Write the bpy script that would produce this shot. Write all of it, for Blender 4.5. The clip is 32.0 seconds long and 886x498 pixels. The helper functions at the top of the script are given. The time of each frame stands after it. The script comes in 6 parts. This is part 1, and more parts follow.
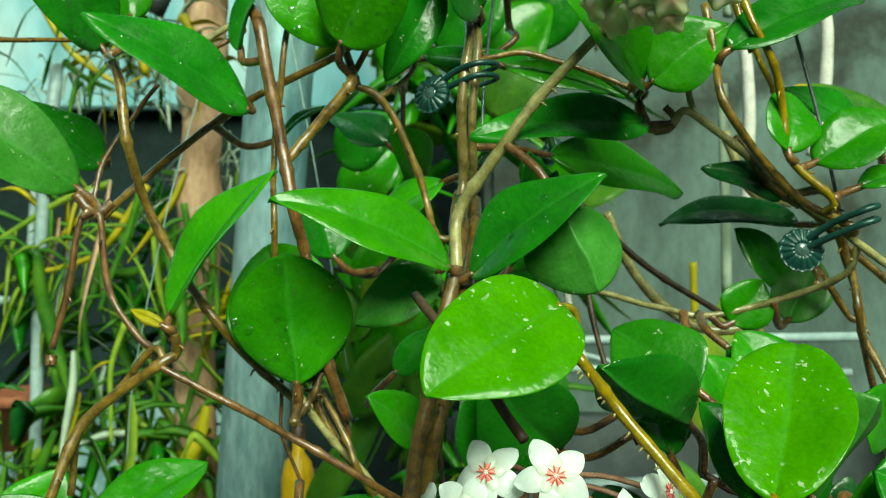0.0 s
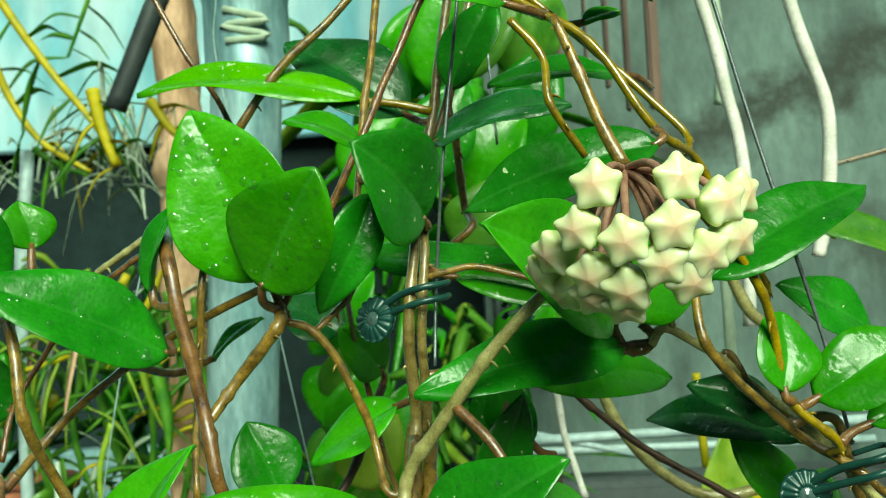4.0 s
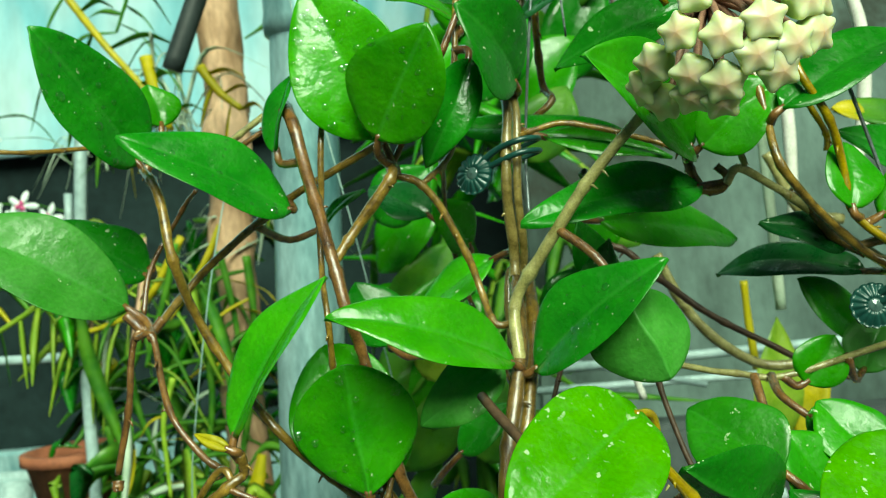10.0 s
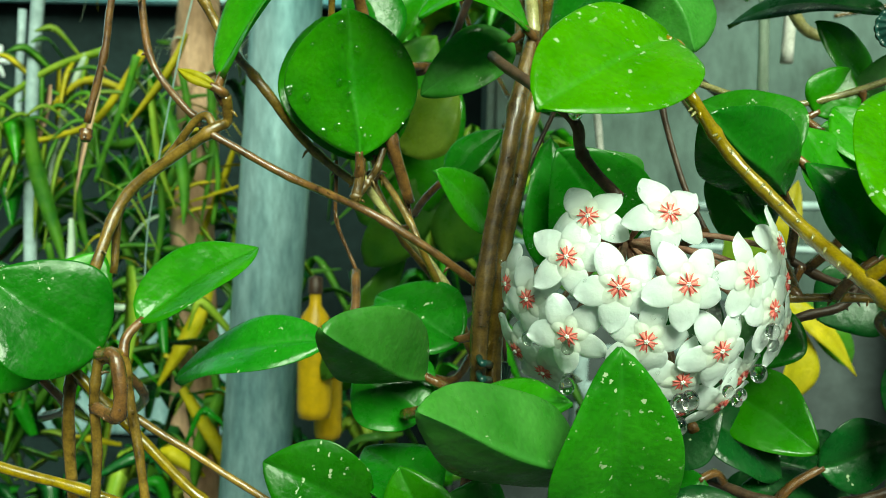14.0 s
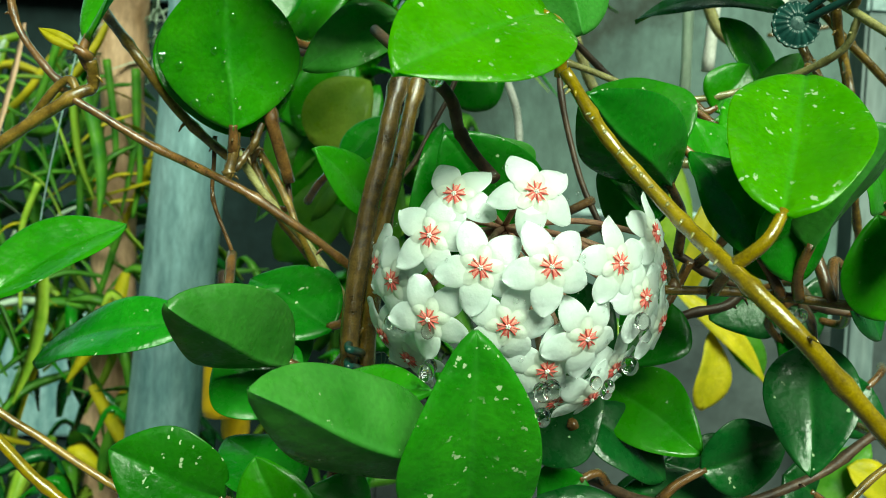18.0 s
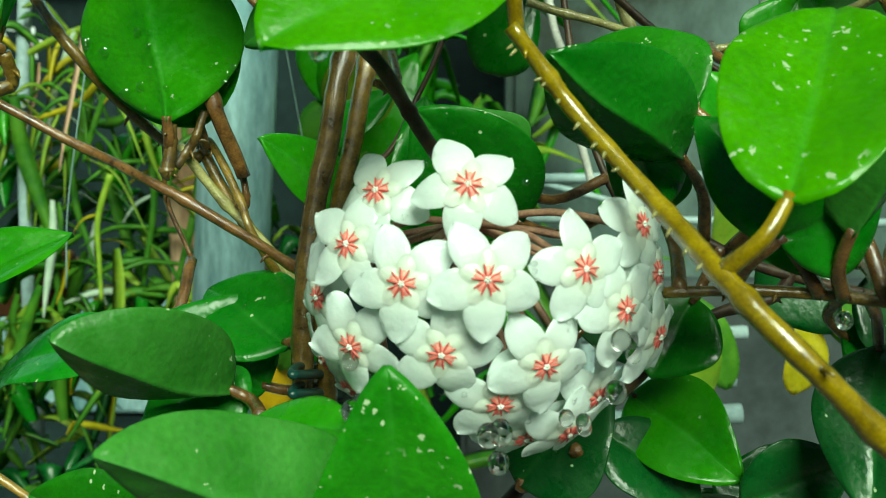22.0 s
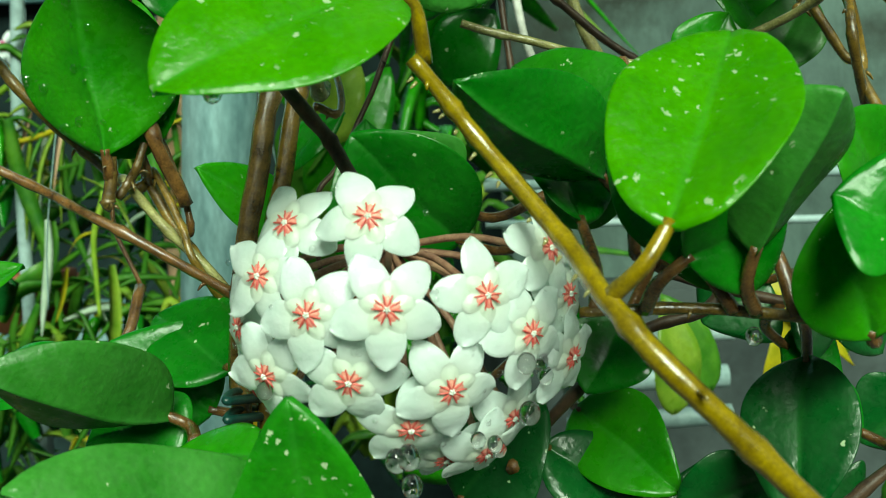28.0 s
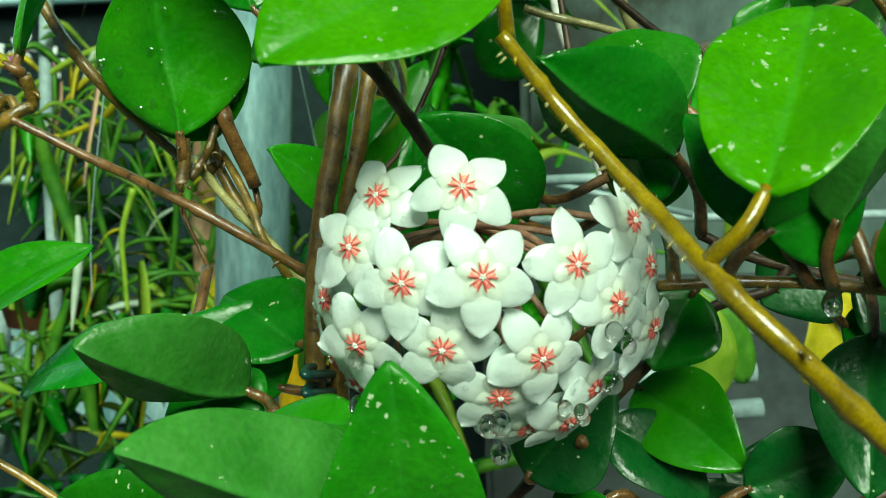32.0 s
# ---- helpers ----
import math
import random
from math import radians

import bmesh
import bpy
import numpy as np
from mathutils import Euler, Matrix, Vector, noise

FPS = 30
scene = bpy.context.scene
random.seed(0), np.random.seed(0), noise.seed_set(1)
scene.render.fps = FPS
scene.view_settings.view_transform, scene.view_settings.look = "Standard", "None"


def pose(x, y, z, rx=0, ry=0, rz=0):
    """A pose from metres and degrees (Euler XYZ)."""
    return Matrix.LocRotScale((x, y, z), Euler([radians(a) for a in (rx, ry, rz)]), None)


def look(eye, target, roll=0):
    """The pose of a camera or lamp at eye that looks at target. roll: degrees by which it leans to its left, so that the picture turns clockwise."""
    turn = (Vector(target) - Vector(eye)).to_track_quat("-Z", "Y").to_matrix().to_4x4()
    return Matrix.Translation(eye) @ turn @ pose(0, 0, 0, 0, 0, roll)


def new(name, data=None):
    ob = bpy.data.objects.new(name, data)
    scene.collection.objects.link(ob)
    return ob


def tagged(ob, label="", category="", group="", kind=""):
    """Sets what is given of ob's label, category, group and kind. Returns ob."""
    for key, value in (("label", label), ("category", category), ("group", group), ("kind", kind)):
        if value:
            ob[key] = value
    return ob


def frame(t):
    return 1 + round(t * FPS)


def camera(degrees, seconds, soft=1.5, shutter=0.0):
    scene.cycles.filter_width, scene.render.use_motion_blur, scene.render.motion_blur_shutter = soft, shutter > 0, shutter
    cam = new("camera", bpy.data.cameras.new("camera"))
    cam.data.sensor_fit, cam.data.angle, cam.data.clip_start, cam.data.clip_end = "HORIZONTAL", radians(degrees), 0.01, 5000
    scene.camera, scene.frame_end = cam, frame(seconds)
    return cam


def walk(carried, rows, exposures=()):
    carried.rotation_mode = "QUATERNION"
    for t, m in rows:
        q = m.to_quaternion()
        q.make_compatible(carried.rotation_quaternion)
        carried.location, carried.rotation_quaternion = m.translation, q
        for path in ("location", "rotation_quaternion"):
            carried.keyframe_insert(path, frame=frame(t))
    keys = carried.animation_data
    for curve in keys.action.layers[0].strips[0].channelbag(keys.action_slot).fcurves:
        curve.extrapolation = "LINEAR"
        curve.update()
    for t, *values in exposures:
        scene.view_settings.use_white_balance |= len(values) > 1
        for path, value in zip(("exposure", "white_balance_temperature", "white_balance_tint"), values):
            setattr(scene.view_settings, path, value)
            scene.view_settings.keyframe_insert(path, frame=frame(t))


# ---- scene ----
cam = camera(52.61, 32.0, soft=0.25)
cam.data.dof.use_dof, cam.data.dof.focus_distance, cam.data.dof.aperture_fstop = True, 0.195, 36.0
# seconds, eye x y z, turn rx, rz, lean
ROWS = [
    (0, 0.02048, 0.02059, 1.30838, 91.923, 0.335, 0.196),
    (0.5, 0.02348, 0.01736, 1.32105, 92.593, -0.182, -1.018),
    (1, 0.02854, 0.02020, 1.33086, 92.402, 0.007, -1.868),
    (1.5, 0.03162, 0.02413, 1.35010, 92.598, -1.586, -1.514),
    (2, 0.03717, 0.03028, 1.36859, 91.718, 0.511, -2.056),
    (2.5, 0.03768, 0.03605, 1.37665, 91.528, 0.440, -1.683),
    (3, 0.04094, 0.04382, 1.37928, 91.542, -1.106, -1.886),
    (3.5, 0.03953, 0.04966, 1.38198, 91.258, 1.211, -2.769),
    (5.5, 0.05021, 0.05721, 1.37436, 90.880, 1.171, -4.039),
    (6, 0.04756, 0.05598, 1.37469, 91.034, 1.579, -4.576),
    (6.5, 0.04443, 0.05601, 1.37516, 91.044, 1.579, -4.456),
    (7, 0.04653, 0.05808, 1.37185, 90.870, 0.935, -4.388),
    (7.5, 0.03940, 0.05768, 1.36629, 90.616, 1.186, -4.351),
    (8, 0.03365, 0.05431, 1.37005, 91.200, 1.343, -4.256),
    (8.5, 0.03348, 0.05389, 1.37197, 91.492, 1.465, -4.166),
    (9, 0.02356, 0.04836, 1.36818, 91.964, 1.820, -4.086),
    (9.5, 0.02026, 0.03168, 1.35736, 91.594, 2.116, -4.045),
    (10, 0.01385, 0.02608, 1.33784, 91.435, 2.150, -5.151),
    (10.5, 0.00578, 0.02642, 1.33602, 89.949, 2.254, -4.521),
    (11, -0.00716, 0.02971, 1.32749, 89.990, 3.593, -4.042),
    (11.5, -0.01223, 0.03188, 1.30960, 88.852, 3.514, -3.873),
    (12, -0.01680, 0.03172, 1.30064, 88.487, 3.198, -3.215),
    (12.5, -0.01051, 0.03850, 1.29452, 88.500, 2.057, -2.478),
    (13, -0.00531, 0.03468, 1.28462, 87.995, 0.199, -1.102),
    (13.5, -0.00457, 0.03710, 1.27187, 87.549, -0.674, 0.458),
    (15.5, 0.00470, 0.04357, 1.26240, 86.885, -1.718, 1.552),
    (16, 0.01062, 0.04568, 1.26197, 87.083, -2.451, 2.290),
    (16.5, 0.00797, 0.04793, 1.25997, 87.300, -2.945, 2.536),
    (17, 0.00997, 0.04616, 1.26143, 87.279, -2.937, 2.501),
    (17.5, 0.01670, 0.04552, 1.26322, 87.496, -3.458, 2.671),
    (18, 0.01416, 0.04872, 1.25969, 88.108, -4.347, 2.990),
    (18.5, 0.01411, 0.04867, 1.25613, 88.249, -4.706, 2.936),
    (19, 0.01153, 0.04876, 1.25064, 88.506, -4.770, 3.364),
    (19.5, 0.00954, 0.04809, 1.25071, 88.569, -5.070, 3.581),
    (20, 0.01237, 0.04847, 1.25464, 88.535, -4.586, 3.034),
    (20.5, 0.02725, 0.06783, 1.25940, 88.236, -1.188, 1.939),
    (21, 0.02917, 0.08577, 1.26540, 86.226, 3.711, 1.208),
    (21.5, 0.03981, 0.08404, 1.26482, 85.626, 3.436, 0.007),
    (22, 0.04770, 0.08299, 1.26630, 85.650, 3.200, -0.005),
    (22.5, 0.04670, 0.08409, 1.26305, 86.123, 3.006, 0.434),
    (23, 0.04764, 0.08288, 1.26490, 86.221, 3.020, 0.132),
    (23.5, 0.04949, 0.08401, 1.26590, 86.502, 3.312, 0.013),
    (24, 0.04864, 0.08470, 1.26388, 86.481, 3.576, -0.278),
    (24.5, 0.04841, 0.08552, 1.26099, 86.831, 3.629, -0.387),
    (26.5, 0.04675, 0.08451, 1.26260, 85.276, 1.543, -0.219),
    (27, 0.06006, 0.08369, 1.26918, 85.571, 4.691, -1.414),
    (27.5, 0.07025, 0.08081, 1.27368, 86.290, 3.768, -1.836),
    (28, 0.06512, 0.08115, 1.27061, 85.757, 4.161, -1.738),
    (28.5, 0.06102, 0.07898, 1.26985, 85.608, 4.304, -1.687),
    (29, 0.05508, 0.07847, 1.26952, 85.727, 4.648, -1.315),
    (29.5, 0.05512, 0.07948, 1.26667, 85.646, 4.855, -1.717),
    (30, 0.05511, 0.07830, 1.26739, 85.641, 4.943, -1.591),
    (30.5, 0.05210, 0.07867, 1.26598, 85.636, 4.997, -1.870),
    (31, 0.05030, 0.07791, 1.26466, 85.517, 5.176, -2.109),
    (31.5, 0.05098, 0.07629, 1.26630, 85.846, 4.868, -1.947),
    (32, 0.05221, 0.07659, 1.26605, 85.971, 4.718, -1.746),
]
walk(cam, [(t, pose(x, y, z, 0, 0, yaw) @ pose(0, 0, 0, rx) @ pose(0, 0, 0, 0, 0, lean)) for t, x, y, z, rx, yaw, lean in ROWS], [(0, 0.14, 6600, -22), (1, 0.32, 6600, -24), (2, 0.34, 6600, -22), (9, 0.32, 6600, -23), (10, 0.36, 6600, -25), (13, 0.32, 6600, -23), (16, 0.28, 6500, -24), (20.5, 0.25, 6400, -25), (22, 0.15, 6350, -25), (32, 0.12, 6350, -26)])

# ---- world and light ----
world = bpy.data.worlds.new("sky")
scene.world = world
world.use_nodes = True
wn = world.node_tree
sky = wn.nodes.new("ShaderNodeTexSky")
sky.sky_type, sky.sun_disc = "NISHITA", False
sky.sun_elevation, sky.sun_rotation = radians(38), radians(168)
sky.air_density, sky.dust_density = 1.0, 3.0
wn.links.new(sky.outputs[0], wn.nodes["Background"].inputs[0])
wn.nodes["Background"].inputs[1].default_value = 0.017
sun = new("sun", bpy.data.lights.new("sun", "SUN"))
sun.data.energy, sun.data.angle, sun.data.color = 5.3, radians(32), (1.0, 0.95, 0.86)
sun.matrix_world = look((0.45, -1.95, 2.93), (0, 0.2, 1.2))


# ---- materials ----
def mat(name):
    m = bpy.data.materials.new(name)
    m.use_nodes = True
    nt = m.node_tree
    return m, nt, nt.nodes["Principled BSDF"]


def nd(nt, kind, **kw):
    n = nt.nodes.new("ShaderNode" + kind)
    for k, v in kw.items():
        if k in n.inputs:
            n.inputs[k].default_value = v
    return n


def ramp(nt, src, stops):
    r = nt.nodes.new("ShaderNodeValToRGB")
    e = r.color_ramp.elements
    while len(e) < len(stops):
        e.new(0.5)
    for el, (p, c) in zip(e, stops):
        el.position, el.color = p, (*c, 1)
    nt.links.new(src, r.inputs[0])
    return r.outputs[0]


def mix(nt, fac, a, b):
    m = nt.nodes.new("ShaderNodeMix")
    m.data_type = "RGBA"
    for sock, v in ((m.inputs[0], fac), (m.inputs[6], a), (m.inputs[7], b)):
        if isinstance(v, (int, float)):
            sock.default_value = v
        elif isinstance(v, tuple):
            sock.default_value = (*v, 1)
        else:
            nt.links.new(v, sock)
    return m.outputs[2]


def bump(nt, p, height, strength, dist):
    b = nd(nt, "Bump", Strength=strength, Distance=dist)
    nt.links.new(height, b.inputs["Height"])
    nt.links.new(b.outputs[0], p.inputs["Normal"])


def two_tone(name, dark, light, scale, rough, detail=5.0, bumps=0.3, dist=0.0004, fine=8.0, stretch=(1, 1, 1), metal=0.0, spec=0.5, random_light=0.0, coat=0.0):
    """A surface with variation at two scales: broad patches, and a fine grain in colour and relief."""
    m, nt, p = mat(name)
    co = nd(nt, "TexCoord")
    mp = nd(nt, "Mapping", Scale=stretch)
    nt.links.new(co.outputs["Object"], mp.inputs[0])
    n1 = nd(nt, "TexNoise", Scale=scale, Detail=detail, Roughness=0.6)
    n2 = nd(nt, "TexNoise", Scale=scale * fine, Detail=4.0, Roughness=0.65)
    for n in (n1, n2):
        nt.links.new(mp.outputs[0], n.inputs["Vector"])
    base = ramp(nt, n1.outputs[0], ((0.32, dark), (0.68, light)))
    grain = ramp(nt, n2.outputs[0], ((0.3, (0.62, 0.62, 0.62)), (0.7, (1, 1, 1))))
    mul = nt.nodes.new("ShaderNodeMix")
    mul.data_type, mul.blend_type = "RGBA", "MULTIPLY"
    mul.inputs[0].default_value = 0.8
    nt.links.new(base, mul.inputs[6])
    nt.links.new(grain, mul.inputs[7])
    out = mul.outputs[2]
    if random_light:
        info = nd(nt, "ObjectInfo")
        hsv = nd(nt, "HueSaturation")
        mr = nd(nt, "MapRange", **{"To Min": 1 - random_light, "To Max": 1 + random_light})
        nt.links.new(info.outputs["Random"], mr.inputs[0])
        nt.links.new(mr.outputs[0], hsv.inputs["Value"])
        nt.links.new(out, hsv.inputs["Color"])
        out = hsv.outputs[0]
    nt.links.new(out, p.inputs["Base Color"])
    p.inputs["Roughness"].default_value, p.inputs["Metallic"].default_value = rough, metal
    p.inputs["Specular IOR Level"].default_value = spec
    p.inputs["Coat Weight"].default_value, p.inputs["Coat Roughness"].default_value = coat, 0.11
    bump(nt, p, n2.outputs[0], bumps, dist)
    return m


def glitter(m):
    """Fine wet hairs on a stem: a crisp small-scale relief under a clear coat."""
    nt = m.node_tree
    p = nt.nodes["Principled BSDF"]
    co, n, b = nd(nt, "TexCoord"), nd(nt, "TexNoise", Scale=1900.0, Detail=2.0, Roughness=0.6), nd(nt, "Bump", Strength=0.22, Distance=0.0004)
    nt.links.new(co.outputs["Object"], n.inputs["Vector"])
    nt.links.new(n.outputs[0], b.inputs["Height"])
    nt.links.new(b.outputs[0], p.inputs["Coat Normal"])
    p.inputs["Coat Roughness"].default_value = 0.08
    return m


def leaf_material(name, dark, light, rough, glow, speck=0.0, translucent=0.22, coat=0.25, rib=0.0):
    """Waxy leaf: mottled green, scattered pale flecks, a little light through the blade."""
    m, nt, p = mat(name)
    co = nd(nt, "TexCoord")
    info = nd(nt, "ObjectInfo")
    off = nd(nt, "VectorMath")
    off.operation = "MULTIPLY_ADD"
    nt.links.new(info.outputs["Random"], off.inputs[0])
    off.inputs[1].default_value = (3.1, 1.7, 2.3)
    nt.links.new(co.outputs["Object"], off.inputs[2])
    broad = nd(nt, "TexNoise", Scale=70.0, Detail=4.0, Roughness=0.55)
    fine = nd(nt, "TexNoise", Scale=900.0, Detail=3.0, Roughness=0.6)
    fleck = nd(nt, "TexNoise", Scale=420.0, Detail=3.0, Roughness=0.55)
    quilt = nd(nt, "TexNoise", Scale=240.0, Detail=2.0, Roughness=0.5)
    wet = nd(nt, "TexNoise", Scale=130.0, Detail=5.0, Roughness=0.7)
    for n in (broad, fine, fleck, quilt, wet):
        nt.links.new(off.outputs[0], n.inputs["Vector"])
    col = ramp(nt, broad.outputs[0], ((0.3, dark), (0.7, light)))
    hsv = nd(nt, "HueSaturation")
    mr = nd(nt, "MapRange", **{"To Min": 0.80, "To Max": 1.18})
    nt.links.new(info.outputs["Random"], mr.inputs[0])
    nt.links.new(mr.outputs[0], hsv.inputs["Value"])
    nt.links.new(col, hsv.inputs["Color"])
    col = hsv.outputs[0]
    grain = ramp(nt, fine.outputs[0], ((0.3, (0.74, 0.74, 0.74)), (0.7, (1.12, 1.12, 1.12))))
    mul = nt.nodes.new("ShaderNodeMix")
    mul.data_type, mul.blend_type = "RGBA", "MULTIPLY"
    mul.inputs[0].default_value = 0.7
    nt.links.new(col, mul.inputs[6])
    nt.links.new(grain, mul.inputs[7])
    col = mul.outputs[2]
    if rib:
        sep = nd(nt, "SeparateXYZ")
        nt.links.new(co.outputs["Object"], sep.inputs[0])
        ab = nd(nt, "Math")
        ab.operation = "ABSOLUTE"
        nt.links.new(sep.outputs[0], ab.inputs[0])
        line = nd(nt, "MapRange", **{"From Min": 0.0002, "From Max": 0.0009, "To Min": rib, "To Max": 0.0})
        nt.links.new(ab.outputs[0], line.inputs[0])
        col = mix(nt, line.outputs[0], col, (0.10, 0.36, 0.06))
    if speck:
        mask = ramp(nt, fleck.outputs[0], ((0.72 - speck * 0.12, (0, 0, 0)), (0.735 - speck * 0.12, (1, 1, 1))))
        patch = nd(nt, "TexNoise", Scale=95.0, Detail=1.0)
        nt.links.new(off.outputs[0], patch.inputs["Vector"])
        where = ramp(nt, patch.outputs[0], ((0.48, (0, 0, 0)), (0.58, (1, 1, 1))))
        both = nt.nodes.new("ShaderNodeMix")
        both.data_type, both.blend_type = "RGBA", "MULTIPLY"
        both.inputs[0].default_value = 1.0
        nt.links.new(mask, both.inputs[6])
        nt.links.new(where, both.inputs[7])
        col = mix(nt, both.outputs[2], col, (0.48, 0.63, 0.36))
    nt.links.new(col, p.inputs["Base Color"])
    rr = nd(nt, "MapRange", **{"From Min": 0.40, "From Max": 0.58, "To Min": rough * 0.55, "To Max": rough * 1.5})
    nt.links.new(wet.outputs[0], rr.inputs[0])
    nt.links.new(rr.outputs[0], p.inputs["Roughness"])
    p.inputs["Specular IOR Level"].default_value = 0.32
    p.inputs["Coat Weight"].default_value, p.inputs["Coat Roughness"].default_value = coat, 0.10
    h = nd(nt, "Math")
    h.operation = "ADD"
    nt.links.new(broad.outputs[0], h.inputs[0])
    sc = nd(nt, "Math")
    sc.operation = "MULTIPLY"
    sc.inputs[1].default_value = 0.12
    nt.links.new(fine.outputs[0], sc.inputs[0])
    nt.links.new(sc.outputs[0], h.inputs[1])
    qs = nd(nt, "Math")
    qs.operation = "MULTIPLY_ADD"
    qs.inputs[1].default_value = 0.42
    nt.links.new(quilt.outputs[0], qs.inputs[0])
    nt.links.new(h.outputs[0], qs.inputs[2])
    bump(nt, p, qs.outputs[0], 0.5, 0.0014)
    nt.links.new(nt.nodes["Bump"].outputs[0], p.inputs["Coat Normal"])
    tr = nd(nt, "BsdfTranslucent")
    tr.inputs[0].default_value = (*glow, 1)
    ms = nd(nt, "MixShader")
    ms.inputs[0].default_value = translucent
    nt.links.new(p.outputs[0], ms.inputs[1])
    nt.links.new(tr.outputs[0], ms.inputs[2])
    nt.links.new(ms.outputs[0], nt.nodes["Material Output"].inputs[0])
    return m


mature = leaf_material("leaf_mature", (0.018, 0.145, 0.006), (0.038, 0.245, 0.011), 0.26, (0.05, 0.42, 0.006), 0.25, 0.2, 0.15, 0.14)
fresh = leaf_material("leaf_fresh", (0.038, 0.235, 0.005), (0.072, 0.345, 0.008), 0.28, (0.12, 0.6, 0.006), 0.25, 0.26, 0.2, 0.14)
young = leaf_material("leaf_young", (0.075, 0.31, 0.003), (0.125, 0.43, 0.005), 0.24, (0.25, 0.8, 0.005), 0.7, 0.32, 0.2, 0.15)
bright = leaf_material("leaf_bright", (0.048, 0.27, 0.005), (0.088, 0.38, 0.009), 0.22, (0.15, 0.65, 0.006), 0.1, 0.28, 0.35, 0.2)
spotted = leaf_material("leaf_spotted", (0.024, 0.155, 0.005), (0.048, 0.25, 0.009), 0.26, (0.06, 0.45, 0.006), 0.75, 0.22, 0.2, 0.1)
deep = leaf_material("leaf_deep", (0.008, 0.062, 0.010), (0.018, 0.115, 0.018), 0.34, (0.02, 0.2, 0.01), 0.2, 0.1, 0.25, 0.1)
under = leaf_material("leaf_under", (0.048, 0.215, 0.018), (0.096, 0.33, 0.045), 0.42, (0.08, 0.5, 0.01), 0.12, 0.25, 0.05, 0.25)
backgreen = leaf_material("leaf_orchid", (0.04, 0.16, 0.016), (0.14, 0.33, 0.026), 0.45, (0.22, 0.55, 0.03), 0.0, 0.36, 0.0)
backlime = leaf_material("leaf_lime", (0.15, 0.30, 0.02), (0.36, 0.50, 0.05), 0.45, (0.4, 0.6, 0.03), 0.0, 0.3, 0.0)
backyellow = leaf_material("leaf_yellowing", (0.36, 0.36, 0.012), (0.66, 0.56, 0.025), 0.45, (0.6, 0.5, 0.02), 0.0, 0.3, 0.0)
backpale = leaf_material("leaf_silvery", (0.38, 0.52, 0.38), (0.62, 0.74, 0.58), 0.6, (0.3, 0.5, 0.2), 0.0, 0.2, 0.0)
bark = two_tone("stem_brown", (0.070, 0.042, 0.006), (0.31, 0.195, 0.030), 260, 0.2, bumps=0.35, dist=0.0009, random_light=0.25, coat=0.9)
rust = two_tone("stem_rust", (0.060, 0.028, 0.009), (0.25, 0.125, 0.034), 260, 0.2, bumps=0.35, dist=0.0009, random_light=0.2, coat=0.9)
pale = two_tone("stem_pale", (0.19, 0.17, 0.05), (0.43, 0.41, 0.15), 240, 0.27, bumps=0.5, dist=0.0009, random_light=0.2, coat=0.9)
gold = two_tone("stem_gold", (0.16, 0.108, 0.002), (0.36, 0.265, 0.004), 240, 0.27, bumps=0.15, dist=0.0006, random_light=0.15, coat=0.9)
olive = two_tone("stem_olive", (0.11, 0.082, 0.016), (0.32, 0.25, 0.075), 240, 0.27, bumps=0.4, dist=0.0006, random_light=0.15, coat=0.9)
umber = two_tone("stem_umber", (0.050, 0.030, 0.007), (0.19, 0.120, 0.028), 260, 0.2, bumps=0.35, dist=0.0009, random_light=0.15, coat=0.9)
dark = two_tone("stem_dark", (0.03, 0.018, 0.012), (0.11, 0.065, 0.035), 240, 0.45, random_light=0.2)
for wet_stem in (bark, rust, pale, gold, olive, umber):
    glitter(wet_stem)
root = two_tone("aerial_root", (0.60, 0.62, 0.54), (0.88, 0.88, 0.82), 120, 0.7)
steel = two_tone("wire_steel", (0.16, 0.20, 0.21), (0.34, 0.39, 0.40), 300, 0.4, metal=0.7)
clearline = two_tone("line_green", (0.25, 0.42, 0.38), (0.45, 0.62, 0.58), 300, 0.4)
clipgreen = two_tone("clip_plastic", (0.008, 0.042, 0.034), (0.018, 0.075, 0.06), 200, 0.32, bumps=0.08)
hubgrey = two_tone("clip_hub", (0.05, 0.10, 0.09), (0.09, 0.15, 0.135), 200, 0.12, bumps=0.02, coat=0.6)
galvanised = two_tone("galvanised", (0.12, 0.27, 0.29), (0.46, 0.68, 0.70), 30, 0.4, metal=0.35, bumps=0.25, stretch=(1, 1, 0.3))
tarp_blue = two_tone("tarp_blue", (0.05, 0.36, 0.46), (0.55, 0.74, 0.76), 4.5, 0.5, detail=3, fine=5, stretch=(1, 1, 0.35))
# near-black tone: the shade is already in this colour
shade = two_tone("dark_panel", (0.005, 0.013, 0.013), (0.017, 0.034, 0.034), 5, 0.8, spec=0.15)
concrete = two_tone("concrete", (0.022, 0.034, 0.032), (0.205, 0.268, 0.26), 7, 0.85, detail=9, bumps=0.4, dist=0.004, fine=14, stretch=(1, 1, 0.45))
grey_wood = two_tone("grey_wood", (0.10, 0.15, 0.15), (0.27, 0.33, 0.32), 25, 0.8, stretch=(1, 1, 0.15))
stained = two_tone("stained_concrete", (0.018, 0.034, 0.029), (0.175, 0.268, 0.238), 7, 0.85, detail=9, bumps=0.4, dist=0.004, fine=14, stretch=(1, 1, 0.45))
snt = stained.node_tree
sp = snt.nodes["Principled BSDF"]
s_xyz, s_warp = nd(snt, "SeparateXYZ"), nd(snt, "TexNoise", Scale=14.0, Detail=7.0, Roughness=0.7)
s_co = nd(snt, "TexCoord")
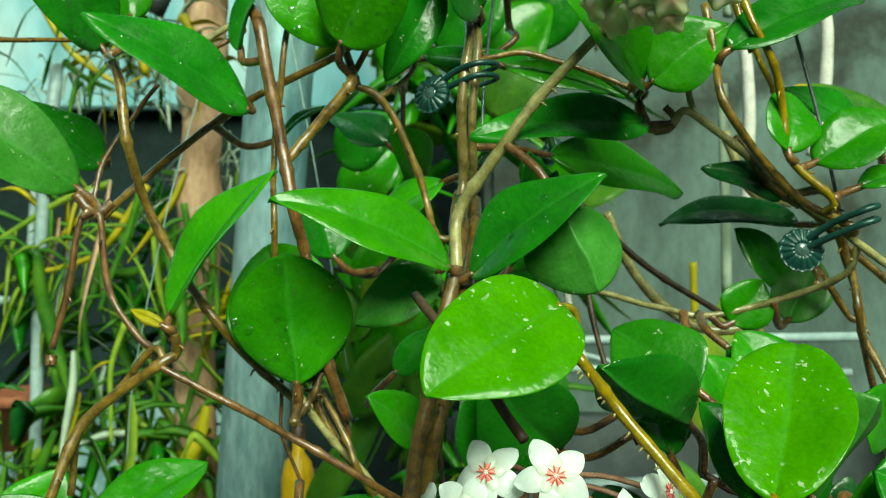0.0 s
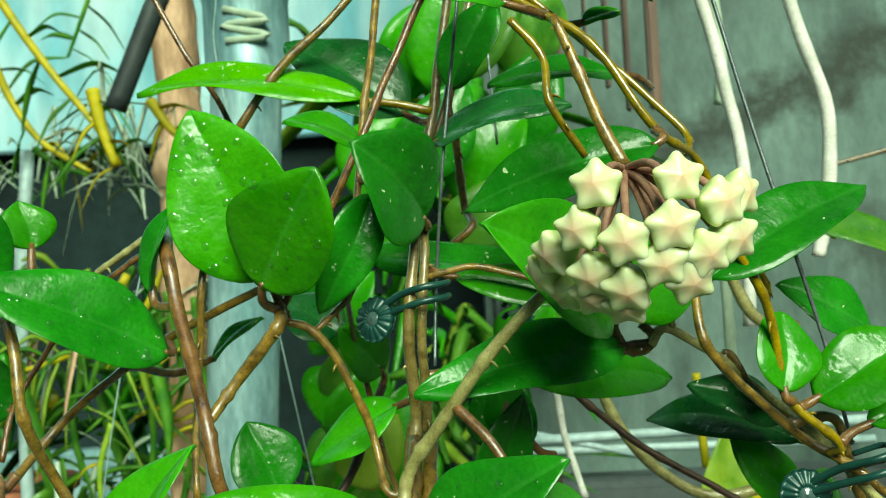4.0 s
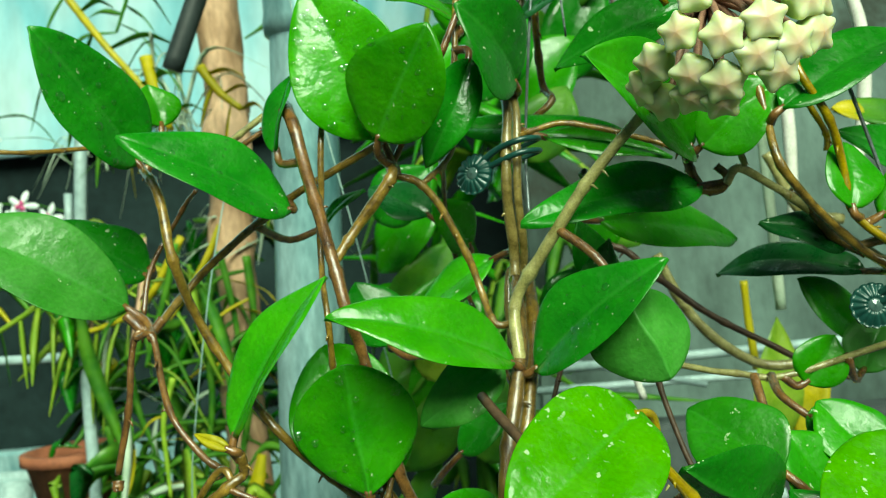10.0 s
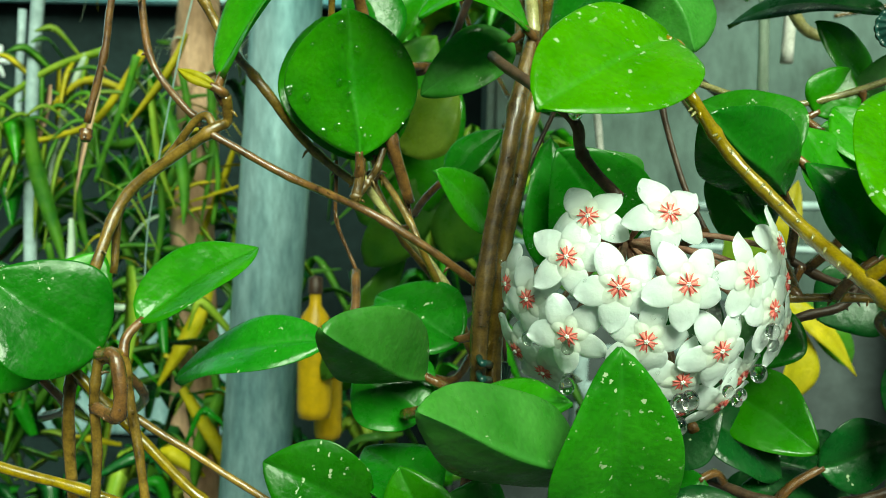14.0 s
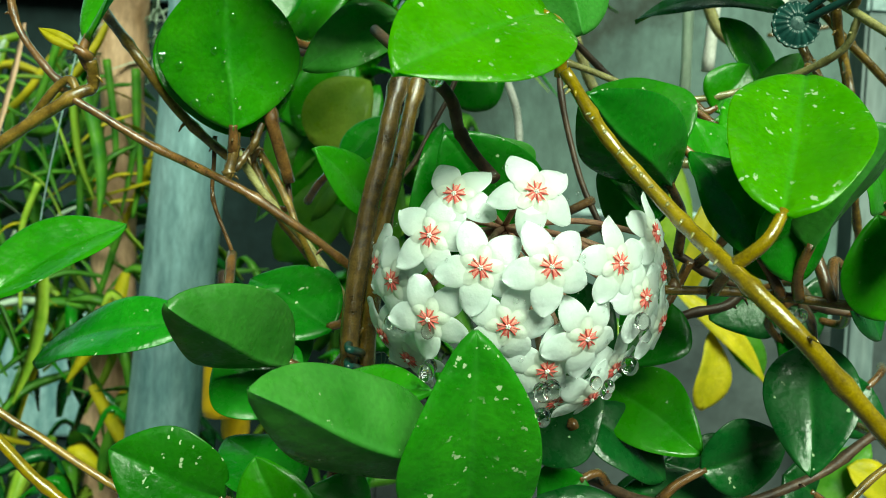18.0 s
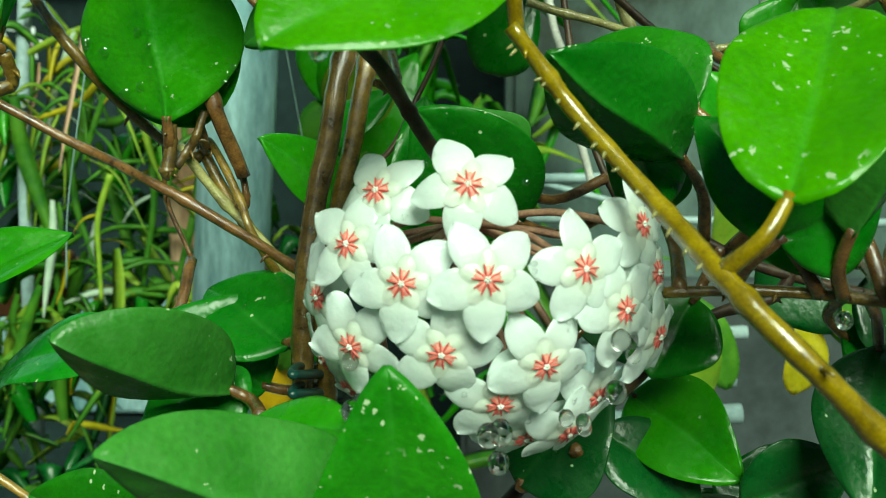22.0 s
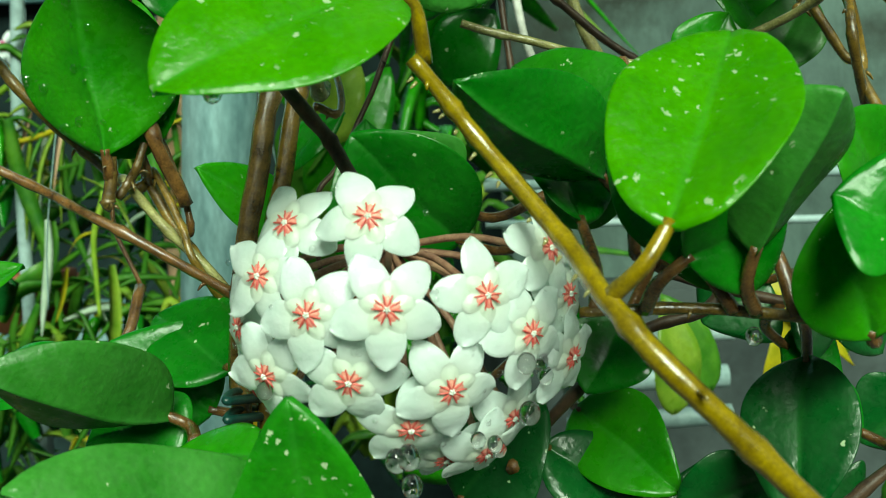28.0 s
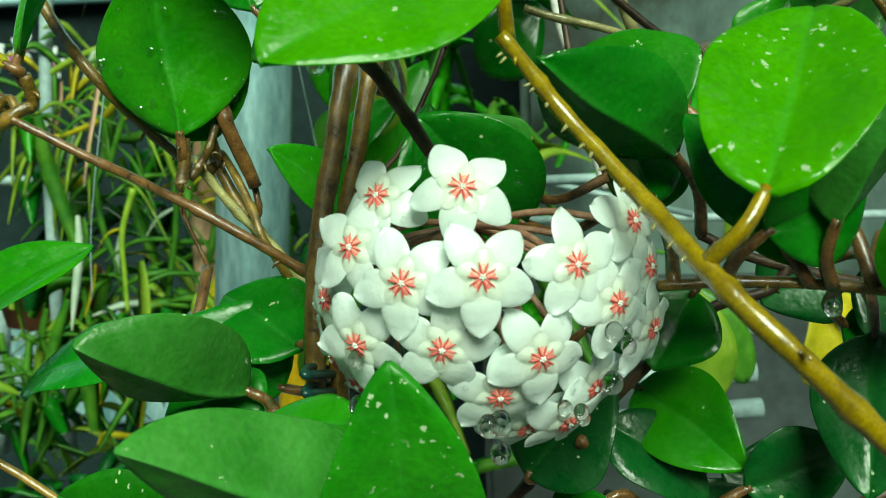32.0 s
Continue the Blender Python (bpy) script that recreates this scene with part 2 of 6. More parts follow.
for socket in (s_xyz.inputs[0], s_warp.inputs["Vector"]):
    snt.links.new(s_co.outputs["Object"], socket)


def sums(nt, op, a, b):
    n = nd(nt, "Math")
    n.operation = op
    for socket, v in zip(n.inputs, (a, b)):
        if isinstance(v, (int, float)):
            socket.default_value = v
        else:
            nt.links.new(v, socket)
    return n.outputs[0]


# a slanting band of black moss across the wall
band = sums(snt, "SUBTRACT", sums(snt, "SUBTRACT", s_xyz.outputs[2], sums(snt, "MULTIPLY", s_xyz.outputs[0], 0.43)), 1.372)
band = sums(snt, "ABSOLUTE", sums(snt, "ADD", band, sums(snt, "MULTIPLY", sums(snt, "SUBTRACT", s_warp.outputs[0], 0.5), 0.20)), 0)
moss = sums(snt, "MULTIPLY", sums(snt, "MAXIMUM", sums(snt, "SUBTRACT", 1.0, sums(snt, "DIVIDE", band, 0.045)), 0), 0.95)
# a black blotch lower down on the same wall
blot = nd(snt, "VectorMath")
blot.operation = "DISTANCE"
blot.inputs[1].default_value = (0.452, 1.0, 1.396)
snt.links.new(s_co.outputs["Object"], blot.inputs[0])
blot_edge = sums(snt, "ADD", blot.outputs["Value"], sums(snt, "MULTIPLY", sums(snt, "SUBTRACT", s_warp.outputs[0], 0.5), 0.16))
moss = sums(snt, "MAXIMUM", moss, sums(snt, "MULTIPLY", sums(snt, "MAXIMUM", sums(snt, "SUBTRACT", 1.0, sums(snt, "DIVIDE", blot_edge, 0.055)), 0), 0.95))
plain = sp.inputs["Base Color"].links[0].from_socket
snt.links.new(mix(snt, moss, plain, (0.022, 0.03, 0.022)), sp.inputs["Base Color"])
wood = two_tone("bark_slab", (0.36, 0.20, 0.09), (0.84, 0.58, 0.38), 30, 0.75, bumps=0.6, dist=0.003, stretch=(1, 1, 0.3))
# dark grey that carries the shade below the plant bench
bench_shade_grey = two_tone("bench_shade_grey", (0.02, 0.032, 0.033), (0.065, 0.085, 0.085), 9, 0.7)
plank = two_tone("old_plank", (0.05, 0.03, 0.02), (0.16, 0.10, 0.07), 30, 0.7, stretch=(1, 1, 0.15))
paint = two_tone("pale_paint", (0.26, 0.38, 0.38), (0.44, 0.57, 0.57), 20, 0.5)
yellow = two_tone("yellow_plastic", (0.75, 0.45, 0.01), (0.85, 0.58, 0.015), 15, 0.4)
terracotta = two_tone("terracotta", (0.22, 0.07, 0.035), (0.36, 0.13, 0.06), 40, 0.8)
soil = two_tone("floor_cement", (0.05, 0.055, 0.05), (0.12, 0.125, 0.115), 3, 0.85, fine=20)


def petal_material(name, heart, rim, reach, through_light):
    """Waxy translucent white flesh, greener towards the flower's heart."""
    m, nt, p = mat(name)
    co = nd(nt, "TexCoord")
    n = nd(nt, "TexNoise", Scale=900.0, Detail=3.0)
    patch = nd(nt, "TexNoise", Scale=300.0, Detail=2.0)
    for q in (n, patch):
        nt.links.new(co.outputs["Object"], q.inputs["Vector"])
    far = nd(nt, "VectorMath")
    far.operation = "LENGTH"
    nt.links.new(co.outputs["Object"], far.inputs[0])
    span = nd(nt, "MapRange", **{"From Min": 0.0015, "From Max": reach})
    nt.links.new(far.outputs["Value"], span.inputs[0])
    body = mix(nt, span.outputs[0], heart, rim)
    soft = ramp(nt, patch.outputs[0], ((0.3, (0.93, 0.97, 0.95)), (0.7, (1, 1, 1))))
    mul = nt.nodes.new("ShaderNodeMix")
    mul.data_type, mul.blend_type = "RGBA", "MULTIPLY"
    mul.inputs[0].default_value = 1.0
    nt.links.new(body, mul.inputs[6])
    nt.links.new(soft, mul.inputs[7])
    nt.links.new(mul.outputs[2], p.inputs["Base Color"])
    wet = ramp(nt, patch.outputs[0], ((0.42, (0.22, 0.22, 0.22)), (0.62, (0.48, 0.48, 0.48))))
    nt.links.new(wet, p.inputs["Roughness"])
    p.inputs["Subsurface Weight"].default_value, p.inputs["Subsurface Scale"].default_value = 0.25, 0.0008
    p.inputs["Subsurface Radius"].default_value = (0.9, 1.0, 0.9)
    tr = nd(nt, "BsdfTranslucent")
    tr.inputs[0].default_value = (0.95, 0.99, 0.94, 1)
    ms = nd(nt, "MixShader")
    ms.inputs[0].default_value = through_light
    nt.links.new(p.outputs[0], ms.inputs[1])
    nt.links.new(tr.outputs[0], ms.inputs[2])
    nt.links.new(ms.outputs[0], nt.nodes["Material Output"].inputs[0])
    bump(nt, p, n.outputs[0], 0.35, 0.0004)
    p.inputs["Coat Weight"].default_value, p.inputs["Coat Roughness"].default_value = 0.35, 0.12
    nt.links.new(nt.nodes["Bump"].outputs[0], p.inputs["Coat Normal"])
    return m


petal_white = petal_material("petal_white", (0.87, 0.95, 0.83), (0.90, 0.985, 0.985), 0.0065, 0.42)
corona_green = petal_material("corona_green", (0.88, 0.93, 0.78), (0.91, 0.975, 0.91), 0.0050, 0.42)
corona_cream = two_tone("corona_cream", (0.84, 0.90, 0.80), (0.92, 0.95, 0.88), 500, 0.3, bumps=0.05)
corona_blush = two_tone("corona_blush", (0.78, 0.24, 0.20), (0.90, 0.44, 0.34), 900, 0.35, bumps=0.05)
corona_red = two_tone("corona_red", (0.55, 0.05, 0.05), (0.72, 0.15, 0.12), 900, 0.4, bumps=0.05)


def bud_material():
    """Waxy cream, greener towards the stalk, flushed pink round the tip."""
    m, nt, p = mat("bud_cream")
    co = nd(nt, "TexCoord")
    n = nd(nt, "TexNoise", Scale=330.0, Detail=3.0, Roughness=0.5)
    nt.links.new(co.outputs["Object"], n.inputs["Vector"])
    sep = nd(nt, "SeparateXYZ")
    nt.links.new(co.outputs["Object"], sep.inputs[0])
    along = nd(nt, "MapRange", **{"From Min": -0.004, "From Max": 0.002})
    nt.links.new(sep.outputs[2], along.inputs[0])
    body = mix(nt, along.outputs[0], (0.36, 0.54, 0.11), (0.68, 0.73, 0.45))
    near = nd(nt, "VectorMath")
    near.operation = "DISTANCE"
    near.inputs[1].default_value = (0, 0, 0.0024)
    nt.links.new(co.outputs["Object"], near.inputs[0])
    flush = nd(nt, "MapRange", **{"From Min": 0.0003, "From Max": 0.0040, "To Min": 0.85, "To Max": 0.0})
    nt.links.new(near.outputs["Value"], flush.inputs[0])
    body = mix(nt, flush.outputs[0], body, (0.66, 0.44, 0.30))
    soft = ramp(nt, n.outputs[0], ((0.3, (0.92, 0.92, 0.88)), (0.7, (1, 1, 1))))
    mul = nt.nodes.new("ShaderNodeMix")
    mul.data_type, mul.blend_type = "RGBA", "MULTIPLY"
    mul.inputs[0].default_value = 1.0
    nt.links.new(body, mul.inputs[6])
    nt.links.new(soft, mul.inputs[7])
    nt.links.new(mul.outputs[2], p.inputs["Base Color"])
    p.inputs["Roughness"].default_value = 0.4
    p.inputs["Subsurface Weight"].default_value, p.inputs["Subsurface Scale"].default_value = 0.9, 0.0030
    p.inputs["Subsurface Radius"].default_value = (1.0, 0.9, 0.5)
    p.inputs["Coat Weight"].default_value, p.inputs["Coat Roughness"].default_value = 0.15, 0.25
    bump(nt, p, n.outputs[0], 0.08, 0.0004)
    return m


bud_cream = bud_material()
pedicel_pink = two_tone("pedicel_pink", (0.20, 0.09, 0.06), (0.40, 0.24, 0.15), 300, 0.5)
orchid_pink = two_tone("orchid_magenta", (0.45, 0.03, 0.16), (0.62, 0.12, 0.32), 200, 0.5)
water, wnt, wp = mat("water_drop")
film, fnt, fp = mat("water_film")
lay, fres, clear, wet, fmix = nd(fnt, "LayerWeight", Blend=0.35), nd(fnt, "MapRange", **{"To Min": 0.05, "To Max": 0.7}), nd(fnt, "BsdfTransparent"), nd(fnt, "BsdfGlossy", Roughness=0.04), nd(fnt, "MixShader")
fnt.links.new(lay.outputs["Facing"], fres.inputs[0])
fnt.links.new(fres.outputs[0], fmix.inputs[0])
fnt.links.new(clear.outputs[0], fmix.inputs[1])
fnt.links.new(wet.outputs[0], fmix.inputs[2])
fnt.links.new(fmix.outputs[0], fnt.nodes["Material Output"].inputs[0])
wp.inputs["Transmission Weight"].default_value, wp.inputs["Roughness"].default_value, wp.inputs["IOR"].default_value = 1.0, 0.0, 1.33


# ---- mesh helpers ----
def thing(name, label, category, group="", kind="", at=(0, 0, 0)):
    ob = new(name)
    ob.location = at
    return tagged(ob, label, category, group, kind)


def put(name, verts, faces, material, parent=None, label="", mats=None, idx=None, smooth=True):
    me = bpy.data.meshes.new(name)
    me.from_pydata([tuple(v) for v in verts], [], faces)
    for m in mats or [material]:
        me.materials.append(m)
    if idx is not None:
        me.polygons.foreach_set("material_index", idx)
    if smooth:
        me.polygons.foreach_set("use_smooth", [True] * len(me.polygons))
    me.update()
    ob = new(name, me)
    if parent is not None:
        ob.parent = parent
    if label:
        ob["label"] = label
    return ob


def spline(points, n):
    """A smooth line through the points."""
    p = [Vector(q) for q in points]
    if len(p) == 2:
        return [p[0].lerp(p[1], i / n) for i in range(n + 1)]
    p = [2 * p[0] - p[1]] + p + [2 * p[-1] - p[-2]]
    out = []
    for i in range(1, len(p) - 2):
        a, b, c, d = p[i - 1 : i + 3]
        for k in range(n):
            t = k / n
            out.append(0.5 * (2 * b + (c - a) * t + (2 * a - 5 * b + 4 * c - d) * t * t + (3 * b - a - 3 * c + d) * t * t * t))
    return out + [p[-2]]


def tube(points, radii, sides=8):
    verts, faces = [], []
    up = Vector((0.3, -0.9, 0.25))
    n = len(points)
    for i, q in enumerate(points):
        d = (points[min(i + 1, n - 1)] - points[max(i - 1, 0)]).normalized()
        a = d.cross(up)
        if a.length < 0.05:
            a = d.cross(Vector((1, 0, 0)))
        a.normalize()
        b = d.cross(a)
        for k in range(sides):
            w = 2 * math.pi * k / sides
            verts.append(q + radii[i] * (math.cos(w) * a + math.sin(w) * b))
    for i in range(n - 1):
        for k in range(sides):
            k2 = (k + 1) % sides
            faces.append((i * sides + k, i * sides + k2, (i + 1) * sides + k2, (i + 1) * sides + k))
    faces.append(tuple(range(sides - 1, -1, -1)))
    faces.append(tuple((n - 1) * sides + k for k in range(sides)))
    return verts, faces


def stem(parent, points, r0, r1, material, name="stem"):
    """A vine's stem: tapered, knobbly, swollen at its nodes."""
    pts = spline(points, 8)
    n = len(pts)
    rnd = random.Random(int(abs(points[0][0] * 1e5)) + n)
    radii = []
    smooth = material in (steel, clearline)
    for i, q in enumerate(pts):
        t = i / max(n - 1, 1)
        r = r0 + (r1 - r0) * t
        if not smooth:
            r *= 1 + 0.10 * noise.noise(q * 190) + 0.05 * rnd.uniform(-1, 1)
            if i % 11 == 5:
                r *= 1.22
            q += Vector((noise.noise(q * 60), noise.noise(q * 60 + Vector((5, 0, 0))), noise.noise(q * 60 + Vector((0, 5, 0))))) * 0.0007
        radii.append(r)
    v, f = tube(pts, radii, 6 if smooth else 9)
    ob = put(name, v, f, material, parent)
    if not smooth:
        for k in range(len(points) // 2):
            i = rnd.randrange(2, max(n - 2, 3))
            d = Vector((rnd.uniform(-1, 1), rnd.uniform(-1, 0.2), rnd.uniform(-1, 0.3))).normalized()
            le = rnd.uniform(0.0009, 0.0026)
            q = pts[i] + d * radii[i] * 0.8
            rv, rf = tube([q, q + d * le * 0.5, q + d * le + Vector((0, 0, -0.3 * le))], [0.0005, 0.0004, 0.00015], 6)
            put("rootlet", rv, rf, material, ob)
    return ob


SHAPES = {"ovate": (0.78, 0.72), "round": (0.9, 0.55), "heart": (0.74, 0.60), "kite": (1.02, 0.66), "strap": (0.55, 0.42), "disc": (1.0, 0.44), "obovate": (1.25, 0.62)}


def blade(length, width, bend, fold, shape, seed=0, thick=0.0012, ns=24, nu=18, ripple=1.0):
    """A fleshy leaf along +y with its upper side to +z: both sides, a rounded rim, a sunken midrib."""
    a, b = SHAPES[shape]
    rnd = random.Random(seed)
    ph = [rnd.uniform(0, 6.28) for _ in range(4)]
    top, bot = [], []
    half = [0.0, 0.05, 0.14, 0.28, 0.46, 0.64, 0.80, 0.91, 0.97, 1.0] if nu > 8 else [k * 2 / nu for k in range(nu // 2 + 1)]
    cols = [-q for q in half[:0:-1]] + half
    nu = len(cols) - 1
    for i in range(ns + 1):
        s = 0.004 + 0.992 * i / ns
        h = 0.5 * width * max(math.sin(math.pi * s ** a), 0.0) ** b
        for u in cols:
            x = u * h * (1 + 0.04 * ripple * math.sin(6 * s + ph[0] + 2 * u)) + 0.028 * ripple * width * math.sin(2 * math.pi * s + ph[3]) * math.sin(math.pi * s)
            z = 4 * bend * length * s * (1 - s) + fold * abs(u) ** (1.0 if fold < -0.2 else 1.45) * h * 1.6
            z += ripple * 0.02 * length * math.sin(8 * s + ph[1 if u > 0 else 2]) * abs(u) ** 2
            z -= 0.0007 * math.exp(-(u * 8) ** 2) * (1 - 0.7 * s) * math.copysign(1, fold + 0.001)
            z -= 0.0005 * max(abs(u) - 0.86, 0) / 0.14 * min(12 * s * (1 - s), 1)
            t = 0.5 * thick * max(1 - abs(u) ** 5, 0.12)
            top.append((x, s * length, z + t))
            bot.append((x, s * length, z - t))
    w = nu + 1
    verts, faces, idx = top + bot, [], []
    o = len(top)
    for i in range(ns):
        for j in range(nu):
            p = i * w + j
            faces.append((p, p + 1, p + w + 1, p + w))
            idx.append(0)
            faces.append((o + p + w, o + p + w + 1, o + p + 1, o + p))
            idx.append(1)
        for p, q in ((i * w, (i + 1) * w), ((i + 1) * w + nu, i * w + nu)):
            faces.append((p, q, o + q, o + p))
            idx.append(0)
    for i in (0, ns):
        for j in range(nu):
            p = i * w + j
            faces.append((p + 1, p, o + p, o + p + 1) if i == 0 else (p, p + 1, o + p + 1, o + p))
            idx.append(0)
    return verts, faces, idx


def drop(at, r, flat=0.55, out=(0, 0, 1), label="clear water drop resting on a green leaf", material=None):
    """A clear bead of water, flattened along out."""
    verts, faces = [], []
    n, rings = 12, 7
    for i in range(rings + 1):
        th = math.pi * i / rings * (0.56 if material else 1.0)
        for k in range(n):
            w = 2 * math.pi * k / n
            verts.append((r * math.sin(th) * math.cos(w), r * math.sin(th) * math.sin(w), r * flat * math.cos(th)))
    for i in range(rings):
        for k in range(n):
            a, c = i * n + k, i * n + (k + 1) % n
            faces.append((a, a + n, c + n, c))
    ob = put("water_drop", verts, faces, material or water)
    ob.matrix_basis = Vector(out).to_track_quat("Z", "Y").to_matrix().to_4x4()
    ob.matrix_basis.translation = Vector(at)
    m = ob.matrix_basis.copy()
    m.translation = Vector(at)
    ob.matrix_basis = m
    return tagged(ob, label, "water drop", "water drops")


def leaf(vine, base, tip, width, normal, bend, fold, material, shape="ovate", foot=None, drops=0):
    """One leaf of a vine, from its base to its tip, its upper side facing the normal, with its stalk."""
    b, t = Vector(base), Vector(tip)
    y = t - b
    length = y.length
    y.normalize()
    z = Vector(normal)
    z = (z - z.dot(y) * y).normalized()
    x = y.cross(z)
    m = Matrix.Translation(b) @ Matrix((x, y, z)).transposed().to_4x4()
    v, f, idx = blade(length, width, bend, fold * (1.1 if fold > 0 else 1.3), shape, int(abs(base[0] * 9973 + base[2] * 7919) * 100))
    ob = put("leaf", v, f, None, vine, "", [material, under], idx)
    ob.matrix_basis = m
    rnd = random.Random(drops + int(length * 1e5))
    for k in range(drops):
        p = Vector(v[rnd.randrange(3, 22) * 19 + rnd.randrange(2, 17)])
        p += Vector((rnd.uniform(-1, 1), rnd.uniform(-1, 1), 0)) * 0.001
        r = 0.0003 + 0.0012 * rnd.random() ** 2
        drop(m @ p, r, 0.42, z, material=film)
    if foot is None:
        foot = b - 0.0035 * y - 0.002 * z + Vector((0, 0.002, -0.002))
    c = m.inverted() @ Vector(foot)
    pts = spline([Vector((0, 0.0015, 0)), Vector((0, -0.2 * c.length, 0)) + 0.3 * c, c], 5)
    pv, pf = tube(pts, [0.0011 + 0.0004 * i / len(pts) for i in range(len(pts))], 8)
    put("leaf_stalk", pv, pf, rust if material is not young else gold, ob, "short thick leaf stalk")
    return ob


def boxes(name, cx, cy, cz, sx, sy, sz, material, parent=None, bevel=0.003, label="", turn=(0, 0, 0)):
    bm = bmesh.new()
    bmesh.ops.create_cube(bm, size=1, matrix=pose(cx, cy, cz, *turn) @ Matrix.Diagonal((sx, sy, sz, 1)))
    bmesh.ops.bevel(bm, geom=bm.edges[:], offset=min(bevel, 0.3 * min(sx, sy, sz)), segments=2, affect="EDGES")
    me = bpy.data.meshes.new(name)
    bm.to_mesh(me)
    bm.free()
    me.materials.append(material)
    ob = new(name, me)
    if parent is not None:
        ob.parent = parent
    if label:
        ob["label"] = label
    return ob


# ---- the setting ----
ground = boxes("ground", 0, 0, -0.05, 400, 400, 0.1, soil, bevel=0.01)
tagged(ground, "grey cement floor of the plant yard", "floor", kind="structure")
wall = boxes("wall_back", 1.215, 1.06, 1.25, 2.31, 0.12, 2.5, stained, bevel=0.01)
# out of view, added to block low sky from the leaves' reflections
wall_behind = boxes("wall_behind", 0, -2.8, 0.85, 8, 0.12, 1.7, concrete, bevel=0.01)
tagged(wall_behind, "unseen plain grey wall added behind the camera", "wall", kind="structure")
tagged(wall, "stained grey concrete wall behind the plants", "wall", kind="structure")
# added board: its dark colour stands in for the bench's shadow on the wall
board = boxes("wall_low", 0.62, 0.88, 0.59, 1.2, 0.05, 1.18, bench_shade_grey, bevel=0.006)
tagged(board, "dark added board standing in for shade under the plant bench", "wall", kind="structure")
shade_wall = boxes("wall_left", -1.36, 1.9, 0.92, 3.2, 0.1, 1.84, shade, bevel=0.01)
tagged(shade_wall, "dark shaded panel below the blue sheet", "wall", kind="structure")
pale_wall = boxes("wall_low_left", -1.30, 1.82, 0.93, 1.9, 0.04, 0.25, galvanised, bevel=0.006)
tagged(pale_wall, "pale painted board behind the orchid bench", "wall", kind="structure")
# added near-black board, shade put in as colour below the pale one
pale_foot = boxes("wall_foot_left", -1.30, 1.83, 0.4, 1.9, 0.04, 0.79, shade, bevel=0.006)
tagged(pale_foot, "dark added board standing in for shade under the orchid bench", "wall", kind="structure")
tarp = boxes("backdrop_sheet", -1.32, 1.82, 2.55, 3.16, 0.03, 1.8, tarp_blue, bevel=0.004)
tagged(tarp, "pale blue sheet hung behind the orchids", "sheet", kind="structure")

pole = thing("pole", "weathered galvanised metal pole wound with string", "pole")
v, f = tube(spline([(-0.092 - 0.078, 0.57, 0.0), (-0.092, 0.57, 1.3), (-0.092 + 0.078, 0.57, 2.6)], 12), [0.0205] * 25, 28)
put("pipe", v, f, galvanised, pole)
ring = [(0.0209, 1.488), (0.0252, 1.491), (0.0259, 1.498), (0.0246, 1.505), (0.0246, 1.538), (0.0259, 1.545), (0.0252, 1.552), (0.0209, 1.554)]
ring_v = [(-0.0788 + r * math.cos(math.pi * k / 16), 0.57 + r * math.sin(math.pi * k / 16), z) for r, z in ring for k in range(32)]
ring_f = [(i * 32 + k, i * 32 + (k + 1) % 32, i * 32 + 32 + (k + 1) % 32, i * 32 + 32 + k) for i in range(len(ring) - 1) for k in range(32)]
put("collar", ring_v, ring_f, galvanised, pole, "ribbed metal collar")

# ---- vines ----
vine_left = thing("hoya_vine", "twining hoya vine with glossy green leaves on the wire", "climbing plant", "hoya vines")
vine_main = thing("hoya_vine", "upright hoya stems clipped to a wire with waxy leaves", "climbing plant", "hoya vines")
vine_right = thing("hoya_vine", "hoya vine with a lime green young leaf and golden stem", "climbing plant", "hoya vines")
vine_low = thing("hoya_vine", "hoya leaves growing below the white flower ball", "climbing plant", "hoya vines")
leaf(vine_left, (-0.0416, 0.2982, 1.3604), (-0.0848, 0.2734, 1.3839), 0.0240, (0, -0.75, 0.6), 0.05, 0.14, mature, 'ovate', (-0.0433, 0.3027, 1.3641), 26)
leaf(vine_left, (-0.0857, 0.2929, 1.3786), (-0.1020, 0.2630, 1.4142), 0.0280, (0.3, -0.8, 0.5), 0.05, 0.1, mature, 'ovate', (-0.0787, 0.2849, 1.3704), 40)
leaf(vine_left, (-0.0915, 0.2908, 1.3354), (-0.1391, 0.2720, 1.3639), 0.0280, (0, -0.75, 0.6), 0.06, 0.14, under, 'ovate', (-0.0815, 0.2811, 1.3261), 4)
leaf(vine_left, (-0.0929, 0.3121, 1.3446), (-0.1190, 0.3000, 1.3629), 0.0230, (0.1, -0.72, 0.65), 0.05, 0.1, mature, 'ovate', (-0.0896, 0.3070, 1.3473), 10)
leaf(vine_left, (-0.0572, 0.2698, 1.2979), (-0.0287, 0.2763, 1.3395), 0.0240, (-0.78, -0.6, 0.15), 0.06, 0.2, bright, 'ovate', (-0.0558, 0.2702, 1.2913))
leaf(vine_left, (-0.0216, 0.2716, 1.2786), (-0.0246, 0.2660, 1.3153), 0.0350, (0.05, -0.85, 0.4), -0.03, -0.2, fresh, 'kite', (-0.0219, 0.2735, 1.2736), 30)
leaf(vine_left, (-0.0181, 0.2825, 1.2785), (-0.0358, 0.2966, 1.3183), 0.0340, (-0.1, -0.8, 0.5), 0.03, 0.12, fresh, 'round', (-0.0192, 0.2889, 1.2728), 14)
leaf(vine_left, (-0.0765, 0.2663, 1.2358), (-0.0502, 0.2870, 1.2538), 0.0220, (-0.3, -0.75, 0.55), 0.05, 0.2, fresh, 'ovate', (-0.0786, 0.2611, 1.2278))
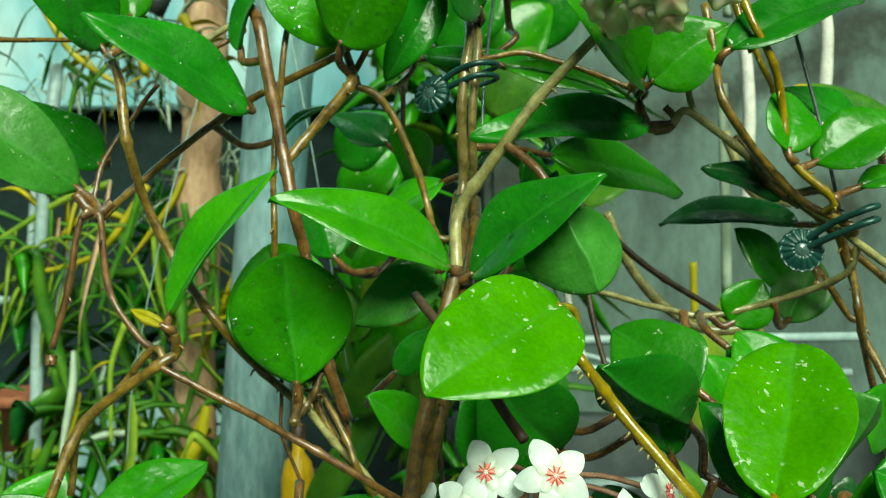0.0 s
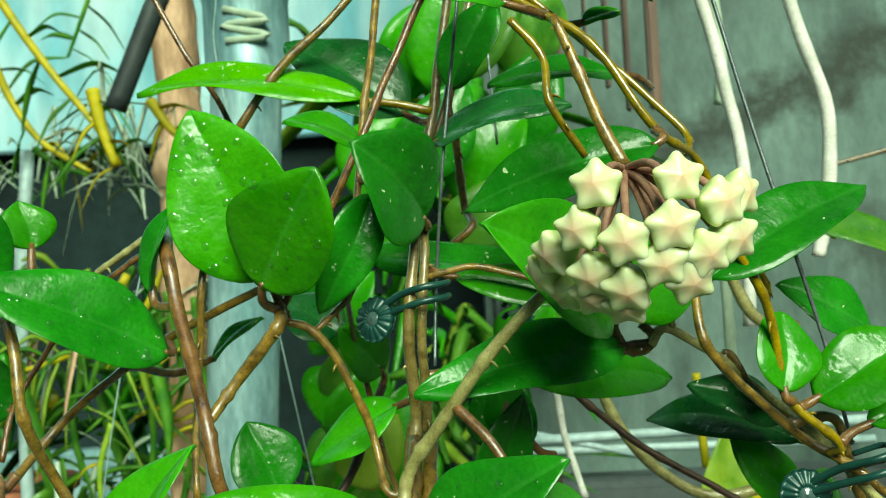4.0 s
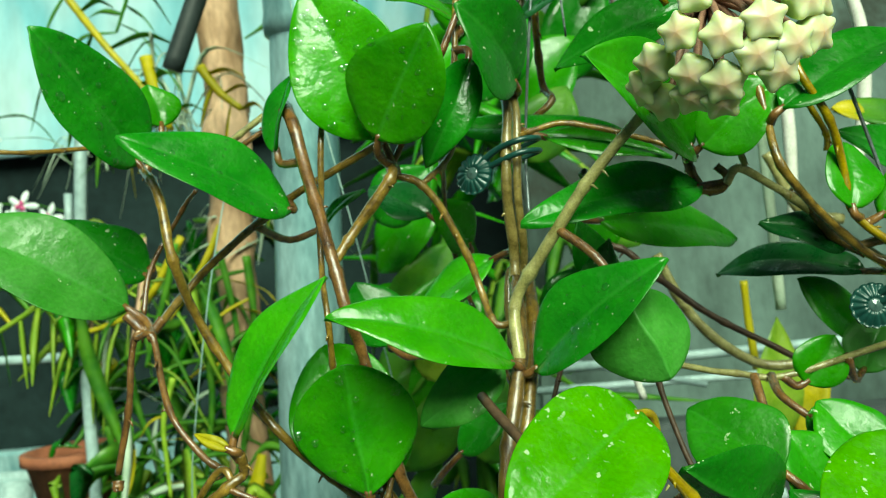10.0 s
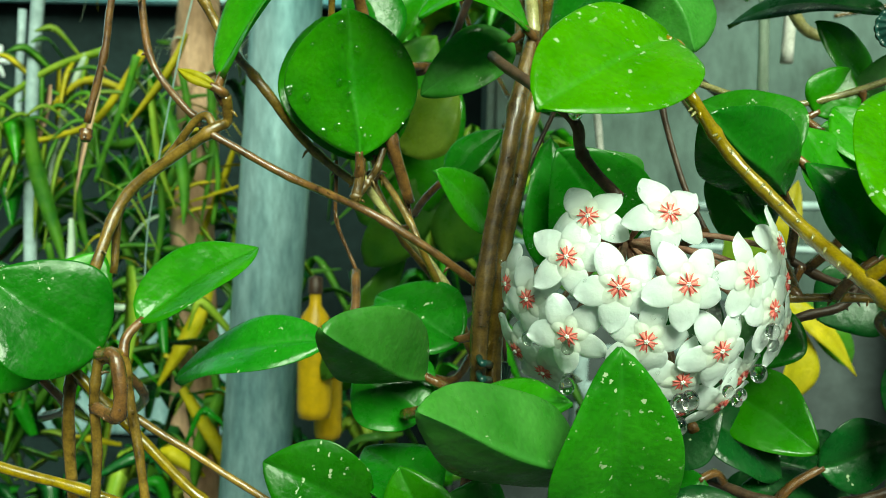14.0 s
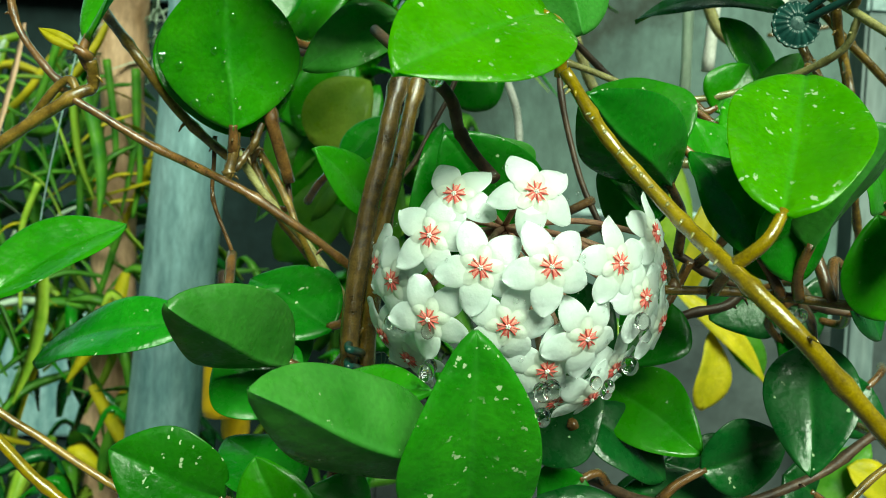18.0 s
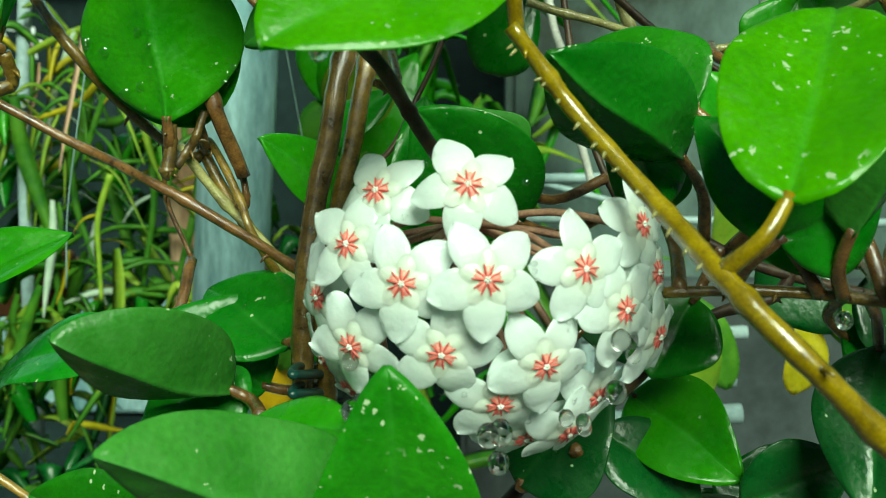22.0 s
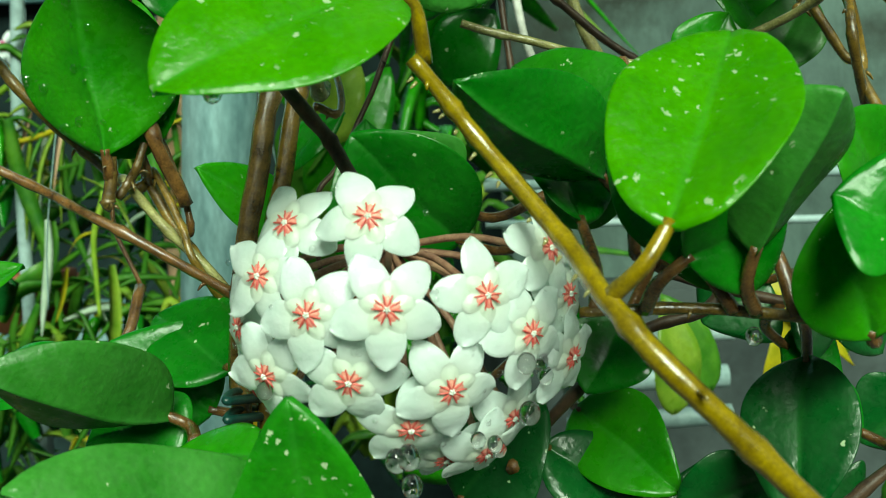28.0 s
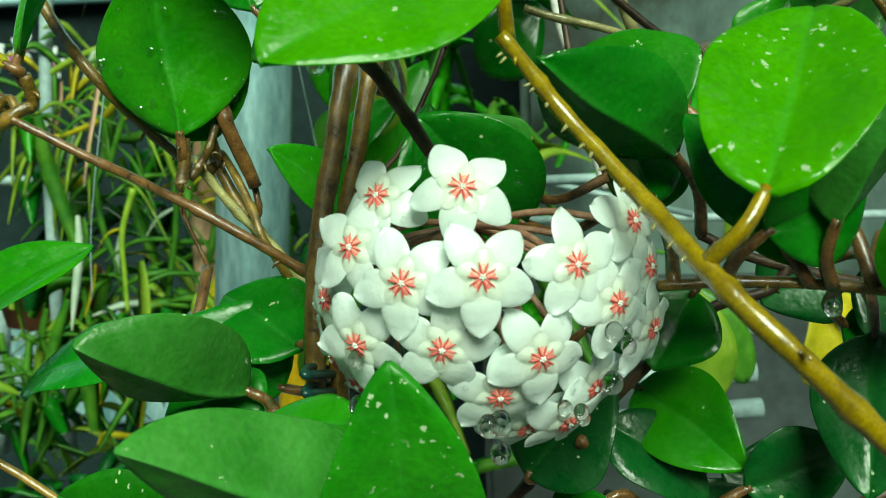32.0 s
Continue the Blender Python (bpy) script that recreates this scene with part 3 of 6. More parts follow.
leaf(vine_left, (-0.0830, 0.2587, 1.2296), (-0.1075, 0.2508, 1.2481), 0.0300, (0.05, -0.85, 0.45), 0.05, 0.15, mature, 'ovate', (-0.0903, 0.3011, 1.2040))
leaf(vine_left, (-0.1019, 0.2697, 1.2204), (-0.1286, 0.2600, 1.2432), 0.0240, (0.1, -0.7, 0.6), 0.06, 0.1, mature, 'ovate', (-0.1150, 0.3000, 1.2030))
leaf(vine_left, (-0.1015, 0.2750, 1.2246), (-0.1111, 0.2750, 1.2340), 0.0140, (0.2, -0.8, 0.5), 0.05, 0.1, fresh, 'ovate', (-0.0978, 0.2749, 1.2211))
leaf(vine_left, (-0.1036, 0.2793, 1.2320), (-0.0926, 0.2868, 1.2520), 0.0200, (0.3, -0.8, 0.4), 0.05, 0.1, fresh, 'ovate', (-0.0999, 0.2750, 1.2245))
leaf(vine_left, (-0.0575, 0.2669, 1.2950), (-0.0676, 0.2691, 1.2996), 0.0040, (-0.2, -0.7, 0.6), 0.05, 0.1, backyellow, 'ovate', (-0.0557, 0.2688, 1.2937))
leaf(vine_left, (-0.0439, 0.2928, 1.3779), (-0.0361, 0.2936, 1.4015), 0.0150, (-0.75, -0.6, 0.2), 0.08, 0.2, mature, 'ovate', (-0.0343, 0.2859, 1.3736))
leaf(vine_left, (-0.0823, 0.3070, 1.3917), (-0.0866, 0.3080, 1.4059), 0.0160, (0.5, -0.7, 0.4), 0.05, 0.1, fresh, 'ovate', (-0.0837, 0.2922, 1.3761))
leaf(vine_left, (-0.0382, 0.3272, 1.3555), (-0.0219, 0.3279, 1.3678), 0.0090, (-0.3, -0.5, 0.8), 0.1, 0.1, mature, 'ovate', (-0.0551, 0.3055, 1.3577))
leaf(vine_main, (-0.0115, 0.2925, 1.3794), (-0.0300, 0.2900, 1.4258), 0.0345, (-0.2, -0.85, 0.5), 0.04, 0.14, bright, 'ovate', (-0.0091, 0.2948, 1.3707), 60)
leaf(vine_main, (-0.0121, 0.2840, 1.3779), (0.0061, 0.2700, 1.4062), 0.0300, (0.1, -0.95, 0.3), 0.04, 0.05, bright, 'ovate', (-0.0091, 0.2948, 1.3707), 14)
leaf(vine_main, (0.0305, 0.3023, 1.3937), (0.0138, 0.2790, 1.4133), 0.0320, (0.15, -0.9, 0.4), 0.1, 0.12, mature, 'ovate', (0.0298, 0.3109, 1.3912))
leaf(vine_main, (0.0149, 0.3059, 1.4142), (-0.0069, 0.2973, 1.4224), 0.0170, (0, -0.55, 0.8), 0.12, 0.1, fresh, 'ovate', (0.0131, 0.3038, 1.4106))
leaf(vine_main, (0.0123, 0.3288, 1.4329), (-0.0593, 0.3316, 1.4394), 0.0190, (0, -0.65, 0.75), 0.09, 0.1, young, 'ovate', (0.0334, 0.3290, 1.4283))
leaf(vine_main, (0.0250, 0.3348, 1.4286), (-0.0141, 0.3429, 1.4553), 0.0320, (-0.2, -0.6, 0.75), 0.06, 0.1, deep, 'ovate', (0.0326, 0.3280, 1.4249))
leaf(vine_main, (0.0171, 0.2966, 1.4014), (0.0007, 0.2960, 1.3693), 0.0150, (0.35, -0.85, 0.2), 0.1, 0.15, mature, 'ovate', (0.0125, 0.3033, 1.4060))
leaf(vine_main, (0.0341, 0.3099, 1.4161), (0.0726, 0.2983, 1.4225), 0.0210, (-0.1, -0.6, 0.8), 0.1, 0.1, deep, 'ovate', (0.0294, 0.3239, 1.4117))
leaf(vine_main, (0.0917, 0.2820, 1.4085), (0.0415, 0.2929, 1.3944), 0.0220, (0.1, -0.8, 0.6), 0.08, 0.12, mature, 'ovate', (0.0924, 0.2888, 1.4135))
leaf(vine_main, (0.0904, 0.3327, 1.4373), (0.0506, 0.3291, 1.4349), 0.0180, (0, -0.6, 0.8), 0.08, 0.1, mature, 'ovate', (0.1044, 0.3458, 1.4345))
leaf(vine_main, (0.0780, 0.2857, 1.3671), (0.0449, 0.2551, 1.3898), 0.0310, (0.25, -0.85, 0.35), 0.08, 0.2, fresh, 'ovate', (0.0794, 0.2979, 1.3646))
leaf(vine_main, (0.0802, 0.2845, 1.3668), (0.1030, 0.2818, 1.3834), 0.0220, (0.2, -0.8, 0.4), 0.06, 0.15, fresh, 'ovate', (0.0794, 0.2979, 1.3646))
leaf(vine_main, (0.1000, 0.2740, 1.3740), (0.1479, 0.2926, 1.3956), 0.0200, (-0.2, -0.75, 0.6), 0.06, 0.15, mature, 'ovate', (0.0980, 0.2776, 1.3706))
leaf(vine_main, (0.0116, 0.3255, 1.3848), (0.0743, 0.3169, 1.3708), 0.0200, (0, -0.6, 0.8), 0.05, 0.1, mature, 'ovate', (0.0048, 0.3231, 1.3716))
leaf(vine_main, (0.0375, 0.3086, 1.3773), (0.0773, 0.3073, 1.3667), 0.0140, (0, -0.7, 0.7), 0.05, 0.1, fresh, 'ovate', (0.0293, 0.3049, 1.3804))
leaf(vine_main, (0.0823, 0.2967, 1.3564), (0.0264, 0.2761, 1.3488), 0.0200, (0.1, -0.75, 0.6), 0.06, 0.12, mature, 'ovate', (0.0891, 0.2979, 1.3566))
leaf(vine_main, (0.0540, 0.3176, 1.3497), (0.1064, 0.3495, 1.3394), 0.0220, (0, -0.85, 0.5), 0.07, 0.1, fresh, 'ovate', (0.0277, 0.3034, 1.3502))
leaf(vine_main, (0.0212, 0.2697, 1.3114), (-0.0263, 0.2513, 1.3285), 0.0210, (0.12, -0.72, 0.65), 0.1, 0.16, bright, 'ovate', (0.0226, 0.2749, 1.3081))
leaf(vine_main, (0.0265, 0.2695, 1.3091), (0.0620, 0.2549, 1.3360), 0.0230, (-0.3, -0.75, 0.6), 0.08, 0.14, mature, 'ovate', (0.0226, 0.2749, 1.3081), 14)
leaf(vine_main, (0.0512, 0.2622, 1.3282), (0.0605, 0.2594, 1.3049), 0.0270, (0.1, -0.9, -0.05), 0.05, -0.3, under, 'round', (0.0363, 0.2728, 1.3467))
leaf(vine_main, (0.0468, 0.2300, 1.3027), (0.0158, 0.2050, 1.2843), 0.0300, (-0.05, -0.85, 0.5), 0.05, 0.1, young, 'heart', (0.0516, 0.2375, 1.2912))
leaf(vine_main, (0.0182, 0.2801, 1.3107), (-0.0062, 0.2767, 1.2953), 0.0170, (0.2, -0.85, 0.4), 0.1, 0.1, under, 'ovate', (0.0230, 0.2772, 1.3150))
leaf(vine_main, (0.0134, 0.2890, 1.2611), (-0.0024, 0.2729, 1.2755), 0.0160, (0.2, -0.8, 0.5), 0.05, 0.12, fresh, 'ovate', (0.0158, 0.2956, 1.2583))
leaf(vine_main, (0.0021, 0.3318, 1.2757), (0.0205, 0.3318, 1.2912), 0.0140, (0.2, -0.6, 0.7), 0.05, 0.1, mature, 'ovate', (-0.0085, 0.3437, 1.2632))
leaf(vine_main, (-0.0024, 0.3577, 1.3591), (-0.0253, 0.3669, 1.3717), 0.0220, (0.1, -0.6, 0.7), 0.05, 0.1, deep, 'ovate', (0.0051, 0.3456, 1.3466))
leaf(vine_main, (-0.0178, 0.3201, 1.3151), (-0.0276, 0.3237, 1.3368), 0.0220, (0.3, -0.8, 0.4), 0.05, 0.12, mature, 'ovate', (-0.0040, 0.3332, 1.3117))
leaf(vine_main, (0.0192, 0.3170, 1.3408), (-0.0076, 0.3183, 1.3235), 0.0180, (-0.1, -0.6, 0.8), 0.05, 0.1, fresh, 'ovate', (0.0276, 0.3054, 1.3399))
leaf(vine_main, (0.0395, 0.3226, 1.4336), (0.0546, 0.3214, 1.4613), 0.0190, (-0.4, -0.8, 0.3), 0.05, 0.1, mature, 'ovate', (0.0398, 0.3234, 1.4222))
leaf(vine_main, (0.0554, 0.2901, 1.4491), (0.0323, 0.2900, 1.4570), 0.0220, (0, -0.7, 0.7), 0.1, 0.1, fresh, 'ovate', (0.0663, 0.2985, 1.4476))
leaf(vine_main, (0.0646, 0.3000, 1.4549), (0.0967, 0.3000, 1.4506), 0.0160, (0, -0.6, 0.8), 0.08, 0.1, mature, 'ovate', (0.0581, 0.3025, 1.4546))
leaf(vine_main, (0.0782, 0.3100, 1.4480), (0.0895, 0.3100, 1.4502), 0.0100, (0, -0.6, 0.8), 0.1, 0.1, fresh, 'ovate', (0.0735, 0.3106, 1.4474))
leaf(vine_main, (0.0573, 0.3145, 1.3278), (0.0464, 0.3112, 1.3501), 0.0170, (0.5, -0.8, 0.2), -0.12, 0.1, mature, 'ovate', (0.0641, 0.3177, 1.3234))
leaf(vine_main, (0.0116, 0.3536, 1.3464), (0.0003, 0.3362, 1.3629), 0.0180, (0.2, -0.8, 0.2), 0.05, 0.1, fresh, 'ovate', (0.0109, 0.3543, 1.3413))
leaf(vine_main, (0.0401, 0.3095, 1.3109), (0.0555, 0.3089, 1.3436), 0.0190, (0.6, -0.7, 0.2), 0.08, 0.1, mature, 'ovate', (0.0224, 0.2993, 1.3067))
leaf(vine_right, (0.1177, 0.2767, 1.3450), (0.1212, 0.2862, 1.3641), 0.0175, (0.25, -0.9, 0.3), 0.05, 0.1, fresh, 'round', (0.1204, 0.2787, 1.3423))
leaf(vine_right, (0.1265, 0.2801, 1.3424), (0.1541, 0.2818, 1.3555), 0.0200, (-0.1, -0.8, 0.6), 0.08, 0.12, fresh, 'round', (0.1219, 0.2786, 1.3407))
leaf(vine_right, (0.1543, 0.3100, 1.3560), (0.1286, 0.3099, 1.3703), 0.0210, (0, -0.7, 0.7), 0.06, 0.1, mature, 'ovate', (0.1665, 0.3220, 1.3455))
leaf(vine_right, (0.1330, 0.3089, 1.3262), (0.0960, 0.3418, 1.3278), 0.0180, (-0.1, -0.65, 0.75), 0.12, 0.1, deep, 'ovate', (0.1368, 0.2984, 1.3261))
leaf(vine_right, (0.1252, 0.3007, 1.3343), (0.1006, 0.3047, 1.3439), 0.0150, (0, -0.7, 0.7), 0.08, 0.1, deep, 'ovate', (0.1296, 0.2987, 1.3316))
leaf(vine_right, (0.1350, 0.3224, 1.3052), (0.1154, 0.3175, 1.3255), 0.0170, (0.4, -0.85, 0.2), 0.05, 0.12, fresh, 'ovate', (0.1344, 0.3323, 1.2967))
leaf(vine_right, (0.1298, 0.3105, 1.2947), (0.1421, 0.3172, 1.3160), 0.0180, (-0.2, -0.9, 0.2), 0.05, 0.12, under, 'ovate', (0.1203, 0.2966, 1.3022))
leaf(vine_right, (0.1394, 0.2809, 1.3354), (0.1590, 0.2802, 1.3406), 0.0120, (0, -0.5, 0.85), 0.05, 0.1, fresh, 'ovate', (0.1311, 0.2781, 1.3315))
leaf(vine_right, (0.0868, 0.2046, 1.2634), (0.1021, 0.2313, 1.2933), 0.0270, (-0.32, -0.93, 0.3), 0, 0.2, young, 'disc', (0.0791, 0.2070, 1.2539))
leaf(vine_right, (0.1054, 0.2320, 1.2575), (0.1151, 0.2190, 1.2827), 0.0250, (0.3, -0.9, 0.1), 0.03, -0.35, under, 'kite', (0.1079, 0.2396, 1.2463))
leaf(vine_right, (0.0844, 0.2599, 1.2709), (0.0568, 0.2352, 1.2878), 0.0240, (-0.1, -0.85, -0.4), 0.08, -0.25, mature, 'ovate', (0.0924, 0.2755, 1.2539))
leaf(vine_right, (0.0857, 0.2567, 1.2799), (0.0672, 0.2742, 1.2944), 0.0250, (0.1, -0.9, 0.35), 0.05, 0.15, spotted, 'ovate', (0.0950, 0.2604, 1.2697))
leaf(vine_right, (0.0802, 0.2617, 1.2615), (0.0710, 0.2852, 1.2839), 0.0200, (0.4, -0.7, 0.4), 0.06, 0.1, mature, 'ovate', (0.0805, 0.2414, 1.2469))
leaf(vine_right, (0.0537, 0.2946, 1.2561), (0.0305, 0.2810, 1.2821), 0.0320, (0.05, -0.9, -0.2), 0.05, 0.12, mature, 'ovate', (0.0788, 0.3028, 1.2604))
leaf(vine_right, (0.0325, 0.2946, 1.2477), (0.0313, 0.2989, 1.2866), 0.0220, (0.3, -0.85, 0.1), 0.05, 0.1, mature, 'ovate', (0.0180, 0.3025, 1.2425))
leaf(vine_right, (0.0505, 0.2929, 1.2657), (0.0373, 0.2907, 1.2824), 0.0240, (-0.3, -0.85, 0.2), 0.05, 0.1, under, 'ovate', (0.0762, 0.3050, 1.2674))
leaf(vine_right, (0.0989, 0.2395, 1.2546), (0.0837, 0.2472, 1.2778), 0.0200, (0.2, -0.85, 0.4), 0.1, 0.15, mature, 'ovate', (0.1044, 0.2409, 1.2466))
leaf(vine_right, (0.0946, 0.2338, 1.2565), (0.1121, 0.2357, 1.2666), 0.0220, (0.3, -0.8, -0.2), 0.05, 0.1, mature, 'ovate', (0.0892, 0.2417, 1.2469))
leaf(vine_right, (0.1228, 0.2274, 1.2436), (0.1161, 0.2250, 1.2653), 0.0200, (-0.3, -0.8, 0.4), 0.05, 0.1, fresh, 'ovate', (0.1250, 0.2327, 1.2450))
leaf(vine_right, (0.1239, 0.2159, 1.2614), (0.1127, 0.2165, 1.2671), 0.0220, (-0.2, -0.8, 0.5), 0.05, 0.15, mature, 'ovate', (0.1270, 0.2297, 1.2458))
leaf(vine_right, (0.1320, 0.2495, 1.2678), (0.1247, 0.2452, 1.2805), 0.0220, (0.2, -0.8, 0.5), 0.05, 0.1, fresh, 'round', (0.1363, 0.2646, 1.2546))
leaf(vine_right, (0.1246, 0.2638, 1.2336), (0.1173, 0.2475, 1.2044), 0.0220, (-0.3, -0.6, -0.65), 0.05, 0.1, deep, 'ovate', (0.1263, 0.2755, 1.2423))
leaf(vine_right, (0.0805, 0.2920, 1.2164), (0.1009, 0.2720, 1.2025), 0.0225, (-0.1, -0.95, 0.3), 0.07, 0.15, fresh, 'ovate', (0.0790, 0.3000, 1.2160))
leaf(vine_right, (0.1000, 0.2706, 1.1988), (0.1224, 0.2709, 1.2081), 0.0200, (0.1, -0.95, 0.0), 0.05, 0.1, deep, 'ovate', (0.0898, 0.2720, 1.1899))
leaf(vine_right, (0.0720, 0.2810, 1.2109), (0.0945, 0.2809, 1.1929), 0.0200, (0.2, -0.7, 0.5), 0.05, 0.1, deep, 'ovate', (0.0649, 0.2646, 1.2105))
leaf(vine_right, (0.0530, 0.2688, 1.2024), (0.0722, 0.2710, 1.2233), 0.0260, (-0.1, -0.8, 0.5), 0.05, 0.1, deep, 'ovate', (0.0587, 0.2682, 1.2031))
leaf(vine_right, (0.1085, 0.2995, 1.2945), (0.1184, 0.3001, 1.3083), 0.0170, (0.2, -0.9, 0.3), 0.05, 0.1, fresh, 'ovate', (0.1019, 0.2999, 1.2973))
leaf(vine_right, (0.1010, 0.2805, 1.2889), (0.1137, 0.2791, 1.2805), 0.0150, (0.2, -0.8, 0.4), 0.05, 0.1, fresh, 'ovate', (0.0985, 0.3000, 1.2978))
leaf(vine_right, (0.1227, 0.2494, 1.2541), (0.1335, 0.2507, 1.2365), 0.0220, (0.4, -0.7, 0.4), 0.05, 0.1, deep, 'ovate', (0.1143, 0.2372, 1.2458))
leaf(vine_right, (0.1128, 0.2654, 1.2784), (0.1015, 0.2737, 1.2937), 0.0200, (0, -0.8, 0.5), 0.05, 0.1, fresh, 'ovate', (0.1211, 0.2718, 1.2646))
leaf(vine_right, (0.1004, 0.2627, 1.2697), (0.0897, 0.2660, 1.2879), 0.0220, (0.4, -0.8, 0.3), 0.05, 0.1, fresh, 'ovate', (0.0975, 0.2755, 1.2514))
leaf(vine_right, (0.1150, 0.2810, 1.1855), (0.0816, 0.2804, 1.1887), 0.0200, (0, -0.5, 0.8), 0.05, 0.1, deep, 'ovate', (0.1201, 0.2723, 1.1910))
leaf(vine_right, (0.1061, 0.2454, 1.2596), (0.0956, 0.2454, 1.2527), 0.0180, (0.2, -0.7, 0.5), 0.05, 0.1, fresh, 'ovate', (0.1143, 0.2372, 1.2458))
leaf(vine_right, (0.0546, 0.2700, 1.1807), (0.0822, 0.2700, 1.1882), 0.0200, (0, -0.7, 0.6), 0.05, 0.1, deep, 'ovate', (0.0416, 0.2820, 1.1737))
leaf(vine_right, (0.0710, 0.2754, 1.1952), (0.0601, 0.2750, 1.1844), 0.0180, (0.3, -0.8, 0.3), 0.05, 0.1, mature, 'ovate', (0.0798, 0.2823, 1.1899))
leaf(vine_right, (0.1455, 0.2900, 1.2103), (0.1280, 0.2906, 1.2177), 0.0200, (0.1, -0.8, 0.5), 0.05, 0.1, mature, 'ovate', (0.1470, 0.2720, 1.2094))
leaf(vine_right, (0.0908, 0.2755, 1.2413), (0.0809, 0.2705, 1.2249), 0.0200, (-0.2, -0.85, 0.4), 0.05, 0.1, mature, 'ovate', (0.0957, 0.2755, 1.2522))
leaf(vine_right, (0.1272, 0.2906, 1.2310), (0.1410, 0.2906, 1.2239), 0.0180, (0.1, -0.8, 0.5), 0.05, 0.1, mature, 'ovate', (0.1230, 0.2755, 1.2432))
leaf(vine_right, (0.0867, 0.2854, 1.2732), (0.0765, 0.2854, 1.2603), 0.0220, (-0.2, -0.85, 0.3), 0.05, 0.1, under, 'ovate', (0.0935, 0.3003, 1.2984))
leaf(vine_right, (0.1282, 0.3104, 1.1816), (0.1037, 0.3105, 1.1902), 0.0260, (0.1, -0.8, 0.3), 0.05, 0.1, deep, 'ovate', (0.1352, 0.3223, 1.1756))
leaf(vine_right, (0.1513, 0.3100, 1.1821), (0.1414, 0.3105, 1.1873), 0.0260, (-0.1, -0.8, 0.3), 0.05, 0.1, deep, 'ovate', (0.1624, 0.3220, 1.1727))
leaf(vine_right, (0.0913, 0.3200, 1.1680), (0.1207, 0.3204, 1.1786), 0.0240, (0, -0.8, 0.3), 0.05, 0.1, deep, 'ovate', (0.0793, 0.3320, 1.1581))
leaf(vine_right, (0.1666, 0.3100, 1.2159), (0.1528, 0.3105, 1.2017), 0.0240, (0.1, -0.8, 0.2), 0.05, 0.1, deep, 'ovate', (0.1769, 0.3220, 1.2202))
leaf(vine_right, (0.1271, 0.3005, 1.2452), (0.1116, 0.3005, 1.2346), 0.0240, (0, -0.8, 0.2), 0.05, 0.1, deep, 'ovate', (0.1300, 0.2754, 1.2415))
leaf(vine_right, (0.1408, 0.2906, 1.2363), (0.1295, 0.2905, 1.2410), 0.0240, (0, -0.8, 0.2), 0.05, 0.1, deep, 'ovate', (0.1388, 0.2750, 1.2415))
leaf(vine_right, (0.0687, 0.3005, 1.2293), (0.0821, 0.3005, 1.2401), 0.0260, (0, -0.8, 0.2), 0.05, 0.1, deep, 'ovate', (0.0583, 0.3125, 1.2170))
leaf(vine_low, (-0.0039, 0.2560, 1.2249), (-0.0257, 0.2261, 1.2403), 0.0240, (-0.15, -0.88, -0.05), 0.1, -0.3, under, 'ovate', (0.0045, 0.2458, 1.2222))
leaf(vine_low, (0.0303, 0.2220, 1.2104), (-0.0055, 0.1970, 1.2301), 0.0215, (-0.15, -0.9, 0.1), 0.05, -0.45, under, 'ovate', (0.0304, 0.2550, 1.1847))
leaf(vine_low, (0.0345, 0.2221, 1.1962), (0.0328, 0.2069, 1.2403), 0.0268, (0.05, -0.93, 0.32), 0.06, 0.12, spotted, 'ovate', (0.0362, 0.2385, 1.1787))
leaf(vine_low, (-0.0023, 0.2765, 1.2201), (-0.0244, 0.2741, 1.2374), 0.0280, (0.2, -0.8, 0.5), 0.05, 0.1, mature, 'ovate', (0.0095, 0.2889, 1.2251))
leaf(vine_low, (-0.0035, 0.2552, 1.2153), (-0.0216, 0.2617, 1.2241), 0.0240, (0.1, -0.7, 0.6), 0.05, 0.1, mature, 'ovate', (0.0081, 0.2631, 1.2059))
leaf(vine_low, (-0.0293, 0.2777, 1.2299), (-0.0745, 0.2926, 1.2153), 0.0190, (0.1, -0.65, 0.75), 0.12, 0.1, mature, 'ovate', (-0.0237, 0.2908, 1.2477))
leaf(vine_low, (-0.0166, 0.2503, 1.1945), (-0.0415, 0.2474, 1.2061), 0.0240, (-0.3, -0.88, 0.2), 0.08, 0.12, spotted, 'ovate', (-0.0183, 0.2620, 1.1903))
leaf(vine_low, (-0.0008, 0.2441, 1.1867), (-0.0095, 0.2451, 1.2060), 0.0180, (-0.3, -0.8, 0.4), 0.06, 0.1, fresh, 'ovate', (0.0071, 0.2563, 1.1697))
leaf(vine_low, (-0.0017, 0.2503, 1.1958), (-0.0188, 0.2649, 1.2045), 0.0220, (0.1, -0.5, 0.8), 0.05, 0.1, mature, 'ovate', (0.0074, 0.2543, 1.1877))
leaf(vine_low, (0.0146, 0.2500, 1.1879), (0.0016, 0.2503, 1.1974), 0.0200, (0.1, -0.7, 0.6), 0.05, 0.1, mature, 'ovate', (0.0246, 0.2620, 1.1778))
leaf(vine_low, (0.0050, 0.2672, 1.2315), (-0.0173, 0.2848, 1.2414), 0.0240, (0.2, -0.8, 0.4), 0.05, 0.1, mature, 'ovate', (0.0091, 0.2680, 1.2466))
leaf(vine_low, (0.0040, 0.2333, 1.2224), (0.0272, 0.2252, 1.2252), 0.0160, (0, -0.4, 0.9), 0.05, 0.1, fresh, 'ovate', (-0.0085, 0.2498, 1.2170))
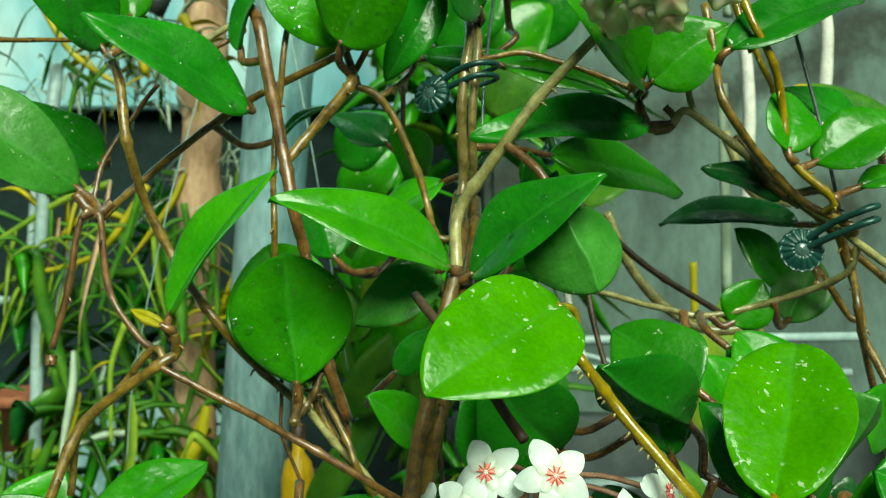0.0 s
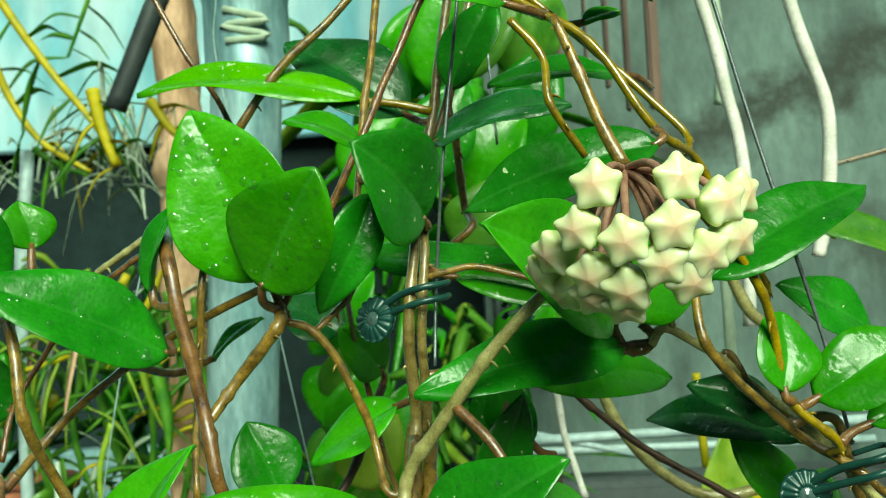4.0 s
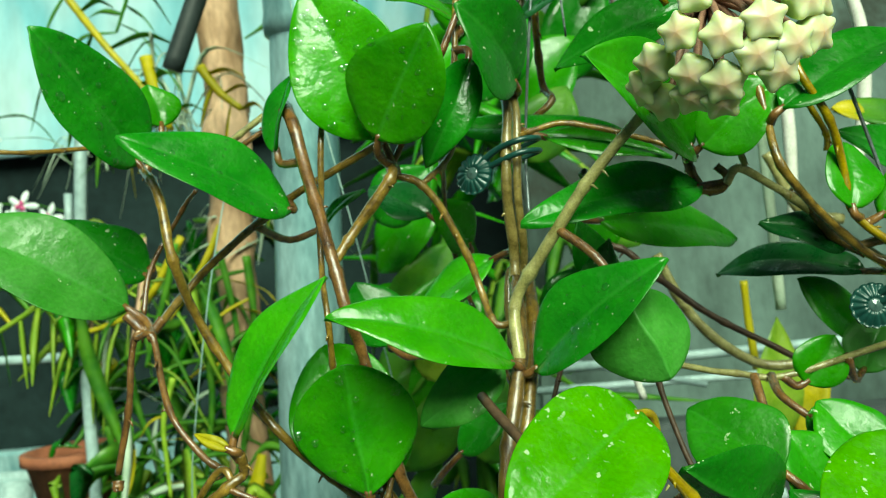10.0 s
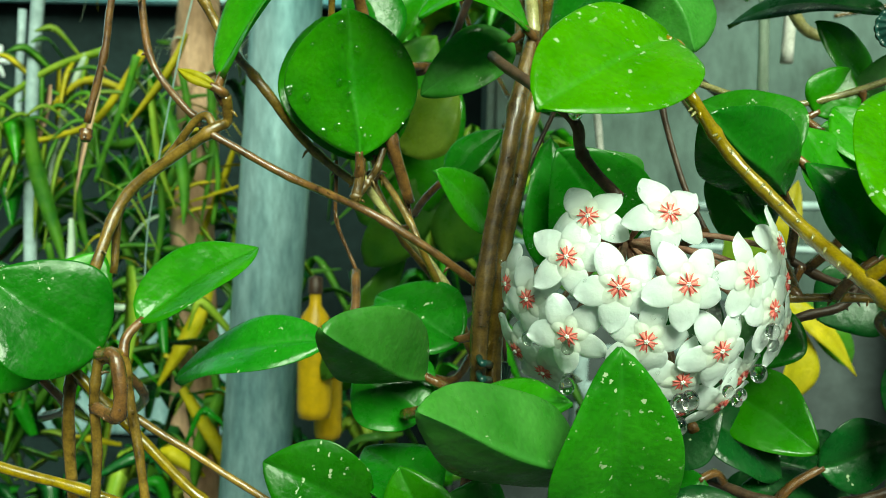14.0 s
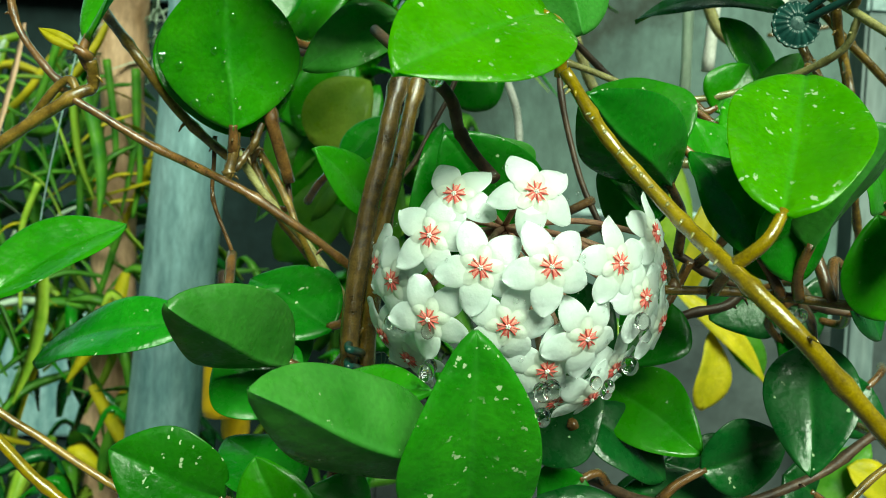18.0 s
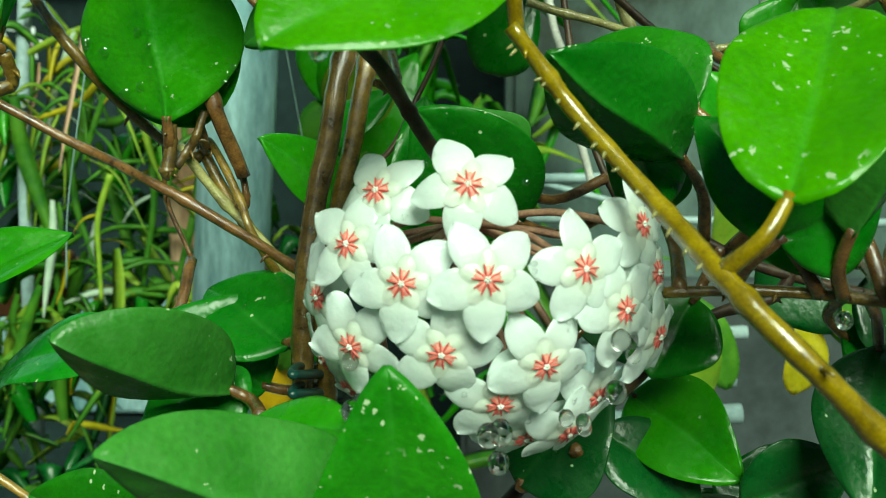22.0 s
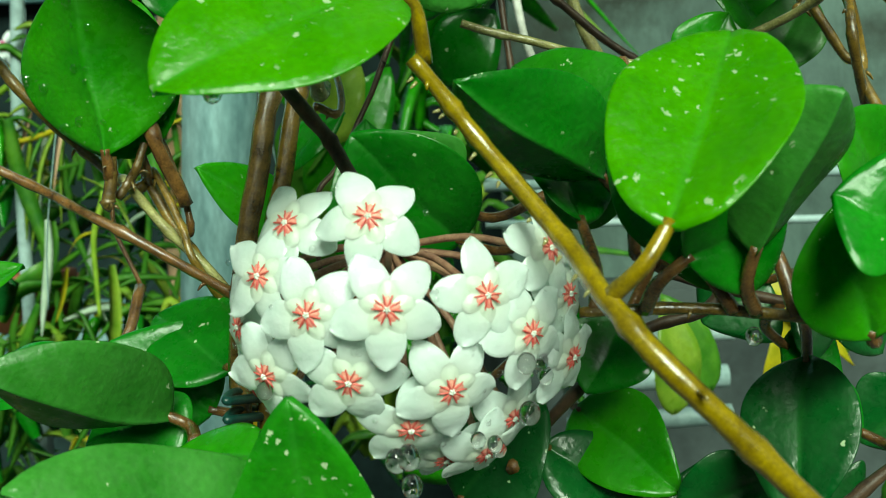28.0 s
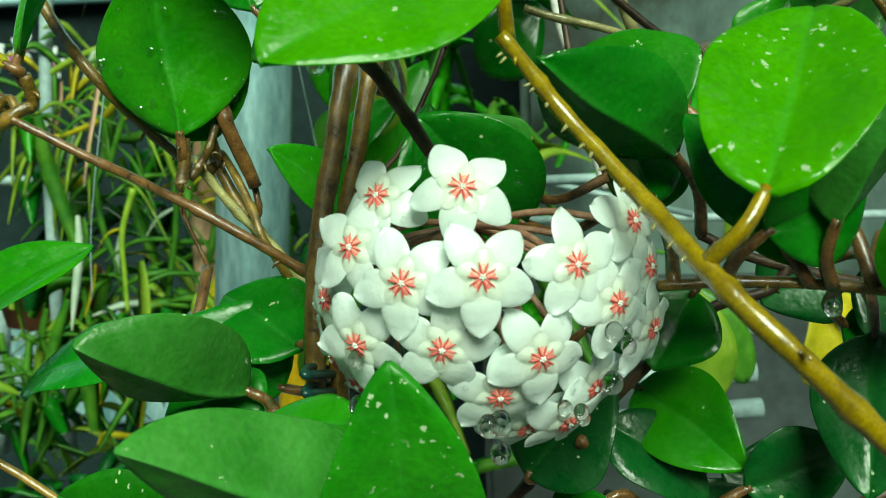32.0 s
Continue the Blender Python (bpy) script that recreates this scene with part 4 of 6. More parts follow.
stem(vine_main, [(0.0483, 0.3420, 1.5158), (0.0401, 0.3350, 1.4659), (0.0342, 0.3300, 1.4316), (0.0277, 0.3220, 1.4050), (0.0269, 0.3043, 1.3862), (0.0248, 0.2978, 1.3653), (0.0247, 0.3024, 1.3366), (0.0244, 0.2898, 1.3251), (0.0234, 0.2992, 1.3145)], 0.00148, 0.00172, olive, 'stem')
stem(vine_main, [(0.0247, 0.3000, 1.3330), (0.0238, 0.2800, 1.3180), (0.0178, 0.2640, 1.2900), (0.0122, 0.2605, 1.2600), (0.0094, 0.2605, 1.2300), (0.0080, 0.2630, 1.1850)], 0.00215, 0.00235, umber, 'stem')
stem(vine_main, [(0.0592, 0.3481, 1.5159), (0.0472, 0.3400, 1.4669), (0.0396, 0.3350, 1.4376), (0.0301, 0.3250, 1.4069), (0.0297, 0.3062, 1.3859), (0.0281, 0.3008, 1.3638), (0.0275, 0.3060, 1.3364), (0.0233, 0.3076, 1.3349), (0.0214, 0.2997, 1.3111)], 0.00125, 0.00148, olive, 'stem')
stem(vine_main, [(0.0289, 0.3040, 1.3330), (0.0280, 0.2840, 1.3180), (0.0220, 0.2680, 1.2900), (0.0164, 0.2645, 1.2600), (0.0136, 0.2645, 1.2300), (0.0122, 0.2670, 1.1850)], 0.00190, 0.00215, bark, 'stem')
stem(vine_main, [(0.0700, 0.2551, 1.3820), (0.0581, 0.2641, 1.3725), (0.0446, 0.2687, 1.3575), (0.0313, 0.2752, 1.3403), (0.0232, 0.2803, 1.3268), (0.0226, 0.2749, 1.3081), (0.0223, 0.2889, 1.2933), (0.0211, 0.2994, 1.2951)], 0.00145, 0.00200, pale, 'stem')
stem(vine_left, [(-0.0456, 0.3110, 1.3973), (-0.0370, 0.2874, 1.3861), (-0.0317, 0.2845, 1.3610), (-0.0285, 0.2848, 1.3465), (-0.0250, 0.2814, 1.3296), (-0.0216, 0.2865, 1.3136), (-0.0145, 0.2779, 1.2865), (-0.0090, 0.2847, 1.2674)], 0.00205, 0.00165, rust, 'stem')
stem(vine_left, [(-0.0327, 0.3150, 1.3959), (-0.0294, 0.2938, 1.3829), (-0.0321, 0.2940, 1.3584), (-0.0331, 0.2930, 1.3447), (-0.0304, 0.2808, 1.3272), (-0.0309, 0.2863, 1.3103)], 0.00101, 0.00094, bark, 'stem')
stem(vine_main, [(0.0504, 0.3017, 1.4918), (0.0296, 0.2962, 1.4467), (0.0194, 0.2935, 1.4257), (0.0098, 0.2904, 1.4042), (-0.0062, 0.2950, 1.3766), (-0.0091, 0.2948, 1.3707)], 0.00117, 0.00109, rust, 'stem')
stem(vine_main, [(0.0256, 0.3065, 1.5003), (0.0190, 0.3059, 1.4505), (0.0155, 0.3057, 1.4289), (0.0106, 0.3018, 1.3923), (0.0087, 0.3052, 1.3757), (-0.0008, 0.2967, 1.3646)], 0.00117, 0.00094, bark, 'stem')
stem(vine_main, [(0.0369, 0.3346, 1.4960), (0.0030, 0.3288, 1.4590), (-0.0154, 0.3257, 1.4403), (-0.0239, 0.3249, 1.4288), (-0.0348, 0.3250, 1.4103), (-0.0327, 0.3150, 1.3959)], 0.00140, 0.00140, bark, 'stem')
stem(vine_main, [(-0.0753, 0.3416, 1.5128), (-0.0522, 0.3398, 1.4667), (-0.0446, 0.3391, 1.4515), (-0.0354, 0.3424, 1.4361), (-0.0279, 0.3400, 1.4190)], 0.00094, 0.00094, rust, 'stem')
stem(vine_main, [(-0.0080, 0.2951, 1.3680), (-0.0091, 0.2948, 1.3707), (-0.0096, 0.2910, 1.3666), (-0.0204, 0.2921, 1.3539), (-0.0278, 0.2878, 1.3439), (-0.0281, 0.2844, 1.3443)], 0.00215, 0.00140, bark, 'stem')
stem(vine_main, [(-0.0093, 0.2939, 1.3697), (-0.0080, 0.2951, 1.3680), (-0.0008, 0.2967, 1.3646), (0.0078, 0.3000, 1.3493), (0.0141, 0.3009, 1.3311), (0.0176, 0.2925, 1.3210), (0.0243, 0.2936, 1.3210)], 0.00130, 0.00110, bark, 'stem')
stem(vine_left, [(-0.0868, 0.2977, 1.3272), (-0.0781, 0.3119, 1.3413), (-0.0517, 0.3046, 1.3600), (-0.0179, 0.2971, 1.3763), (-0.0091, 0.2888, 1.3789)], 0.00130, 0.00120, bark, 'stem')
stem(vine_left, [(-0.0837, 0.2922, 1.3761), (-0.0770, 0.2826, 1.3684), (-0.0727, 0.2776, 1.3478), (-0.0693, 0.2883, 1.3290), (-0.0599, 0.2898, 1.3107), (-0.0479, 0.2826, 1.2968), (-0.0363, 0.2899, 1.2824), (-0.0230, 0.2860, 1.2717), (-0.0192, 0.2889, 1.2728)], 0.00155, 0.00130, bark, 'stem')
stem(vine_left, [(-0.0915, 0.3018, 1.3325), (-0.0896, 0.3070, 1.3473), (-0.0790, 0.3098, 1.3654), (-0.0724, 0.3051, 1.3703)], 0.00086, 0.00078, rust, 'stem')
stem(vine_left, [(-0.0913, 0.2875, 1.3334), (-0.0853, 0.2887, 1.3277), (-0.0810, 0.2906, 1.3313)], 0.00164, 0.00140, rust, 'stem')
stem(vine_left, [(-0.0853, 0.2887, 1.3277), (-0.0885, 0.2861, 1.3263), (-0.0924, 0.2869, 1.3055), (-0.0963, 0.2857, 1.2872)], 0.00101, 0.00101, rust, 'stem')
stem(vine_left, [(-0.0967, 0.2860, 1.2851), (-0.0967, 0.2851, 1.2824)], 0.00187, 0.00140, rust, 'stem')
stem(vine_left, [(-0.0885, 0.2861, 1.3263), (-0.0815, 0.2811, 1.3261), (-0.0789, 0.2818, 1.3054), (-0.0688, 0.2788, 1.2918), (-0.0629, 0.2788, 1.2874), (-0.0637, 0.2733, 1.2868)], 0.00101, 0.00101, rust, 'stem')
stem(vine_left, [(-0.0557, 0.2688, 1.2937), (-0.0560, 0.2724, 1.2873), (-0.0601, 0.2701, 1.2842), (-0.0805, 0.2716, 1.2684), (-0.0874, 0.2658, 1.2479), (-0.0938, 0.2688, 1.2255), (-0.0953, 0.2699, 1.2091), (-0.0945, 0.2748, 1.1617)], 0.00148, 0.00156, bark, 'stem')
stem(vine_left, [(-0.0584, 0.2709, 1.2853), (-0.0625, 0.2730, 1.2885), (-0.0737, 0.2752, 1.2756), (-0.0827, 0.2735, 1.2649), (-0.0851, 0.2730, 1.2478)], 0.00109, 0.00109, bark, 'stem')
stem(vine_left, [(-0.0597, 0.2702, 1.2846), (-0.0575, 0.2697, 1.2830), (-0.0389, 0.2711, 1.2728), (-0.0202, 0.2616, 1.2657), (-0.0048, 0.2620, 1.2566), (0.0091, 0.2680, 1.2466)], 0.00101, 0.00117, rust, 'stem')
stem(vine_left, [(-0.0173, 0.2878, 1.2747), (-0.0192, 0.2889, 1.2728), (-0.0099, 0.2889, 1.2563), (0.0026, 0.2878, 1.2406), (0.0095, 0.2889, 1.2251)], 0.00140, 0.00140, bark, 'stem')
stem(vine_left, [(-0.0200, 0.2773, 1.2721), (-0.0213, 0.2799, 1.2724), (-0.0125, 0.2826, 1.2610), (-0.0033, 0.2833, 1.2509), (0.0064, 0.2848, 1.2384), (0.0036, 0.2872, 1.2375)], 0.00117, 0.00109, pale, 'stem')
stem(vine_left, [(-0.0201, 0.2842, 1.3069), (-0.0205, 0.2925, 1.3058), (-0.0175, 0.2885, 1.2938), (-0.0157, 0.2864, 1.2852), (-0.0104, 0.2861, 1.2707), (-0.0089, 0.2866, 1.2614), (-0.0122, 0.2889, 1.2604)], 0.00094, 0.00086, rust, 'stem')
stem(vine_left, [(-0.0192, 0.2889, 1.2728), (-0.0173, 0.2878, 1.2747), (-0.0087, 0.2799, 1.2623), (-0.0046, 0.2773, 1.2533), (0.0047, 0.2886, 1.2353)], 0.00101, 0.00094, bark, 'stem')
stem(vine_left, [(-0.0292, 0.2908, 1.2788), (-0.0294, 0.2908, 1.2728), (-0.0292, 0.2908, 1.2618), (-0.0237, 0.2908, 1.2477)], 0.00062, 0.00055, rust, 'stem')
stem(vine_left, [(-0.0216, 0.2734, 1.2783), (-0.0220, 0.2735, 1.2729), (-0.0227, 0.2733, 1.2685), (-0.0219, 0.2736, 1.2678)], 0.00133, 0.00164, umber, 'stem')
stem(vine_left, [(-0.0221, 0.2764, 1.2692), (-0.0193, 0.2777, 1.2731), (-0.0174, 0.2777, 1.2760), (-0.0158, 0.2785, 1.2813)], 0.00117, 0.00094, umber, 'stem')
stem(vine_left, [(-0.0822, 0.2549, 1.2292), (-0.0832, 0.2550, 1.2150), (-0.0829, 0.2568, 1.1679)], 0.00125, 0.00125, bark, 'stem')
stem(vine_left, [(-0.0822, 0.2549, 1.2275), (-0.0786, 0.2611, 1.2278), (-0.0765, 0.2613, 1.2133), (-0.0688, 0.2614, 1.1663)], 0.00125, 0.00125, bark, 'stem')
stem(vine_left, [(-0.0999, 0.2750, 1.2245), (-0.0909, 0.2763, 1.2150), (-0.0795, 0.2763, 1.2087), (-0.0410, 0.2750, 1.1846)], 0.00101, 0.00101, bark, 'stem')
stem(vine_left, [(-0.1082, 0.2620, 1.2418), (-0.0735, 0.2633, 1.2055), (-0.0599, 0.2633, 1.1917), (-0.0445, 0.2620, 1.1813), (-0.0006, 0.2626, 1.1555)], 0.00133, 0.00133, gold, 'stem')
stem(vine_left, [(-0.1194, 0.2645, 1.2016), (-0.0744, 0.2629, 1.1893), (-0.0589, 0.2620, 1.1854), (-0.0369, 0.2620, 1.1832), (-0.0183, 0.2620, 1.1903)], 0.00133, 0.00117, gold, 'stem')
stem(vine_left, [(-0.0822, 0.2549, 1.2292), (-0.0765, 0.2499, 1.2289), (-0.0758, 0.2500, 1.2160), (-0.0831, 0.2550, 1.2168)], 0.00156, 0.00172, rust, 'stem')
stem(vine_left, [(-0.2173, 0.3247, 1.3930), (-0.1671, 0.3298, 1.3944), (-0.1379, 0.3325, 1.3925), (-0.1091, 0.3271, 1.3907)], 0.00086, 0.00086, bark, 'stem')
stem(vine_left, [(-0.0708, 0.3270, 1.3818), (-0.0718, 0.3250, 1.3844), (-0.0624, 0.3250, 1.3902), (-0.0514, 0.3250, 1.3972)], 0.00117, 0.00109, pale, 'stem')
stem(vine_left, [(-0.0718, 0.3250, 1.3844), (-0.0708, 0.3270, 1.3818), (-0.0611, 0.3270, 1.3873), (-0.0504, 0.3270, 1.3934), (-0.0528, 0.3250, 1.3963)], 0.00094, 0.00094, rust, 'stem')
gold_stem = stem(vine_right, [(0.0500, 0.2276, 1.2907), (0.0605, 0.2292, 1.2775), (0.0733, 0.2185, 1.2618), (0.0791, 0.2070, 1.2539), (0.0869, 0.1988, 1.2438), (0.1016, 0.1982, 1.2296), (0.1333, 0.1962, 1.1985)], 0.00140, 0.00187, gold, 'stem')
stem(vine_right, [(0.0777, 0.2413, 1.2469), (0.1009, 0.2422, 1.2469), (0.1250, 0.2327, 1.2450), (0.1641, 0.2151, 1.2422)], 0.00101, 0.00125, bark, 'stem')
stem(vine_right, [(0.0554, 0.2959, 1.3077), (0.0714, 0.2978, 1.3035), (0.0885, 0.3005, 1.2991), (0.1019, 0.2999, 1.2973), (0.1229, 0.2962, 1.3029), (0.1357, 0.2828, 1.3099), (0.1381, 0.2776, 1.3189)], 0.00101, 0.00109, pale, 'stem')
stem(vine_right, [(0.0630, 0.3750, 1.3432), (0.0726, 0.3750, 1.3385), (0.0827, 0.3750, 1.3278), (0.0995, 0.3750, 1.3136), (0.1183, 0.3750, 1.3013), (0.1372, 0.3750, 1.2900), (0.1544, 0.3750, 1.2824)], 0.00145, 0.00120, dark, 'stem')
stem(vine_right, [(0.0968, 0.2850, 1.3906), (0.0978, 0.2794, 1.3749), (0.0984, 0.2722, 1.3582), (0.1118, 0.2813, 1.3434), (0.1261, 0.2850, 1.3309), (0.1364, 0.2781, 1.3239), (0.1367, 0.2800, 1.3210)], 0.00125, 0.00125, bark, 'stem')
stem(vine_right, [(0.1034, 0.2780, 1.3950), (0.1063, 0.2732, 1.3815), (0.1131, 0.2747, 1.3704), (0.1172, 0.2784, 1.3567), (0.1188, 0.2788, 1.3438), (0.1311, 0.2781, 1.3315), (0.1300, 0.2824, 1.3281)], 0.00117, 0.00117, gold, 'stem')
stem(vine_right, [(0.1182, 0.3100, 1.3930), (0.1215, 0.3118, 1.3816), (0.1268, 0.3125, 1.3706), (0.1268, 0.3128, 1.3650)], 0.00101, 0.00101, gold, 'stem')
stem(vine_right, [(0.0266, 0.3176, 1.4819), (0.0625, 0.3003, 1.4508), (0.0775, 0.2930, 1.4381), (0.0924, 0.2888, 1.4135), (0.1064, 0.3006, 1.4048), (0.1157, 0.3000, 1.3798)], 0.00133, 0.00117, gold, 'stem')
stem(vine_right, [(0.0330, 0.3146, 1.4859), (0.0694, 0.3110, 1.4512), (0.0857, 0.3094, 1.4360), (0.1031, 0.3035, 1.4149), (0.1028, 0.2977, 1.4071)], 0.00109, 0.00109, gold, 'stem')
stem(vine_main, [(0.0555, 0.2791, 1.4420), (0.0629, 0.2781, 1.4321), (0.0637, 0.2728, 1.4193), (0.0716, 0.2742, 1.4057)], 0.00109, 0.00101, gold, 'stem')
stem(vine_right, [(0.0773, 0.2997, 1.3676), (0.0787, 0.2980, 1.3693), (0.0798, 0.2979, 1.3617), (0.0831, 0.2979, 1.3556), (0.0882, 0.2979, 1.3553), (0.0905, 0.2979, 1.3588), (0.0874, 0.2979, 1.3623)], 0.00156, 0.00140, bark, 'stem')
stem(vine_right, [(0.0896, 0.2965, 1.3564), (0.0944, 0.2970, 1.3609), (0.1093, 0.2997, 1.3506), (0.1283, 0.2972, 1.3341), (0.1381, 0.2776, 1.3189), (0.1611, 0.2447, 1.2888)], 0.00133, 0.00125, pale, 'stem')
stem(vine_right, [(0.0976, 0.2808, 1.3787), (0.0971, 0.2941, 1.3751), (0.0942, 0.2954, 1.3674), (0.0955, 0.2961, 1.3615)], 0.00101, 0.00101, pale, 'stem')
stem(vine_right, [(0.0291, 0.3042, 1.3776), (0.0362, 0.3020, 1.3789), (0.0473, 0.3012, 1.3793), (0.0708, 0.3014, 1.3715), (0.0813, 0.2986, 1.3655)], 0.00094, 0.00094, bark, 'stem')
stem(vine_right, [(0.0470, 0.2850, 1.1890), (0.0581, 0.2820, 1.2008), (0.0797, 0.2780, 1.2234), (0.0937, 0.2760, 1.2368), (0.1068, 0.2755, 1.2413), (0.1124, 0.2755, 1.2490)], 0.00150, 0.00125, dark, 'stem')
stem(vine_right, [(0.0720, 0.2883, 1.1913), (0.0872, 0.2720, 1.1900), (0.1083, 0.2720, 1.1893), (0.1320, 0.2720, 1.1984), (0.1517, 0.2720, 1.2131), (0.1932, 0.2718, 1.2379)], 0.00125, 0.00125, dark, 'stem')
stem(vine_right, [(0.0716, 0.2620, 1.1791), (0.1173, 0.2620, 1.1891), (0.1317, 0.2620, 1.1925), (0.1462, 0.2620, 1.2049), (0.1850, 0.2619, 1.2323)], 0.00101, 0.00101, bark, 'stem')
stem(vine_right, [(0.0924, 0.2755, 1.2539), (0.1060, 0.2755, 1.2471), (0.1331, 0.2755, 1.2408), (0.1514, 0.2750, 1.2396), (0.1982, 0.2749, 1.2304)], 0.00117, 0.00117, dark, 'stem')
stem(vine_main, [(0.0398, 0.3234, 1.4222), (0.0418, 0.3372, 1.4003), (0.0436, 0.3300, 1.3926), (0.0361, 0.3300, 1.3859)], 0.00133, 0.00125, bark, 'stem')
stem(vine_main, [(0.0109, 0.3543, 1.3413), (-0.0018, 0.3311, 1.3115), (-0.0198, 0.3477, 1.3121)], 0.00140, 0.00125, dark, 'stem')
stem(vine_main, [(0.0181, 0.3021, 1.2905), (0.0235, 0.3092, 1.2919), (0.0064, 0.3534, 1.3380), (0.0048, 0.3231, 1.3716), (0.0087, 0.3052, 1.3757)], 0.00101, 0.00094, bark, 'stem')
stem(vine_main, [(0.0117, 0.2652, 1.3043), (0.0274, 0.2399, 1.2873), (0.0323, 0.2498, 1.2792), (0.0390, 0.2415, 1.2690)], 0.00140, 0.00140, dark, 'peduncle')
stem(vine_main, [(0.0641, 0.3177, 1.3234), (0.0695, 0.3104, 1.2847), (0.0802, 0.3017, 1.2570)], 0.00094, 0.00094, dark, 'stem')
stem(vine_right, [(0.1093, 0.2997, 1.3506), (0.1119, 0.3002, 1.3516), (0.1200, 0.2987, 1.3384), (0.1324, 0.2985, 1.3298), (0.1525, 0.2993, 1.3115), (0.1949, 0.3016, 1.2786)], 0.00125, 0.00125, bark, 'stem')
stem(vine_right, [(0.1306, 0.2894, 1.3069), (0.1341, 0.2966, 1.3099), (0.1324, 0.2997, 1.3169), (0.1445, 0.2999, 1.2978), (0.1485, 0.2991, 1.2975)], 0.00117, 0.00117, bark, 'stem')
stem(vine_right, [(0.1235, 0.2920, 1.3345), (0.1352, 0.2920, 1.3352), (0.1388, 0.2914, 1.3211), (0.1485, 0.2991, 1.2975), (0.1475, 0.2918, 1.2874), (0.1607, 0.2660, 1.2444)], 0.00140, 0.00125, bark, 'stem')
stem(vine_right, [(0.1489, 0.2992, 1.3163), (0.1455, 0.2995, 1.3147), (0.1419, 0.2866, 1.3003), (0.1511, 0.2998, 1.2784), (0.1696, 0.3214, 1.2415)], 0.00109, 0.00109, bark, 'stem')
GOLD_A, GOLD_B = Vector((0.0500, 0.2276, 1.2907)), Vector((0.0791, 0.2070, 1.2539))
for k in range(14):
    rnd = random.Random(k)
    a = GOLD_A.lerp(GOLD_B, (k + rnd.random()) / 14) + Vector((-0.0012, -0.0004, -0.0010))
    tip = a + Vector((-0.0008 * rnd.uniform(0.3, 1.4), -0.0005, -0.0009 * rnd.uniform(0.3, 1.4)))
    v, f = tube([a, a.lerp(tip, 0.5), tip], [0.00035, 0.0003, 0.00012], 6)
    put("rootlet", v, f, pale, gold_stem)

wire_a = thing("support_wire", "thin grey steel support wire", "wire", "support wires")
wire_a2 = thing("support_wire", "thin dark support wire", "wire", "support wires")
wire_b = thing("support_wire", "thin grey steel support wire", "wire", "support wires")
wire_c = thing("support_wire", "thin grey steel support wire", "wire", "support wires")
wire_d = thing("support_wire", "fine pale green hanging line", "wire", "support wires")
stem(wire_a, [(0.0503, 0.3072, 1.5084), (0.0433, 0.3062, 1.4587), (0.0364, 0.3051, 1.4109), (0.0324, 0.3126, 1.3759), (0.0310, 0.3051, 1.3528)], 0.00050, 0.00050, steel, 'wire')
stem(wire_a2, [(0.0509, 0.3129, 1.3406), (0.0272, 0.3019, 1.2813), (0.0186, 0.2960, 1.2644), (0.0206, 0.3106, 1.2194)], 0.00070, 0.00070, dark, 'wire')
stem(wire_b, [(0.1012, 0.3007, 1.4981), (0.1130, 0.3006, 1.4496), (0.1211, 0.3005, 1.4164), (0.1294, 0.2989, 1.3830), (0.1379, 0.3006, 1.3531), (0.1428, 0.2993, 1.3264)], 0.00060, 0.00060, steel, 'wire')
stem(wire_c, [(0.0526, 0.3602, 1.4539), (0.0542, 0.3609, 1.4212)], 0.00045, 0.00045, steel, 'wire')
stem(wire_d, [(-0.0591, 0.4383, 1.5570), (-0.0627, 0.4456, 1.5064), (-0.0649, 0.4500, 1.4760), (-0.0490, 0.4500, 1.3896), (-0.0410, 0.4418, 1.3524), (-0.0273, 0.4500, 1.2645)], 0.00035, 0.00035, clearline, 'wire')
stem(wire_d, [(-0.0987, 0.4475, 1.3999), (-0.1139, 0.4464, 1.3394), (-0.1293, 0.4493, 1.2621), (-0.1324, 0.4500, 1.2211)], 0.00035, 0.00035, clearline, 'wire')

# ---- white flower ball ----
BALL, BALL_R = (0.0428, 0.2430, 1.2505), 0.0275
flower_ball = thing("flower_cluster", "round cluster of white waxy star flowers with red centres", "flower", "flower clusters")


def star(points, inner, outer, rise, dip, thick, rings, tipround):
    """A five-lobed star dish, facing +z, both sides."""
    verts, faces = [], []
    n = points * 12
    for side in (0, 1):
        for r in range(rings + 1):
            q = r / rings
            for k in range(n):
                w = 2 * math.pi * k / n
                lobe = abs(math.cos(points * w / 2)) ** tipround
                rad = (inner + (outer - inner) * lobe) * q
                z = rise * math.sin(math.pi * min(q * 1.1, 1)) * (0.4 + 0.6 * lobe) - dip * q * q * lobe
                z += 0.25 * thick * math.cos(points * w) * q
                t = thick * (1 - q ** 6) * (0.5 if side == 0 else -0.5)
                verts.append((rad * math.cos(w), rad * math.sin(w), z + t))
    half = (rings + 1) * n
    for side in (0, 1):
        for r in range(rings):
            for k in range(n):
                a, b = side * half + r * n + k, side * half + r * n + (k + 1) % n
                quad = (a, b, b + n, a + n)
                faces.append(quad[::-1] if side == 0 else quad)
    for k in range(n):
        a, b = rings * n + k, rings * n + (k + 1) % n
        faces.append((a, b, b + half, a + half))
    return verts, faces


def facing(p, out, spin):
    z = out.normalized()
    x = Vector((0, 0, 1)).cross(z)
    x = x.normalized() if x.length > 0.01 else Vector((1, 0, 0))
    m = Matrix((x, z.cross(x), z)).transposed().to_4x4()
    return Matrix.Translation(p) @ m @ pose(0, 0, 0, 0, 0, spin)


